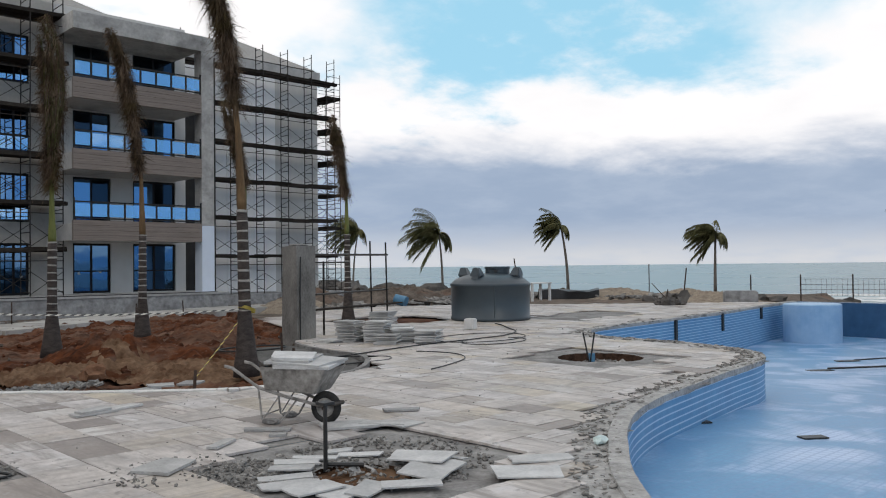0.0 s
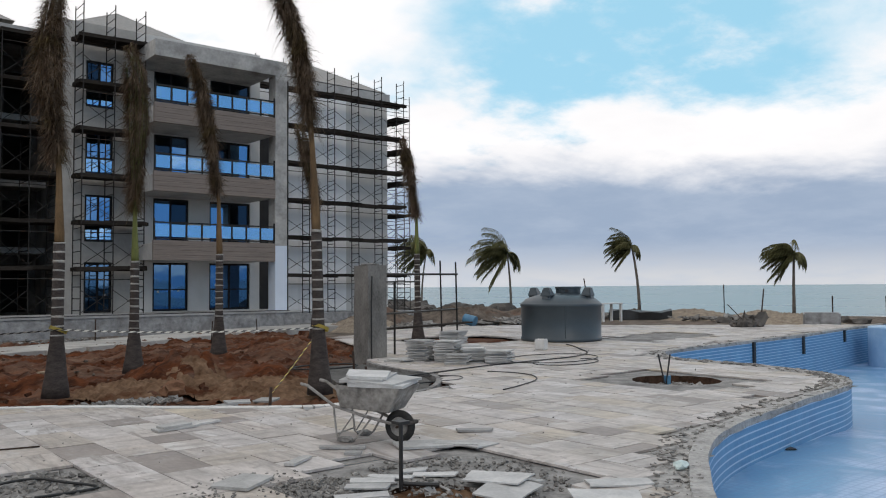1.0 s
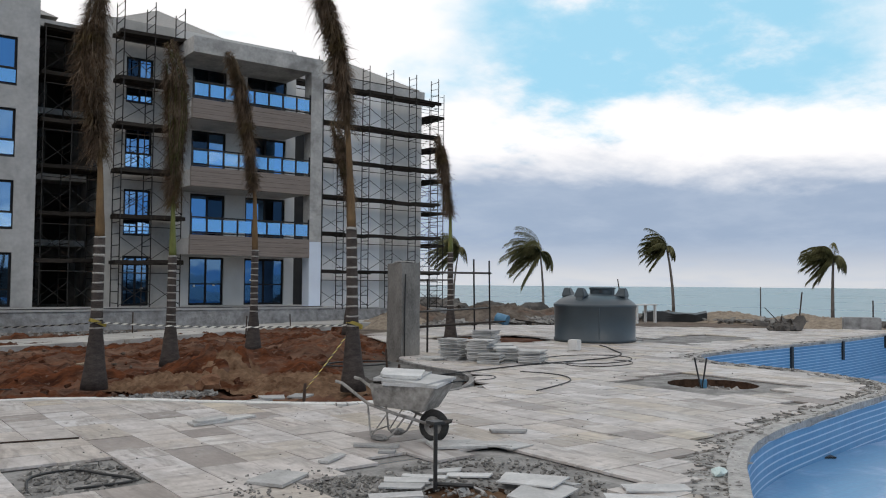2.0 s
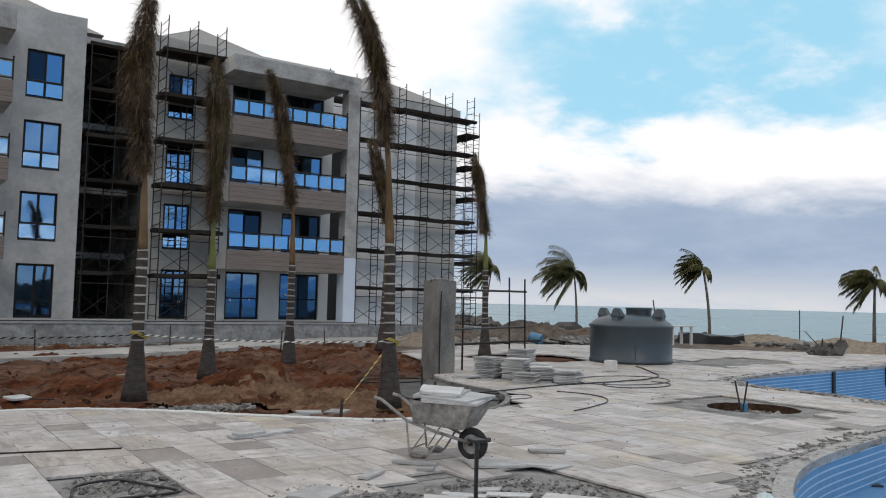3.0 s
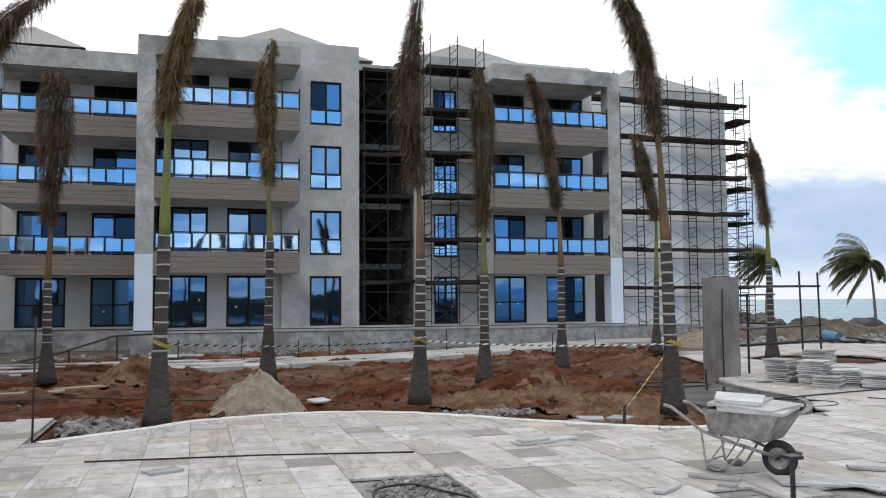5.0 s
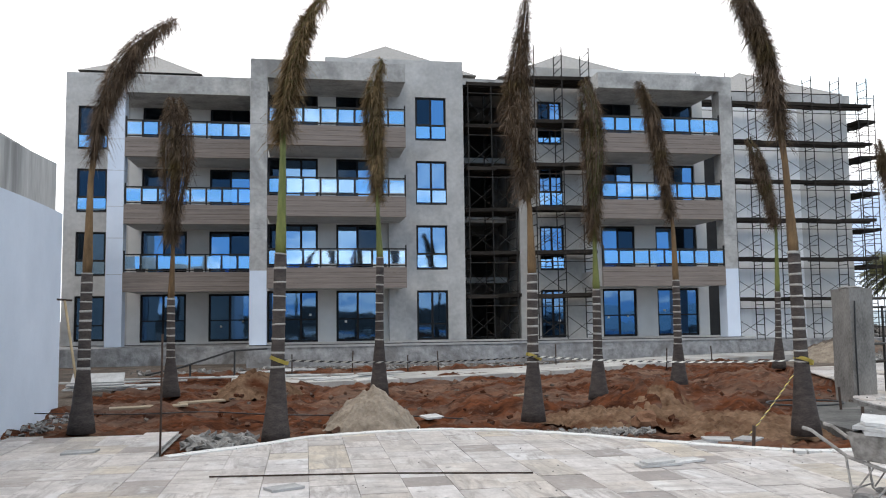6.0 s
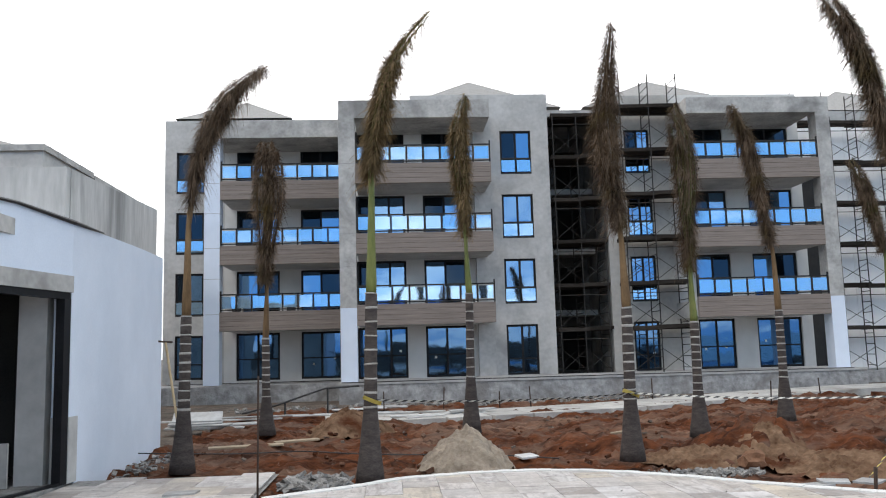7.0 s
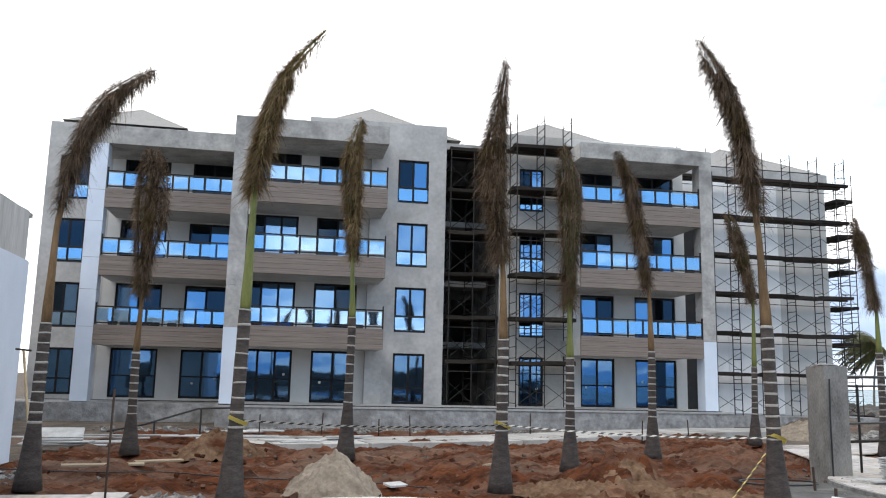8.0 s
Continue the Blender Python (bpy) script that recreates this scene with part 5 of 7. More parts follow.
boxpart("leaning_slab", (-5.9, -5.6, 12.7, 12.74, 0.01, 0.62), CONCRETE, bar)
far = thing("service_building", "grey rendered flat-roofed building behind the bar", "building")
boxpart("wall", (-17, -10.0, 24.0, 27.6, -0.3, 7.62), RENDERED, far)
boxpart("cornice", (-17.1, -9.92, 23.9, 27.7, 7.62, 7.8), CONCRETE, far)
boxpart("wall", (-17, -10.0, 27.9, 34.8, -0.3, 7.58), RENDERED, far)
boxpart("cornice", (-17.1, -9.92, 27.8, 34.9, 7.58, 7.74), CONCRETE, far)
bm = bmesh.new()
b = [bm.verts.new(p) for p in ((-17, 24.2, 7.8), (-10.6, 24.2, 7.8), (-10.6, 27.4, 7.8), (-17, 27.4, 7.8))]
t = bm.verts.new((-13.8, 25.8, 8.9))
for k in range(4):
    bm.faces.new((b[k], b[(k + 1) % 4], t))
part("roof", bm, ROOFM, far)

# ---- water tank ----
tank = thing("water_tank", "large grey-green plastic water tank standing on the deck", "water tank", at=(18.12, 16.56, 0.0))


def lathe(bm, prof, seg=48):
    rings = [[bm.verts.new((r * math.cos(2 * math.pi * k / seg), r * math.sin(2 * math.pi * k / seg), z)) for k in range(seg)] for r, z in prof]
    for a, b in zip(rings, rings[1:]):
        for k in range(seg):
            bm.faces.new((a[k], a[(k + 1) % seg], b[(k + 1) % seg], b[k]))
    bm.faces.new(rings[0][::-1])
    bm.faces.new(rings[-1])


TU, TV = Vector((0.675, -0.738, 0)), Vector((-0.738, -0.675, 0))
bm = bmesh.new()
lathe(bm, [(1.15, 0.0), (1.19, 0.02), (1.19, 0.09), (1.165, 0.11), (1.175, 0.99), (1.20, 1.01), (1.20, 1.07), (1.17, 1.09), (1.13, 1.13), (1.02, 1.22), (0.80, 1.31), (0.48, 1.37), (0.40, 1.38)], 64)
part("body", bm, TANKM, tank, smooth=True)
bm = bmesh.new()
lathe(bm, [(0.36, 1.30), (0.36, 1.51), (0.385, 1.515), (0.385, 1.565), (0.35, 1.575)], 40)
for v in bm.verts:
    v.co += TU * 0.22
part("lid", bm, TANKM, tank)
for a in (26, 116, 206, 296):
    bm = bmesh.new()
    vs = box(bm, 0.60, 1.06, -0.14, 0.14, 1.10, 1.34)
    for v in vs:
        if v.co.z > 1.3:
            v.co.y *= 0.75
            v.co.x = 0.64 + (v.co.x - 0.60) * 0.75
    vs = box(bm, 0.68, 1.02, -0.17, 0.17, 1.30, 1.55)
    for v in vs:
        if v.co.z > 1.5:
            v.co.y *= 0.5
            v.co.x = 0.80 + (v.co.x - 0.68) * 0.5
    bmesh.ops.bevel(bm, geom=bm.edges[:], offset=0.02, segments=2, affect="EDGES")
    r = part("lifting_lug", bm, TANKM, tank)
    way = TU * math.cos(radians(a)) + TV * math.sin(radians(a))
    r.matrix_basis = pose(0, 0, 0, 0, 0, math.degrees(math.atan2(way.y, way.x)))
bm = bmesh.new()
tube(bm, [tuple(TU * 0.17 + TV * 0.34 + Vector((0, 0, 1.45))), tuple(TU * 0.17 + TV * 0.40 + Vector((0, 0, 1.45)))], 0.05, 14)
part("outlet", bm, BLACKM, tank, "black round outlet")
bm = bmesh.new()
sd = TU * 0.12 + TV * 1.172
tube(bm, [tuple(sd + Vector((0, 0, 0.11))), tuple(sd + Vector((0, 0, 1.0)))], 0.012, 6)
part("seam", bm, TANKM, tank)

# ---- wheelbarrow ----


def wheelbarrow(x, y, turn):
    wb = thing("wheelbarrow", "cement-caked steel wheelbarrow loaded with pale stone slabs", "wheelbarrow", at=(x, y, 0))
    wb.matrix_basis = pose(x, y, 0, 0, 0, turn)
    # local +x points to the wheel
    bm = bmesh.new()
    lo = [(-0.13, -0.22, 0.36), (0.42, -0.20, 0.32), (0.42, 0.20, 0.32), (-0.13, 0.22, 0.36)]
    hi = [(-0.16, -0.275, 0.595), (0.58, -0.26, 0.58), (0.58, 0.26, 0.58), (-0.16, 0.275, 0.595)]
    a = [bm.verts.new(p) for p in lo]
    b = [bm.verts.new(p) for p in hi]
    c = [bm.verts.new((p[0] * 0.975, p[1] * 0.95, p[2] + 0.001)) for p in hi]
    d = [bm.verts.new((p[0] * 0.96, p[1] * 0.94, p[2] + 0.012)) for p in lo]
    for k in range(4):
        m = (k + 1) % 4
        bm.faces.new((a[k], a[m], b[m], b[k]))
        bm.faces.new((b[k], b[m], c[m], c[k]))
        bm.faces.new((c[k], c[m], d[m], d[k]))
    bm.faces.new(a[::-1])
    bm.faces.new(d)
    bmesh.ops.bevel(bm, geom=[e for e in bm.edges], offset=0.012, segments=2, affect="EDGES")
    part("tray", bm, BARROWM, wb, "dented cement-caked tray")
    for s in (-1, 1):
        bm = bmesh.new()
        tube(bm, [(-0.60, s * 0.20, 0.585), (-0.52, s * 0.20, 0.57), (-0.20, s * 0.20, 0.37), (0.10, s * 0.17, 0.285), (0.40, s * 0.085, 0.20), (0.59, s * 0.075, 0.215)], 0.017, 8)
        part("handle", bm, BARROWM, wb)
        bm = bmesh.new()
        tube(bm, [(-0.21, s * 0.20, 0.37), (-0.17, s * 0.20, 0.05), (-0.12, s * 0.20, 0.015), (0.0, s * 0.20, 0.015), (0.06, s * 0.19, 0.06), (0.20, s * 0.14, 0.26)], 0.011, 6)
        tube(bm, [(-0.15, s * 0.20, 0.06), (0.02, s * 0.17, 0.30)], 0.008, 5)
        part("leg", bm, BARROWM, wb)
        bm = bmesh.new()
        rough_blob(bm, (-0.06, s * 0.20, 0.035), (0.10, 0.035, 0.035), 2, 0.3, s + 4)
        part("mortar_clump", bm, MORTAR, wb, "dried mortar on the foot")
    bm = bmesh.new()
    tube(bm, [(-0.16, -0.20, 0.09), (-0.16, 0.20, 0.09)], 0.008, 5)
    part("stretcher", bm, BARROWM, wb)
    bm = bmesh.new()
    tube(bm, [(0.585, -0.075, 0.214), (0.63, -0.04, 0.22), (0.645, 0, 0.222), (0.63, 0.04, 0.22), (0.585, 0.075, 0.214)], 0.02, 8)
    part("bumper", bm, BARROWM, wb)
    bm = bmesh.new()
    seg, ts = 28, 10
    rings = [[bm.verts.new((0.46 + (0.125 + 0.042 * math.cos(2 * math.pi * q / ts)) * math.cos(2 * math.pi * k / seg), 0.042 * math.sin(2 * math.pi * q / ts),
                            0.167 + (0.125 + 0.042 * math.cos(2 * math.pi * q / ts)) * math.sin(2 * math.pi * k / seg))) for q in range(ts)] for k in range(seg)]
    for k in range(seg):
        for q in range(ts):
            bm.faces.new((rings[k][q], rings[(k + 1) % seg][q], rings[(k + 1) % seg][(q + 1) % ts], rings[k][(q + 1) % ts]))
    wheel = part("wheel", bm, RUBBERM, wb, "worn black tyre", smooth=True)
    bm = bmesh.new()
    tube(bm, [(0.46, -0.03, 0.167), (0.46, 0.03, 0.167)], 0.10, 20)
    part("rim", bm, BARROWM, wheel)
    bm = bmesh.new()
    tube(bm, [(0.46, -0.09, 0.167), (0.46, 0.09, 0.167)], 0.014, 8)
    part("axle", bm, IRON, wheel)
    return wb


WB = (4.83, 7.33, -61)
wheelbarrow(*WB)


def slab_mesh(w, d, h, seed, cuts=2, material=SLABM):
    rnd = random.Random(seed)
    j = 0.16 if cuts else 0.02
    poly = [(sx * w / 2 * (1 + rnd.uniform(-j, j)), sy * d / 2 * (1 + rnd.uniform(-j, j))) for sx, sy in ((-1, -1), (1, -1), (1, 1), (-1, 1))]
    for _ in range(min(cuts, 2)):
        i = rnd.randrange(len(poly))
        p, q, r = Vector(poly[i]), Vector(poly[(i + 1) % len(poly)]), Vector(poly[i - 1])
        if rnd.random() < 0.5:
            poly[i:i + 1] = [tuple(p.lerp(r, rnd.uniform(0.04, 0.35))), tuple(p.lerp(q, rnd.uniform(0.04, 0.25)))]
        else:
            m = p.lerp(q, rnd.uniform(0.3, 0.7))
            poly[i + 1:i + 1] = [tuple(m * rnd.uniform(0.9, 1.06))]
    bm = bmesh.new()
    prism(bm, poly, 0, h)
    return mesh_of("stone_slab", bm, material)


def slab(x, y, z, w, d, h, rx, ry, rz, seed, label="loose cut pale stone slab", cuts=2, group="loose stone slabs"):
    ob = new("stone_slab", slab_mesh(w, d, h, seed, cuts, OFFCUTM if group == "stone offcuts" else SLABM))
    ob.matrix_basis = pose(x, y, z, rx, ry, rz)
    return tagged(ob, label, "stone slab", group)


m = pose(WB[0], WB[1], 0, 0, 0, WB[2])
for dx, dy, z, w, d, h, lift, tilt, rz, sd in ((0.22, 0.0, 0.592, 0.68, 0.54, 0.030, 2, 1.0, 2, 1), (0.31, -0.02, 0.625, 0.50, 0.50, 0.026, 4, 3.5, -6, 2),
                                               (0.08, 0.02, 0.640, 0.50, 0.50, 0.030, 3, -1.0, 8, 3), (0.10, 0.0, 0.668, 0.46, 0.46, 0.028, 3, 1.5, 16, 4)):
    p = m @ Vector((dx, dy, z))
    slab(p.x, p.y, p.z, w, d, h, lift, tilt, WB[2] + rz, sd, "pale stone slab lying across the wheelbarrow tray", 1, "slabs in the wheelbarrow")

# ---- loose slabs round the near pit ----
RX, RY = RING
ringdef = [(4.10, 5.77, 0.46, 0.13, -50, 4), (3.87, 5.72, 0.46, 0.20, -40, 3), (3.69, 5.55, 0.42, 0.15, -46, 6), (3.55, 5.40, 0.42, 0.15, -34, 8), (3.43, 5.16, 0.44, 0.24, -24, 4), (3.47, 4.92, 0.42, 0.26, -4, 3),
           (3.57, 4.74, 0.34, 0.28, 12, 3), (3.76, 4.66, 0.36, 0.27, 24, 5), (4.04, 4.50, 0.46, 0.24, -38, 2), (4.43, 5.60, 0.44, 0.14, -46, 6), (4.36, 5.80, 0.26, 0.12, -30, 8)]
for k, (x, y, w, d, rz, tilt) in enumerate(ringdef):
    slab(x, y, -0.014 + 0.012 * (k % 3), w * 0.92, d * 0.78, 0.013, tilt * 0.6, -tilt * 0.3, rz, 30 + k, "broken pale slab laid loosely round the planting hole", 2, "slabs round the planting hole")
for k, (x, y, z, w, d, rz) in enumerate(((4.46, 4.72, 0.010, 0.52, 0.42, 20), (4.62, 5.00, 0.036, 0.56, 0.32, -68))):
    slab(x, y, z, w, d, 0.013, 2, -3, rz, 50 + k, "bright broken stone slab tilted on the rubble", 2, "slabs round the planting hole")
for k, (x, y, w, d, rz) in enumerate(((4.91, 4.12, 0.50, 0.34, -40), (5.32, 4.32, 0.52, 0.24, -28), (4.82, 4.92, 0.34, 0.07, -62), (5.56, 6.30, 0.34, 0.30, 10))):
    slab(x, y, 0.004, w, d, 0.013, 0, 1.5, rz, 53 + k, "pale broken slab lying flat by the planting hole", 2, "slabs round the planting hole")
for k, (x, y, z, w, d, rx, rz) in enumerate(((4.12, 5.27, -0.06, 0.14, 0.12, 60, 20), (4.25, 5.22, -0.06, 0.16, 0.10, 50, 80))):
    slab(x, y, z, w, d, 0.018, rx, 0, rz, 56 + k, "broken stone offcut in the hole", 1, "stone offcuts")
# slabs and offcuts lying on the deck
for k, (x, y, w, d, rz, z) in enumerate(((3.62, 9.30, 0.46, 0.22, 5, 0.004), (3.60, 9.33, 0.40, 0.20, 14, 0.030), (3.95, 9.42, 0.42, 0.20, 10, 0.004), (4.42, 7.05, 0.46, 0.12, -42, 0.004),
                                         (4.36, 6.74, 0.16, 0.12, -40, 0.004), (3.78, 6.78, 0.40, 0.10, 35, 0.004), (3.02, 6.35, 0.48, 0.34, 30, 0.004), (5.12, 6.62, 0.55, 0.34, -20, 0.004),
                                         (5.40, 6.45, 0.42, 0.22, -48, 0.004), (6.05, 6.90, 0.42, 0.14, -35, 0.004), (-0.42, 8.95, 0.34, 0.20, 25, 0.004), 
                                         (4.82, 10.75, 0.42, 0.26, 20, -0.03), (5.10, 10.82, 0.34, 0.24, -20, 0.0), (5.50, 10.72, 0.40, 0.28, 40, 0.0), (-3.0, 11.75, 0.40, 0.24, 10, 0.004))):
    slab(x, y, z, w, d, 0.024, random.uniform(-1, 1), random.uniform(-1, 1), rz, 70 + k, "broken pale stone offcut lying on the deck", 2, "stone offcuts")


def rubble(name, label, cx, cy, z, rx, ry, n, size, seed, material=RUBBLE, flat=0.5):
    rnd = random.Random(seed)
    bm = bmesh.new()
    for k in range(n):
        a, r = rnd.uniform(0, 2 * math.pi), math.sqrt(rnd.random())
        s = size * rnd.uniform(0.35, 1.3)
        o = Vector((cx + rx * r * math.cos(a), cy + ry * r * math.sin(a), z + s * 0.2))
        e = Euler((rnd.uniform(-0.6, 0.6), rnd.uniform(-0.6, 0.6), rnd.uniform(0, 3)))
        vs = box(bm, -s / 2, s / 2, -s * rnd.uniform(0.25, 0.5), s * rnd.uniform(0.25, 0.5), -s * flat * 0.4, s * flat * 0.4)
        for v in vs:
            v.co = e.to_matrix() @ (v.co * rnd.uniform(0.75, 1.2)) + o
    return tagged(part(name, bm, material), label, "rubble", kind="stuff")


rubble("stone_rubble", "grey stone chips and broken mortar round the planting hole", 3.40, 5.75, -0.03, 0.55, 0.45, 420, 0.036, 1)
rubble("stone_rubble", "grey mortar crumbs round the planting hole", RX + 0.25, RY + 0.15, -0.028, 1.0, 0.95, 620, 0.034, 2)
rubble("stone_rubble", "stone chips scattered on the deck", 3.1, 6.2, 0.0, 0.6, 0.5, 160, 0.025, 3)
rubble("stone_rubble", "small crumbs of mortar lying about the deck", 4.5, 8.6, 0.0, 4.6, 2.6, 110, 0.016, 21, MORTAR)
rubble("stone_rubble", "small crumbs of mortar lying about the far deck", 12.5, 12.0, 0.0, 4.5, 3.5, 90, 0.024, 22, MORTAR)
rubble("stone_rubble", "loose broken stones in the trench by the deck corner", -1.35, 12.35, -0.05, 0.48, 0.60, 260, 0.17, 4, RUBBLE, 0.22)
rubble("stone_rubble", "pale chips along the edge of the bed", 3.9, 12.2, -0.07, 0.95, 0.35, 260, 0.075, 5)
rubble("stone_rubble", "lumps of mortar in the open square of the deck", 1.72, 7.45, -0.04, 0.5, 0.58, 220, 0.055, 6)


def rim_debris(first, last, n, near, wide, size, seed, label):
    """Chips and flat flakes of mortar strewn along the pool rim, on the outer side."""
    rnd = random.Random(seed)
    line = [p for p in POOL_EDGE if first <= p[0] <= last]
    bm = bmesh.new()
    for _ in range(n):
        i = rnd.randrange(len(line) - 1)
        a, b = Vector(line[i]), Vector(line[i + 1])
        d = (b - a).normalized()
        c = a.lerp(b, rnd.random()) + Vector((-d.y, d.x)) * (near + wide * rnd.random() ** 1.5)
        q = size * rnd.uniform(0.3, 1.3)
        e = Euler((rnd.uniform(-0.25, 0.25), rnd.uniform(-0.25, 0.25), rnd.uniform(0, 6.3))).to_matrix()
        for v in box(bm, -q, q, -q * rnd.uniform(0.25, 0.7), q * rnd.uniform(0.25, 0.7), -q * 0.16, q * 0.2):
            v.co = e @ (v.co * rnd.uniform(0.8, 1.2)) + Vector((c.x, c.y, 0.004))
    return tagged(part("stone_rubble", bm, RUBBLE), label, "rubble", kind="stuff")


rim_debris(4.5, 9.5, 380, 0.08, 0.42, 0.026, 7, "crumbs of broken mortar along the pool rim")
rim_debris(9.0, 15.2, 320, 0.02, 0.42, 0.042, 8, "flakes of broken mortar along the pool rim")
rim_debris(15.2, 28.0, 200, 0.0, 0.35, 0.055, 9, "flakes of broken mortar along the far pool rim")
rubble("stone_rubble", "debris at the foot of the white wall", -4.5, 15.6, -0.10, 0.35, 1.8, 90, 0.09, 10, RUBBLE, 0.3)
rubble("stone_rubble", "stones scattered over the red earth", 4.0, 17.5, -0.14, 7.5, 4.5, 60, 0.09, 11, DIRT)
rubble("stone_rubble", "clods of red earth", 3.0, 17.5, -0.08, 8.0, 4.8, 120, 0.09, 12, SOIL, 0.8)
rubble("stone_rubble", "building rubble before the plinth", 3.0, 31.8, -0.32, 11, 1.6, 500, 0.15, 13)
rubble("stone_rubble", "rubble in the round planting hole", 12.05, 8.42, -0.20, 0.58, 0.55, 150, 0.13, 14)


def pile(name, label, cx, cy, z, r, h, material, seed):
    bm = bmesh.new()
    n, rings = 96, 32
    top = bm.verts.new((cx + 0.04, cy, z + h * 0.97))
    prev = None
    for q in range(1, rings + 1):
        t = q / rings
        cur = []
        for k in range(n):
            a = 2 * math.pi * k / n
            rr = r * t * (1 + 0.30 * noise.noise(Vector((math.cos(a) * 1.6, math.sin(a) * 1.6, seed))))
            zz = h * (1 - t ** 1.5) * (1 - 0.1 * t) + 0.20 * h * (1 - t) * noise.noise(Vector((rr * math.cos(a) * 3.5, rr * math.sin(a) * 3.5, seed))) + 0.04 * noise.noise(Vector((cx + rr * math.cos(a) * 6, cy + rr * math.sin(a) * 6, seed))) + 0.085 * noise.noise(Vector((rr * math.cos(a) * 11, rr * math.sin(a) * 12, seed)))
            cur.append(bm.verts.new((cx + rr * math.cos(a), cy + rr * math.sin(a), z + max(-0.06, zz - 0.06 * t))))
        if prev is None:
            for k in range(n):
                bm.faces.new((top, cur[k], cur[(k + 1) % n]))
        else:
            for k in range(n):
                bm.faces.new((prev[k], cur[k], cur[(k + 1) % n], prev[(k + 1) % n]))
        prev = cur
    return tagged(part(name, bm, material, smooth=True), label, "heap")


pile("sand_mound", "heap of grey-beige sand at the edge of the bed", 0.85, 13.95, -0.06, 0.80, 0.57, SAND, 3)
pile("earth_mound", "heap of orange sandy earth in the palm bed", 6.15, 14.9, -0.12, 0.95, 0.46, ORANGESAND, 5)
pile("earth_mound", "low spread of pale sandy earth", 6.9, 13.2, -0.17, 1.6, 0.20, ORANGESAND, 8)
pile("earth_mound", "low spread of pale sandy earth", 4.9, 14.4, -0.14, 1.1, 0.17, ORANGESAND, 9)
pile("earth_mound", "heap of sandy earth by a palm", -1.4, 21.0, -0.15, 1.05, 0.55, ORANGESAND, 11)
pile("earth_mound", "heap of red earth behind the tied palms", 9.9, 18.3, -0.18, 1.7, 0.24, SOIL, 12)
pile("earth_mound", "heap of red earth near the path", 12.0, 22.5, -0.25, 2.0, 0.34, SOIL, 14)
pile("earth_mound", "bank of red earth along the bed", 8.4, 21.8, -0.25, 2.4, 0.18, SOIL, 15)
pile("earth_mound", "bank of red earth along the bed", 4.2, 21.6, -0.25, 2.6, 0.16, SOIL, 16)

# bed at the rounded end: flat grey mortar apron
bm = bmesh.new()
prism(bm, [(7.3, 10.1), (8.1, 10.35), (8.9, 11.2), (9.35, 12.1), (9.4, 13.2), (9.8, 14.6), (8.9, 14.9), (8.2, 13.6), (7.6, 12.2)], -0.2, -0.035)
tagged(part("mortar_apron", bm, WETMORTAR), "flat dark damp mortar in the rounded end of the bed", "mortar", kind="structure")

# ---- concrete pillar with scaffold tubes ----
pillar = thing("concrete_pillar", "raw concrete pillar stub standing at the end of the bed", "pillar", at=(10.66, 15.62, -0.15))
pillar.matrix_basis = pose(10.66, 15.62, -0.15, 0, 0, 6)
bm = bmesh.new()
box(bm, -0.275, 0.275, -0.25, 0.25, 0, 2.24)
bmesh.ops.subdivide_edges(bm, edges=bm.edges[:], cuts=4, use_grid_fill=True)
for v in bm.verts:
    v.co += Vector((noise.noise(v.co * 3), noise.noise(v.co * 3 + Vector((5, 0, 0))), noise.noise(v.co * 2 + Vector((0, 9, 0))))) * 0.022
part("shaft", bm, PILLARM, pillar)
bm = bmesh.new()
tube(bm, [(-0.20, -0.28, 0.05), (-0.21, -0.285, 1.2), (-0.19, -0.285, 2.0)], 0.016, 6)
part("conduit", bm, BLACKM, pillar, "black pipe up the side")
bm = bmesh.new()
rough_blob(bm, (-0.05, 0, 2.25), (0.24, 0.21, 0.05), 2, 0.3, 3)
part("rough_top", bm, PILLARM, pillar)

frame_low = thing("tube_trestle", "low trestle of grey steel tubes and boards beside the pillar", "trestle")
for nm, pts, r in (("upright", [(13.55, 16.55, 0), (13.5, 16.55, 2.28)], 0.022), ("upright", [(14.25, 16.75, 0), (14.2, 16.75, 2.26)], 0.022), ("upright", [(11.55, 15.9, 0), (11.55, 15.9, 1.75)], 0.025),
                   ("rail", [(11.0, 15.6, 1.90), (14.3, 16.8, 1.93)], 0.028), ("rail", [(11.1, 15.6, 0.98), (14.3, 16.8, 1.0)], 0.024), ("rail", [(11.1, 15.75, 1.72), (12.6, 16.3, 1.73)], 0.02)):
    bm = bmesh.new()
    tube(bm, pts, r, 8)
    part(nm, bm, RAILM, frame_low)
bm = bmesh.new()
a, b = Vector((11.1, 15.7, 0)), Vector((14.9, 17.0, 0))
d = (b - a).normalized()
n = Vector((-d.y, d.x, 0)) * 0.10
vs = [tuple((p + s * n).xy) for p, s in ((a, -1), (b, -1), (b, 1), (a, 1))]
prism(bm, vs, 0.60, 0.64)
part("board", bm, PLANKM, frame_low)

# ---- stacks of slabs ----


def stack(x, y, n, w, d, rz, seed, label):
    rnd = random.Random(seed)
    st = thing("slab_stack", label, "stack of slabs", group="stacks of stone slabs", at=(x, y, 0))
    z = 0.002
    me = slab_mesh(w, d, 0.026, seed, 0, OFFCUTM)
    for k in range(n):
        piece("slab", me, st, pose(rnd.uniform(-0.035, 0.035), rnd.uniform(-0.035, 0.035), z, rnd.uniform(-0.5, 0.5), rnd.uniform(-0.5, 0.5), rz + rnd.uniform(-6, 6)))
        z += 0.0335 + rnd.uniform(0, 0.004)
    return st


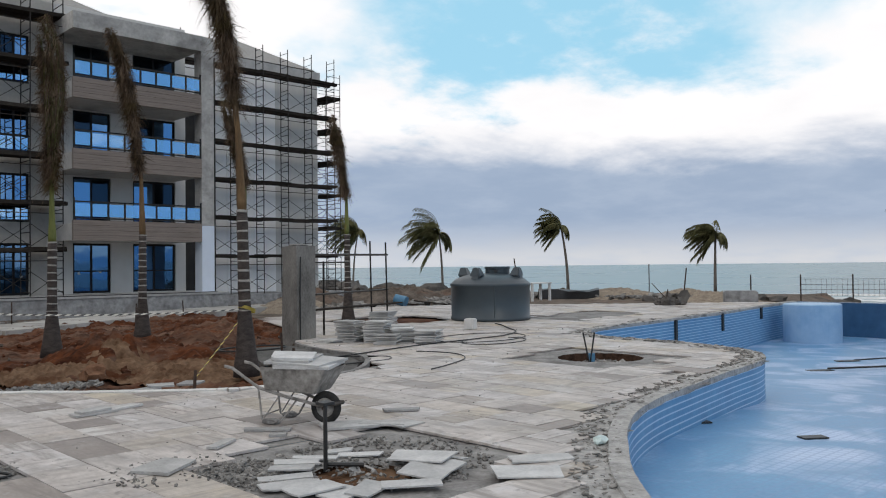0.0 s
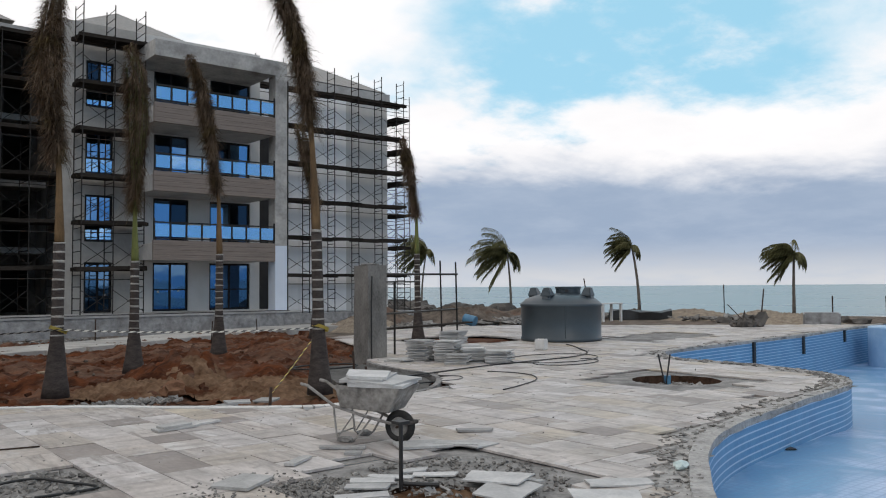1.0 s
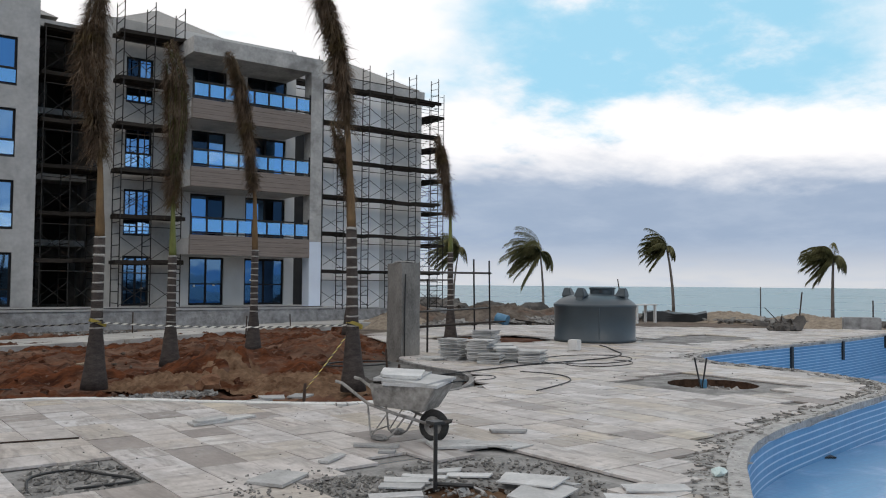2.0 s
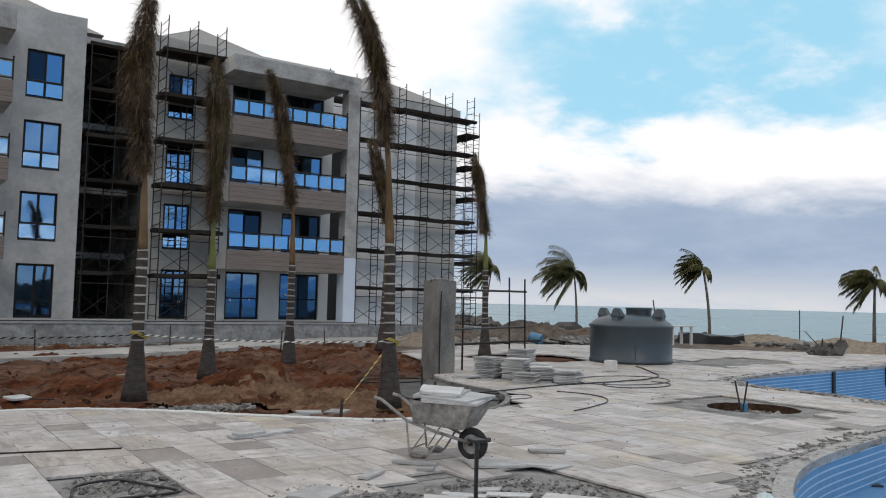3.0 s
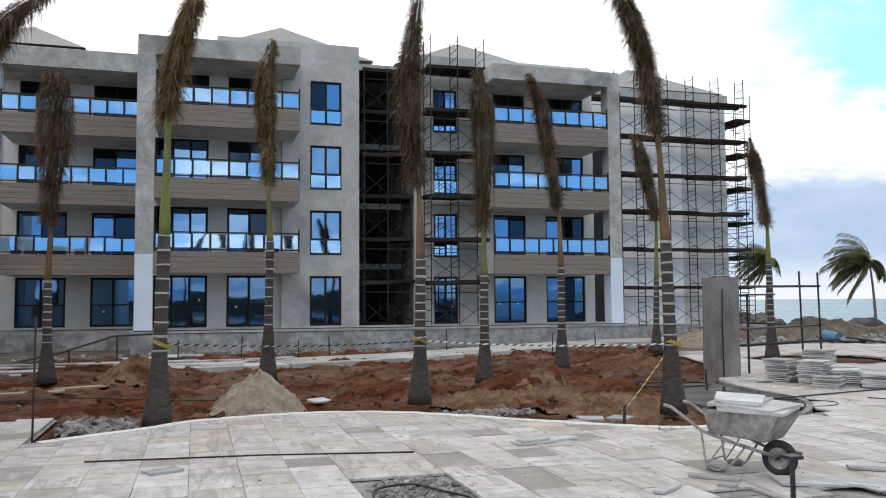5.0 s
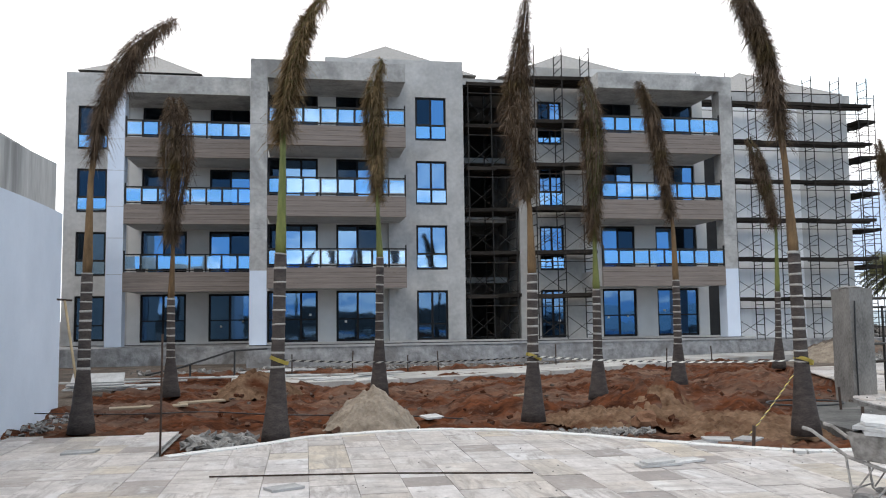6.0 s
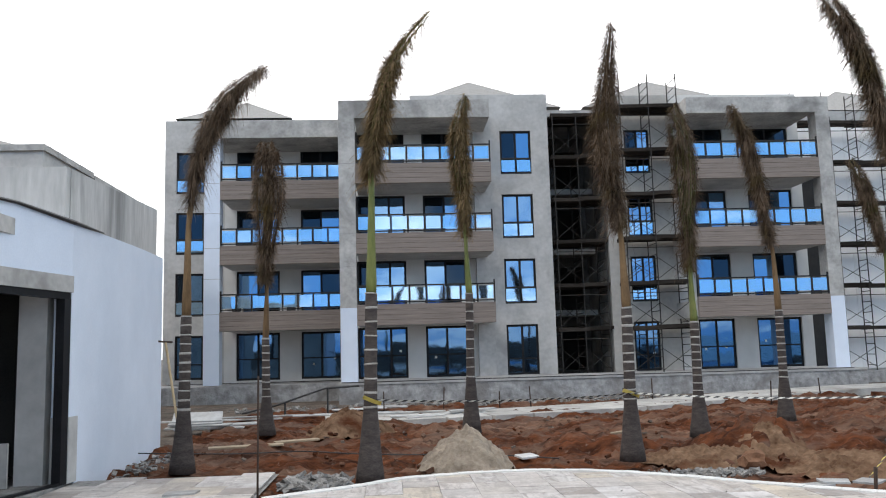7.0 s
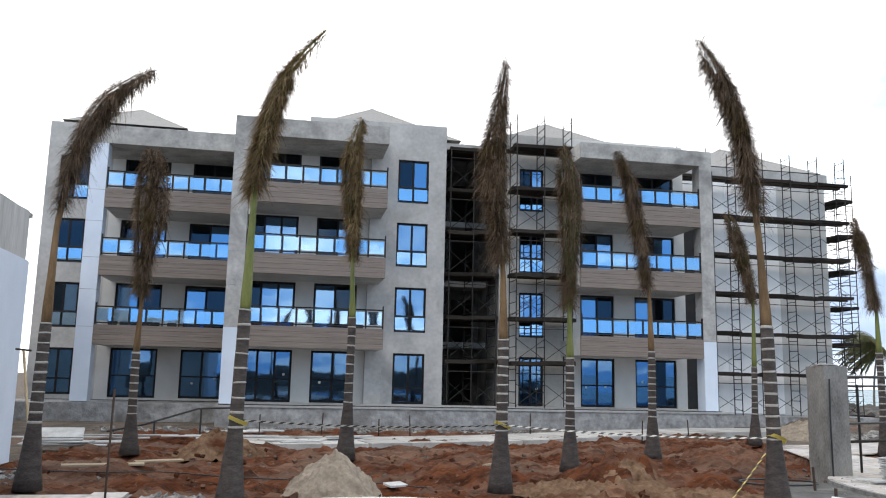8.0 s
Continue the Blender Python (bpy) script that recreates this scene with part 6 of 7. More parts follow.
for x, y, n, w, d, rz, sd in ((10.95, 14.10, 13, 0.48, 0.48, 20, 1), (11.25, 13.55, 13, 0.50, 0.48, 28, 2), (11.05, 12.98, 6, 0.46, 0.46, 35, 3), (11.60, 13.10, 9, 0.50, 0.46, 42, 4), (11.80, 12.55, 8, 0.52, 0.46, 30, 5),
                              (12.35, 14.70, 16, 0.60, 0.46, 30, 6), (12.0, 13.75, 9, 0.48, 0.46, 55, 7), (10.55, 14.3, 2, 0.5, 0.45, 10, 8)):
    stack(x, y, n, w, d, rz, sd, "uneven stack of pale grey cut stone slabs on the deck")

# ---- umbrella sockets ----


def socket(x, y, h, label, blue):
    so = thing("parasol_socket", label, "parasol socket", group="parasol sockets", at=(x, y, -0.03))
    for dx in (-0.035, 0.035):
        bm = bmesh.new()
        splay = 2.2 if blue else 0.82
        tube(bm, [(dx * 0.6, dx * 0.8 - (0.02 if blue else 0), -0.18 if blue else 0), (dx * splay * 0.76, -dx * splay if blue else dx * 0.82, h)], 0.014 if blue else 0.017, 8)
        part("tube", bm, BLACKM, so)
    if not blue:
        bm = bmesh.new()
        tube(bm, [(0, 0, 0.05), (0.22, -0.22, 0.045)], 0.018, 6)
        part("foot_bar", bm, BLACKM, so)
        boxpart("cap", (-0.055, 0.055, -0.055, 0.055, h - 0.012, h + 0.012), BLACKM, so)
    else:
        boxpart("sleeve", (0.03, 0.12, -0.05, 0.04, -0.05, 0.10), BLUEM, so, "blue plastic sleeve", 0.01)
    return so


socket(3.95, 5.43, 0.54, "black steel parasol socket in the near planting hole", False)
socket(11.72, 8.42, 0.46, "thin black twin pipes rising from the round hole", True)


def pipe(name, label, category, pts, r, material, seg=6, smooth_n=6):
    bm = bmesh.new()
    tube(bm, smooth_line(pts, smooth_n) if smooth_n else pts, r, seg)
    return tagged(part(name, bm, material, smooth=True), label, category)


# ---- hoses ----
def lay(pts, z=0.02):
    return [(x, y, z) for x, y in pts]


pipe("hose", "black hose looping across the deck to the tank", "hose", lay([(7.2, 11.0), (8.24, 11.62), (9.6, 11.9), (11.2, 12.2), (12.9, 12.3), (14.0, 12.4), (15.0, 12.9), (15.6, 13.6), (16.4, 14.6), (16.7, 15.1)]), 0.014, BLACKM)
loop1 = [(13.3 + 1.15 * math.cos(a) * 1.0 + 0.5 * math.sin(a), 12.45 + 0.45 * math.cos(a) - 0.75 * math.sin(a)) for a in (2 * math.pi * k / 14 for k in range(15))]
pipe("hose", "coil of black hose lying on the deck", "hose", lay(loop1, 0.02), 0.010, BLACKM)
loop2 = [(12.9 + 0.8 * math.cos(a) + 0.35 * math.sin(a), 11.7 + 0.3 * math.cos(a) - 0.5 * math.sin(a)) for a in (2 * math.pi * k / 14 for k in range(13))]
pipe("hose", "coil of black hose lying on the deck", "hose", lay(loop2, 0.018), 0.010, BLACKM)
pipe("hose", "short end of black hose curling on the deck", "hose", lay([(8.75, 9.25), (9.3, 9.45), (10.1, 9.85), (10.55, 10.4), (10.6, 10.95), (10.4, 11.4)], 0.014), 0.010, BLACKM)
pipe("hose", "loop of black hose at the rounded bed", "hose", lay([(7.6, 10.9), (8.5, 10.9), (9.2, 10.85), (9.55, 11.2), (9.3, 11.6), (8.9, 11.9), (8.4, 12.2)], 0.0), 0.013, BLACKM)
pipe("hose", "thin hose wandering over the palm bed", "hose", [(-5, 16.6, 0.0), (-3.2, 16.0, 0.0), (-2.0, 16.2, -0.02), (-1, 15.4, 0.0), (0.0, 15.3, -0.04), (1.2, 14.9, -0.03), (2.4, 14.3, -0.06)], 0.011, BLACKM)
pipe("hose", "coil of hose in the bed", "hose", [(8.6 + 0.7 * math.cos(a), 14.2 + 0.45 * math.sin(a), 0.03) for a in (0.5 * k for k in range(14))], 0.018, BLACKM)
pipe("cable", "black cable in the open square of the deck", "cable", [(1.3, 7.2, -0.02), (1.4, 7.6, 0.0), (1.75, 7.75, -0.01), (1.9, 7.3, 0.02), (2.1, 7.1, -0.02), (1.6, 7.0, 0.0)], 0.012, BLACKM)
# thin tube laid on the tiles to draw a long dark joint
pipe("metal_bar", "thin dark line added for a long open joint in the deck", "iron bar", [(-1.2, 9.72, 0.012), (0.6, 9.5, 0.012), (2.15, 9.15, 0.012)], 0.009, IRON, 6, 0)

# ---- stakes, rods, tape ----
for x, y, h, r in ((-1.95, 11.25, 1.48, 0.014),):
    pipe("steel_rod", "thin rusty steel rod stuck upright at the deck corner", "steel rod", [(x, y, -0.1), (x + 0.01, y, h)], r, IRON, 6, 0)
for k, (x, y, h) in enumerate(((6.17, 23.7, 0.75), (8.43, 28.4, 0.8), (1.29, 27.4, 0.75), (4.16, 27.6, 0.7), (3.07, 27.1, 0.6), (11.5, 26.2, 0.7), (14.8, 29.4, 0.6), (-0.6, 27.0, 0.7), (5.39, 10.45, 0.42), (8.9, 13.6, 0.55), (7.6, 11.3, 0.5))):
    pipe("stake", "dark iron stake driven into the ground", "stake", [(x, y, -0.35), (x + 0.04 * ((k % 3) - 1), y, h - 0.2)], 0.022, IRON, 6, 0)
broom = thing("wooden_pole", "pale wooden floor scraper leaning on the white wall", "scraper")
bm = bmesh.new()
tube(bm, [(-4.28, 16.9, -0.08), (-4.86, 17.8, 2.05)], 0.026, 8)
part("shaft", bm, BAMBOO, broom, smooth=True)
bm = bmesh.new()
tube(bm, [(-4.98, 17.72, 2.07), (-4.74, 17.86, 2.05)], 0.022, 6)
part("head", bm, IRON, broom, "dark cross bar")


def tape(pts, label, second, width=0.07, step=0.28, sag=0.12, first=TAPEW):
    tp = thing("barrier_tape", label, "barrier tape", group="barrier tapes")
    k = 0
    for p, q in zip(pts, pts[1:]):
        p, q = Vector(p), Vector(q)
        n = max(2, int((q - p).length / step))
        for i in range(n):
            c = [p.lerp(q, w) - Vector((0, 0, sag * 4 * w * (1 - w))) for w in (i / n, (i + 1) / n)]
            lean = Vector((0, 0.004, 0))
            bm = bmesh.new()
            vs = [bm.verts.new(x) for x in (c[0], c[1], c[1] + Vector((0.06, 0, width)), c[0] + Vector((0.06, 0, width)))]
            vs += [bm.verts.new(v.co + lean) for v in vs]
            for f in ((0, 1, 2, 3), (7, 6, 5, 4), (0, 4, 5, 1), (2, 6, 7, 3), (1, 5, 6, 2), (3, 7, 4, 0)):
                bm.faces.new([vs[j] for j in f])
            part("band", bm, first if k % 2 else second, tp)
            k += 1


tape([(-0.57, 12.62, 1.05), (3.58, 14.02, 0.95), (6.95, 11.53, 0.95)], "black and white barrier tape strung between the palms", BLACKM, 0.024, 0.07, 0.06)
tape([(6.95, 11.8, 0.85), (5.75, 11.2, -0.05)], "yellow and black barrier tape hanging from a palm to the ground", BLACKM, 0.04, 0.075, 0.02, TAPEY)
for bx, by, z in ((3.59, 14.15, 0.93), (-0.58, 12.75, 1.03), (6.94, 11.65, 0.93)):
    bm = bmesh.new()
    tube(bm, [(bx, by, z), (bx + 0.02, by, z + 0.05)], [0.142, 0.138], 18, caps=False)
    bmesh.ops.solidify(bm, geom=bm.faces[:], thickness=0.006)
    tagged(part("tape_band", bm, TAPEY), "yellow tape wound round a palm trunk", "barrier tape")

# black hand rail and boards by the path
rail = thing("hand_rail", "sloping black pipe rail by the building", "rail")
for nm, pts in (("top_rail", [(-5.0, 27.0, -0.05), (-4.0, 27.2, 0.15), (-2.5, 27.6, 0.62), (-1.4, 27.9, 0.66)]), ("post", [(-3.7, 27.2, -0.35), (-3.7, 27.2, 0.22)]), ("post", [(-2.4, 27.6, -0.35), (-2.4, 27.6, 0.64)])):
    bm = bmesh.new()
    tube(bm, pts, 0.03, 8)
    part(nm, bm, BLACKM, rail)
for k, (x, y, z, w, d, rz, t) in enumerate(((-5.6, 23.8, 0.10, 1.3, 0.5, 8, 25), (-5.2, 23.4, -0.18, 1.8, 0.3, 4, 0), (-1.0, 25.6, -0.08, 4.5, 0.22, 2, 0), (1.6, 24.9, -0.10, 1.6, 0.25, 12, 6), (2.0, 25.0, -0.02, 1.5, 0.22, 22, 5),
                                            (-0.8, 28.6, -0.12, 1.2, 0.2, 30, 12), (-0.4, 28.7, -0.10, 1.3, 0.2, -25, 10), (-3.1, 17.0, 0.0, 1.4, 0.2, 12, 3), (-2.2, 17.5, 0.02, 0.9, 0.16, 25, 4), (1.9, 14.5, -0.05, 0.35, 0.22, 30, 8),
                                            (-6.0, 25.0, -0.1, 5.0, 0.25, 0, 0), (-3.0, 26.4, -0.12, 6.0, 0.22, 3, 0), (4.2, 17.2, 0.0, 0.5, 0.1, 40, 0), (-5.5, 23.5, -0.14, 1.7, 0.6, 3, 2), (-5.4, 23.5, -0.09, 1.5, 0.55, -6, 1), (-5.6, 23.55, -0.04, 1.4, 0.5, 9, 3), (-4.2, 23.9, -0.12, 1.1, 0.35, 20, 4),
                                            (0.6, 24.1, -0.10, 1.3, 0.18, 35, 6), (0.2, 24.3, -0.08, 1.2, 0.16, 10, 4), (-1.8, 28.2, -0.12, 1.0, 0.5, 15, 0))):
    bm = bmesh.new()
    box(bm, -w / 2, w / 2, -d / 2, d / 2, 0, 0.035)
    bmesh.ops.bevel(bm, geom=bm.edges[:], offset=0.004, segments=1, affect="EDGES")
    ob = part("board", bm, WOODM if k in (7, 8, 12) else OFFCUTM)
    ob.matrix_basis = pose(x, y, z, t, 0, rz)
    tagged(ob, "pale plank lying on the ground", "plank", "loose planks")
bm = bmesh.new()
rough_blob(bm, (4.95, 12.75, 0.02), (0.20, 0.16, 0.14), 2, 0.3, 7)
tagged(part("brick_lump", bm, BRICKM), "broken red-brown brick lump at the bed edge", "brick")
boxpart_b = bmesh.new()
rough_blob(boxpart_b, (0, 0, 0), (0.11, 0.06, 0.04), 2, 0.2, 2)
ob = part("stone_piece", boxpart_b, surface("pale green stone", (0.48, 0.58, 0.56), (0.62, 0.72, 0.70), 4, 0.7, 0.1))
ob.matrix_basis = pose(6.17, 4.32, 0.03, 0, 0, 20)
tagged(ob, "pale green stone offcut by the pool rim", "stone")
bm = bmesh.new()
box(bm, -0.13, 0.13, -0.13, 0.13, 0, 0.27)
bmesh.ops.bevel(bm, geom=bm.edges[:], offset=0.02, segments=2, affect="EDGES")
ob = part("bucket", bm, EDGEM)
ob.matrix_basis = pose(15.0, 14.4, 0.0, 0, 0, 20)
tagged(ob, "small square pale bucket on the deck", "bucket")
# things on the pool floor
for x, y, w, d, h, lbl in ((10.35, 5.95, 0.12, 0.12, 0.22, "dark pump on the pool floor"), (10.3, 5.6, 0.32, 0.16, 0.02, "black drain cover on the pool floor"), (10.35, 4.1, 0.34, 0.18, 0.02, "black drain cover on the pool floor"), (22.5, 8.7, 0.7, 0.28, 0.02, "black drain cover on the pool floor"), (25.6, 9.1, 0.7, 0.28, 0.02, "black drain cover on the pool floor")):
    bm = bmesh.new()
    box(bm, -w / 2, w / 2, -d / 2, d / 2, 0, h)
    bmesh.ops.bevel(bm, geom=bm.edges[:], offset=0.008 if h < 0.1 else 0.02, segments=2, affect="EDGES")
    ob = part("drain_cover" if h < 0.1 else "pump", bm, BLACKM)
    ob.matrix_basis = pose(x, y, pool_floor(x), 0, 0, -35)
    tagged(ob, lbl, "drain cover" if h < 0.1 else "pump")
for pts in ([(22.8, 8.6, -1.26), (26, 7.0, -1.32), (32, 4.0, -1.34)], [(25.9, 9.0, -1.34), (29, 7.6, -1.34), (33, 5.6, -1.34)]):
    pipe("floor_channel", "dark straight channel across the pool floor", "channel", pts, 0.03, BLACKM, 6, 0)

# ---- shore side: mounds, rocks, fence ----
for k, (x, y, r, h, mat) in enumerate(((26.5, 31.5, 3.0, 0.85, DIRT), (30.0, 33.5, 3.0, 0.75, DIRT), (24.0, 34.0, 2.6, 0.8, DIRT), (34.5, 34.0, 2.6, 0.55, DIRT), (21.0, 31.0, 2.0, 0.55, SAND), (40.5, 27.0, 3.2, 0.55, SAND), (42.0, 23.5, 2.6, 0.45, SAND), (38.8, 29.8, 2.0, 0.5, DIRT), (39.5, 20.5, 2.6, 0.35, SAND))):
    pile("earth_mound", "bulldozed mound of sandy earth near the shore", x, y, -0.35, r, h * (0.75 if x < 36 else 0.5) + 0.3, mat, 30 + k)
rnd = random.Random(4)
for k in range(46):
    t = k / 45
    x, y = 40 + rnd.uniform(-2, 3), 12 + 58 * t + rnd.uniform(-1, 1)
    if 20 < y < 30 and rnd.random() < 0.5:
        continue
    bm = bmesh.new()
    s = rnd.uniform(0.5, 1.2) * (1.3 if y > 38 else 0.55)
    rough_blob(bm, (0, 0, 0), (s, s * 0.8, s * 0.5), 2, 0.35, k)
    ob = part("rock", bm, ROCKM)
    ob.matrix_basis = pose(x + (y - 30) * 0.12, y, -0.3, 0, 0, rnd.uniform(0, 180))
    tagged(ob, "dark boulder on the sea defence", "rock", "shore boulders")
fence = thing("wire_fence", "wire mesh fence on black posts along the shore", "fence")
fp = [(39.2, 18.4), (39.3, 16.0), (40.3, 14.0), (41.2, 12.0), (42.0, 10.0), (42.8, 8.0)]
for x, y in fp:
    bm = bmesh.new()
    tube(bm, [(x, y, -0.4), (x, y, 1.02)], 0.035, 6)
    part("post", bm, IRON, fence)
for (ax, ay), (bx, by) in zip(fp[1:], fp[2:]):
    for z in (0.05, 0.3, 0.55, 0.8):
        bm = bmesh.new()
        tube(bm, [(ax, ay, z), (bx, by, z)], 0.008, 4)
        part("wire", bm, IRON, fence)
    for q in range(1, 10):
        bm = bmesh.new()
        t = q / 10
        tube(bm, [(ax + (bx - ax) * t, ay + (by - ay) * t, 0.0), (ax + (bx - ax) * t, ay + (by - ay) * t, 0.8)], 0.007, 4)
        part("wire", bm, IRON, fence)
for x, y, h, lean in ((45.5, 28.0, 1.6, 0.0), (36.5, 31.0, 2.0, -0.35), (34.0, 19.2, 1.4, 0.2)):
    pipe("stake", "thin post stuck in the shore sand", "stake", [(x, y, -0.4), (x + lean * 0.7, y - lean * 0.7, h)], 0.035, IRON, 6, 0)
bench = thing("work_table", "small white work table on the far deck", "table", at=(30.5, 24.9, -0.1))
boxpart("top", (-0.75, 0.75, -0.35, 0.35, 0.82, 0.87), EDGEM, bench)
for sx in (-0.65, 0.65):
    for sy in (-0.28, 0.28):
        boxpart("leg", (sx - 0.05, sx + 0.05, sy - 0.05, sy + 0.05, 0, 0.82), EDGEM, bench)
bm = bmesh.new()
box(bm, -1.7, 1.7, -0.4, 0.4, -0.3, 0.34)
bmesh.ops.subdivide_edges(bm, edges=bm.edges[:], cuts=5, use_grid_fill=True)
for v in bm.verts:
    v.co += Vector((0, 0.12, 0.16)) * noise.noise(v.co * 1.3)
ob = part("tarp_bank", bm, BLACKM)
ob.matrix_basis = pose(37.5, 28.3, -0.15, 0, 0, -52)
tagged(ob, "black plastic sheet over a low bank", "plastic sheet")
heap = thing("fishing_net", "dark heap of tangled netting and sticks on the deck", "heap", at=(28.6, 16.7, 0))
heap_rnd = random.Random(31)
heap_bm = bmesh.new()
for k in range(9):
    q = heap_rnd.uniform(0.14, 0.30)
    rough_blob(heap_bm, (heap_rnd.uniform(-0.42, 0.42), heap_rnd.uniform(-0.3, 0.3), q * 0.7), (q * 1.4, q, q * heap_rnd.uniform(0.7, 1.2)), 2, 0.5, k * 3.1)
part("netting", heap_bm, ROCKM, heap)
for sx, sy, ex, ey, ez in ((0.0, 0.0, -0.55, 0.45, 0.85), (0.2, -0.1, 0.7, -0.5, 0.35), (-0.1, 0.1, -0.3, -0.1, 0.62)):
    bm = bmesh.new()
    tube(bm, [(sx, sy, 0.1), (ex, ey, ez)], 0.018, 5)
    part("stick", bm, IRON, heap)
drum = bmesh.new()
tube(drum, [(0, -0.26, 0), (0, 0.26, 0)], [0.24, 0.21], 20)
ob = part("blue_tub", drum, BLUEM)
ob.matrix_basis = pose(23.2, 26.4, 0.16, 20, 35, 35)
tagged(ob, "faded blue plastic tub tipped on its side", "tub")
low = bmesh.new()
box(low, -0.75, 0.75, -0.4, 0.4, -0.2, 0.42)
bmesh.ops.bevel(low, geom=low.edges[:], offset=0.05, segments=2, affect="EDGES")
ob = part("low_block", low, PLINTHM)
ob.matrix_basis = pose(36.4, 17.6, -0.1, 0, 0, -60)
tagged(ob, "low dark stone block at the end of the deck", "stone block")

for cx, cy, rx, ry, n, size, sd in ((27.0, 30.0, 5.0, 2.2, 300, 0.32, 40), (34.0, 31.0, 4.0, 2.0, 160, 0.30, 41), (39.5, 25.0, 2.0, 5.0, 220, 0.25, 42), (22.0, 28.0, 3.0, 1.6, 160, 0.28, 43)):
    rubble("stone_rubble", "broken stone and site debris before the shore", cx, cy, -0.22, rx, ry, n, size, sd)
for k, (x, y, w, rz, tilt) in enumerate(((24.6, 27.2, 2.6, 35, 4), (26.2, 27.6, 1.8, -20, 8), (29.5, 28.2, 2.4, 15, 3), (22.0, 26.9, 1.6, 60, 10))):
    bm = bmesh.new()
    box(bm, -w / 2, w / 2, -0.11, 0.11, 0, 0.05)
    ob = part("board", bm, PLANKM)
    ob.matrix_basis = pose(x, y, -0.12, 0, tilt, rz)
    tagged(ob, "dark weathered board lying in the shore debris", "plank", "loose planks")

# unseen plain wall added to close the site behind and darken low window reflections
boxpart_w = bmesh.new()
box(boxpart_w, -60, 20, -34.3, -34, -0.5, 2.6)
tagged(part("wall_south", boxpart_w, ROCKM), "plain dark wall added out of view for window reflections", "wall", kind="structure")

pipe("cable", "black cable lying along the plinth edge", "cable", [(-2.4, 34.42, 0.545), (3.0, 34.44, 0.545), (9.0, 34.43, 0.545), (19.0, 34.44, 0.545)], 0.018, BLACKM, 6, 3)

# ---- air conditioners on the first balconies ----


def air_conditioner(x, y, z):
    ac = thing("air_conditioner", "white outdoor air conditioner unit on a balcony floor", "air conditioner", group="air conditioners", at=(x, y, z))
    boxpart("body", (-0.36, 0.36, -0.14, 0.14, 0.05, 0.60), ENDWALL, ac, "white metal casing", 0.015)
    for fx in (-0.28, 0.28):
        boxpart("foot", (fx - 0.04, fx + 0.04, -0.16, 0.16, 0.0, 0.052), BLACKM, ac)
    bm = bmesh.new()
    tube(bm, [(0.09, -0.142, 0.33), (0.09, -0.155, 0.33)], [0.22, 0.21], 24)
    part("fan_grille", bm, BLACKM, ac, "round black fan grille")


for x, y in ((-5.22, LW - 0.35), (3.12, YW - 0.35), (-7.95 + 0.3, LW - 1.2)):
    air_conditioner(x, y, 3.56)

# ---- deck tiles ----
deck_floor = thing("deck", "cream and grey travertine deck, dusty and unfinished", "deck", kind="structure")
TW = 0.47
random.seed(11)


def clip_half(poly, a, b):
    """Keep the side to the right of a to b."""
    res = []
    side = [(b[0] - a[0]) * (p[1] - a[1]) - (b[1] - a[1]) * (p[0] - a[0]) for p in poly]
    for i, p in enumerate(poly):
        j = (i + 1) % len(poly)
        if side[i] <= 0:
            res.append(p)
        if (side[i] <= 0) != (side[j] <= 0):
            t = side[i] / (side[i] - side[j])
            res.append((p[0] + (poly[j][0] - p[0]) * t, p[1] + (poly[j][1] - p[1]) * t))
    return res


def tile_mesh(poly):
    bm = bmesh.new()
    cx, cy = sum(p[0] for p in poly) / len(poly), sum(p[1] for p in poly) / len(poly)
    prism(bm, [(p[0] - cx, p[1] - cy) for p in poly], -0.024, 0.0)
    return mesh_of("stone_tile", bm, TILE), (cx, cy)


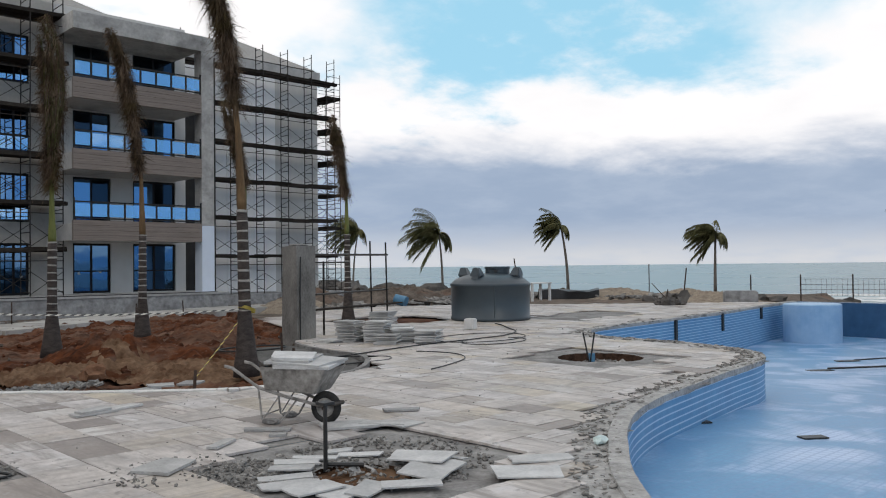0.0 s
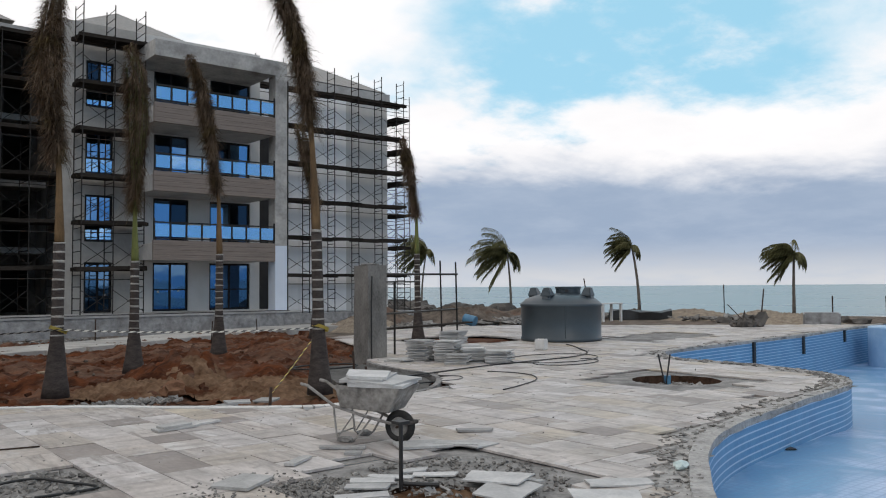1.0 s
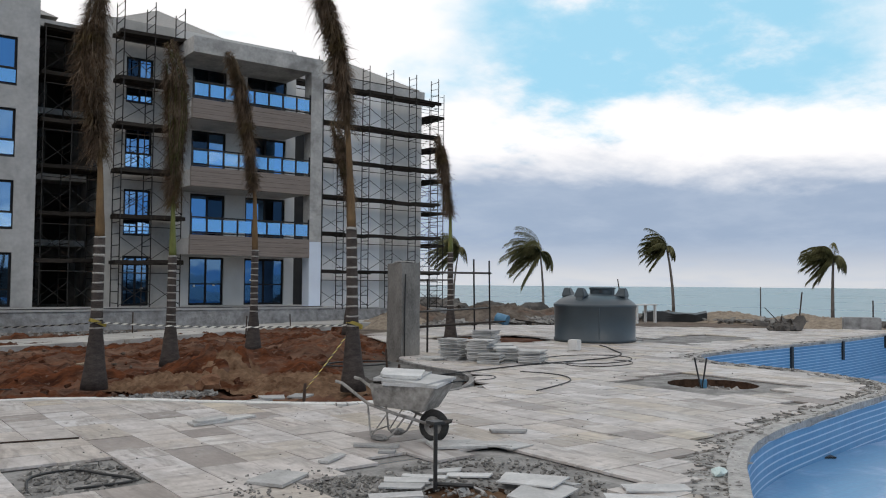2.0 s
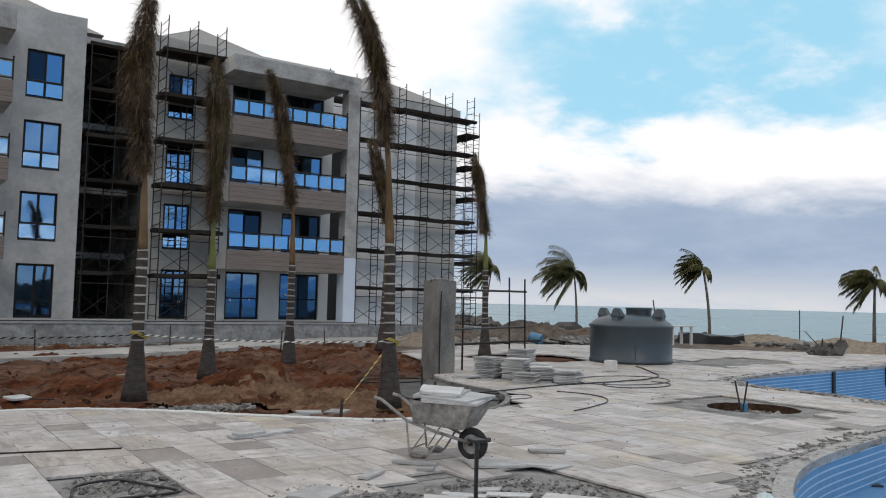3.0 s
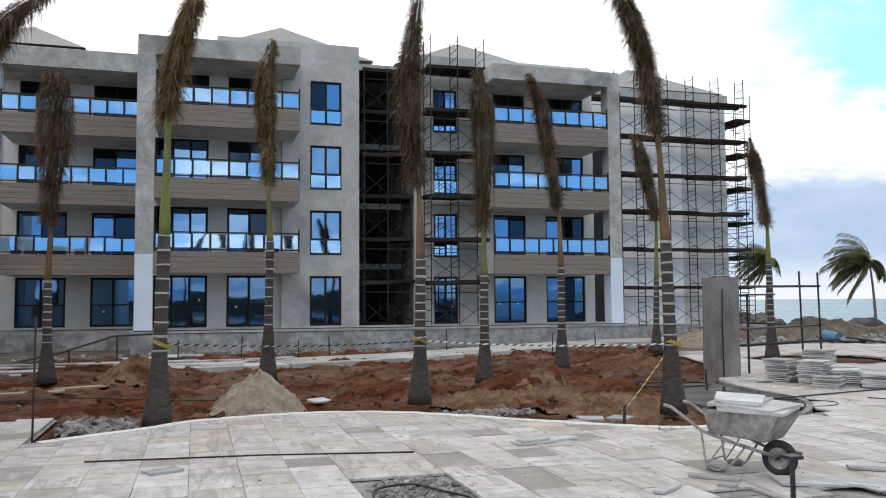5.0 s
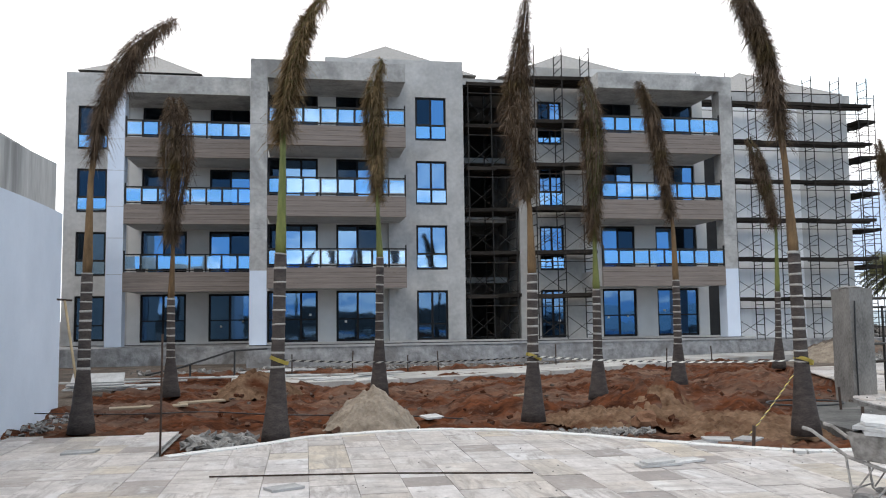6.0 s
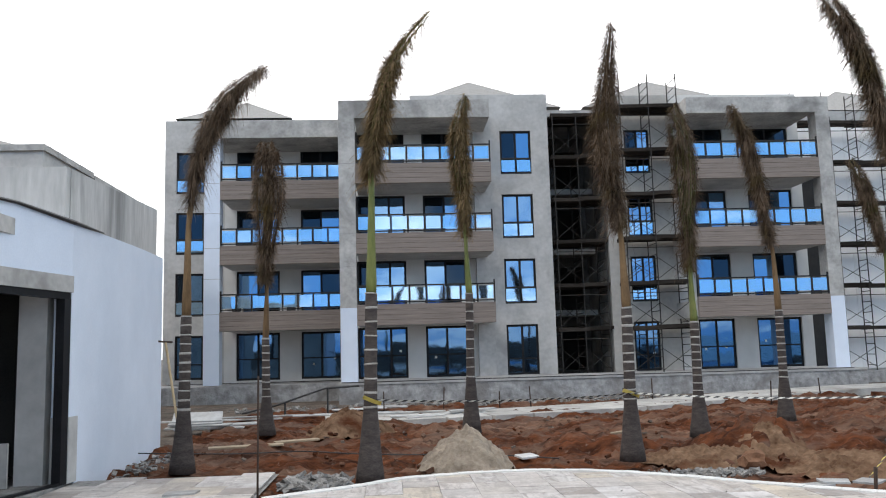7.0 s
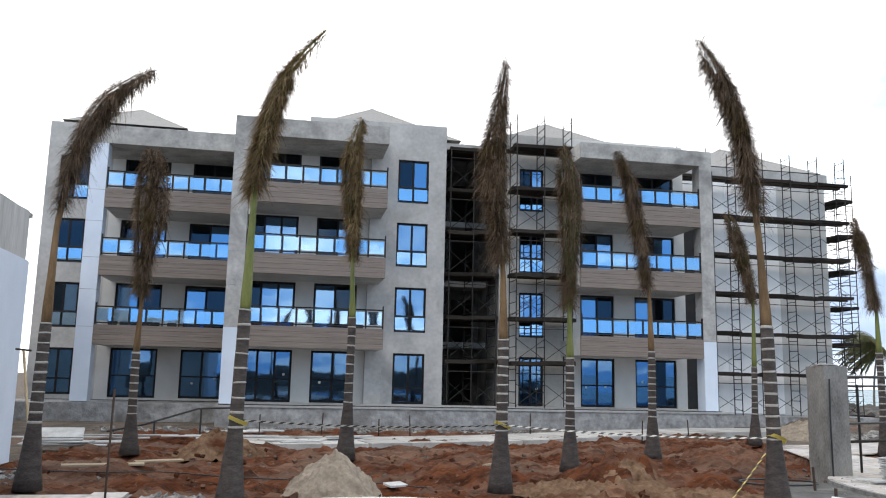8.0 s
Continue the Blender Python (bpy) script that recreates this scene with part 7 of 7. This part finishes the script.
shared = {}
singles, rest = [], []
for i in range(-11, 70):
    x = i * TW - 0.17
    y = -3.2 + random.choice((0, 0.235))
    while y < 26:
        ln = random.choice((0.47, 0.47, 0.47, 0.705, 0.94))
        if 1.2 < x < 2.1:
            if y < 6.86 < y + ln:
                ln = max(0.12, 6.86 - y)
            elif 6.85 <= y < 8.08:
                y = 8.08
        r = [(x + 0.0025, y + 0.0025), (x + TW - 0.0025, y + 0.0025), (x + TW - 0.0025, y + ln - 0.0025), (x + 0.0025, y + ln - 0.0025)]
        y += ln
        c = (x + TW / 2, y - ln / 2)
        near = math.hypot(c[0], c[1])
        if c[1] < -1.5 and near > 4:
            continue
        if not any(on_deck(*p) for p in r + [c]):
            continue
        if any(inside(POOL, *p) or line_dist(POOL_EDGE, *p) < 0.2 for p in r):
            # cut tiles fill up to the broken rim
            for q in range(int(ln / 0.235 + 0.1)):
                ya = r[0][1] + 0.235 * q
                cut = [(r[0][0], ya), (r[1][0], ya), (r[1][0], ya + 0.23), (r[0][0], ya + 0.23)]
                if all(on_deck(*p) and line_dist(POOL_EDGE, *p) > 0.2 for p in cut) and random.random() < 0.85 \
                        and not any(inside(h, *p) for h in HOLES for p in cut) and all(math.hypot(p[0] - RING[0], p[1] - RING[1]) > 0.98 for p in cut):
                    (singles if near < 30 else rest).append((cut, 0.236, (c[0], ya + 0.115)))
            continue
        if any(inside(h, *p) for h in HOLES for p in r + [c]) or any(inside(PLANTER, *p) for p in r) or any(math.hypot(p[0] - RING[0], p[1] - RING[1]) < 0.98 for p in r + [c]):
            continue
        poly = r
        if line_dist(GARDEN_EDGE, *c) < 1.2 and c[0] > -2.0:
            for a, b in zip(GARDEN_EDGE, GARDEN_EDGE[1:]):
                if min(abs(a[0] - c[0]), abs(b[0] - c[0])) < ln and min(abs(a[1] - c[1]), abs(b[1] - c[1])) < ln:
                    poly = clip_half(poly, a, b)
                    if len(poly) < 3:
                        break
        elif not all(on_deck(*p) for p in r):
            continue
        if len(poly) < 3:
            continue
        (singles if near < 30 else rest).append((poly, ln, c))
singles.sort(key=lambda s: (s[2][0] - 2.5) ** 2 + (s[2][1] - 6.5) ** 2)
singles, rest = singles[:330], rest + singles[330:]
for poly, ln, c in singles:
    if len(poly) == 4 and abs((poly[2][0] - poly[0][0]) - (TW - 0.005)) < 1e-6 and abs((poly[2][1] - poly[0][1]) - (ln - 0.005)) < 1e-6:
        if ln not in shared:
            shared[ln] = tile_mesh(poly)[0]
        me, at = shared[ln], c
    else:
        me, at = tile_mesh(poly)
    tilt = Euler((random.uniform(-0.004, 0.004), random.uniform(-0.004, 0.004), random.uniform(-0.004, 0.004))).to_matrix().to_4x4()
    piece("stone_tile", me, deck_floor, Matrix.Translation((at[0], at[1], random.uniform(-0.004, 0.003))) @ tilt)
vs, fs = [], []
for poly, ln, c in rest:
    z = random.uniform(-0.004, 0.003)
    k, n = len(vs), len(poly)
    vs += [(p[0], p[1], z) for p in poly] + [(p[0], p[1], z - 0.026) for p in poly]
    fs.append(tuple(range(k, k + n)))
    fs += [(k + i, k + (i + 1) % n, k + n + (i + 1) % n, k + n + i)[::-1] for i in range(n)]
me = bpy.data.meshes.new("stone_tiles")
me.from_pydata(vs, [], fs)
me.materials.append(TILEFAR)
far_tiles = new("stone_tiles", me)
far_tiles.parent = deck_floor
far_tiles["kind"] = "stuff"
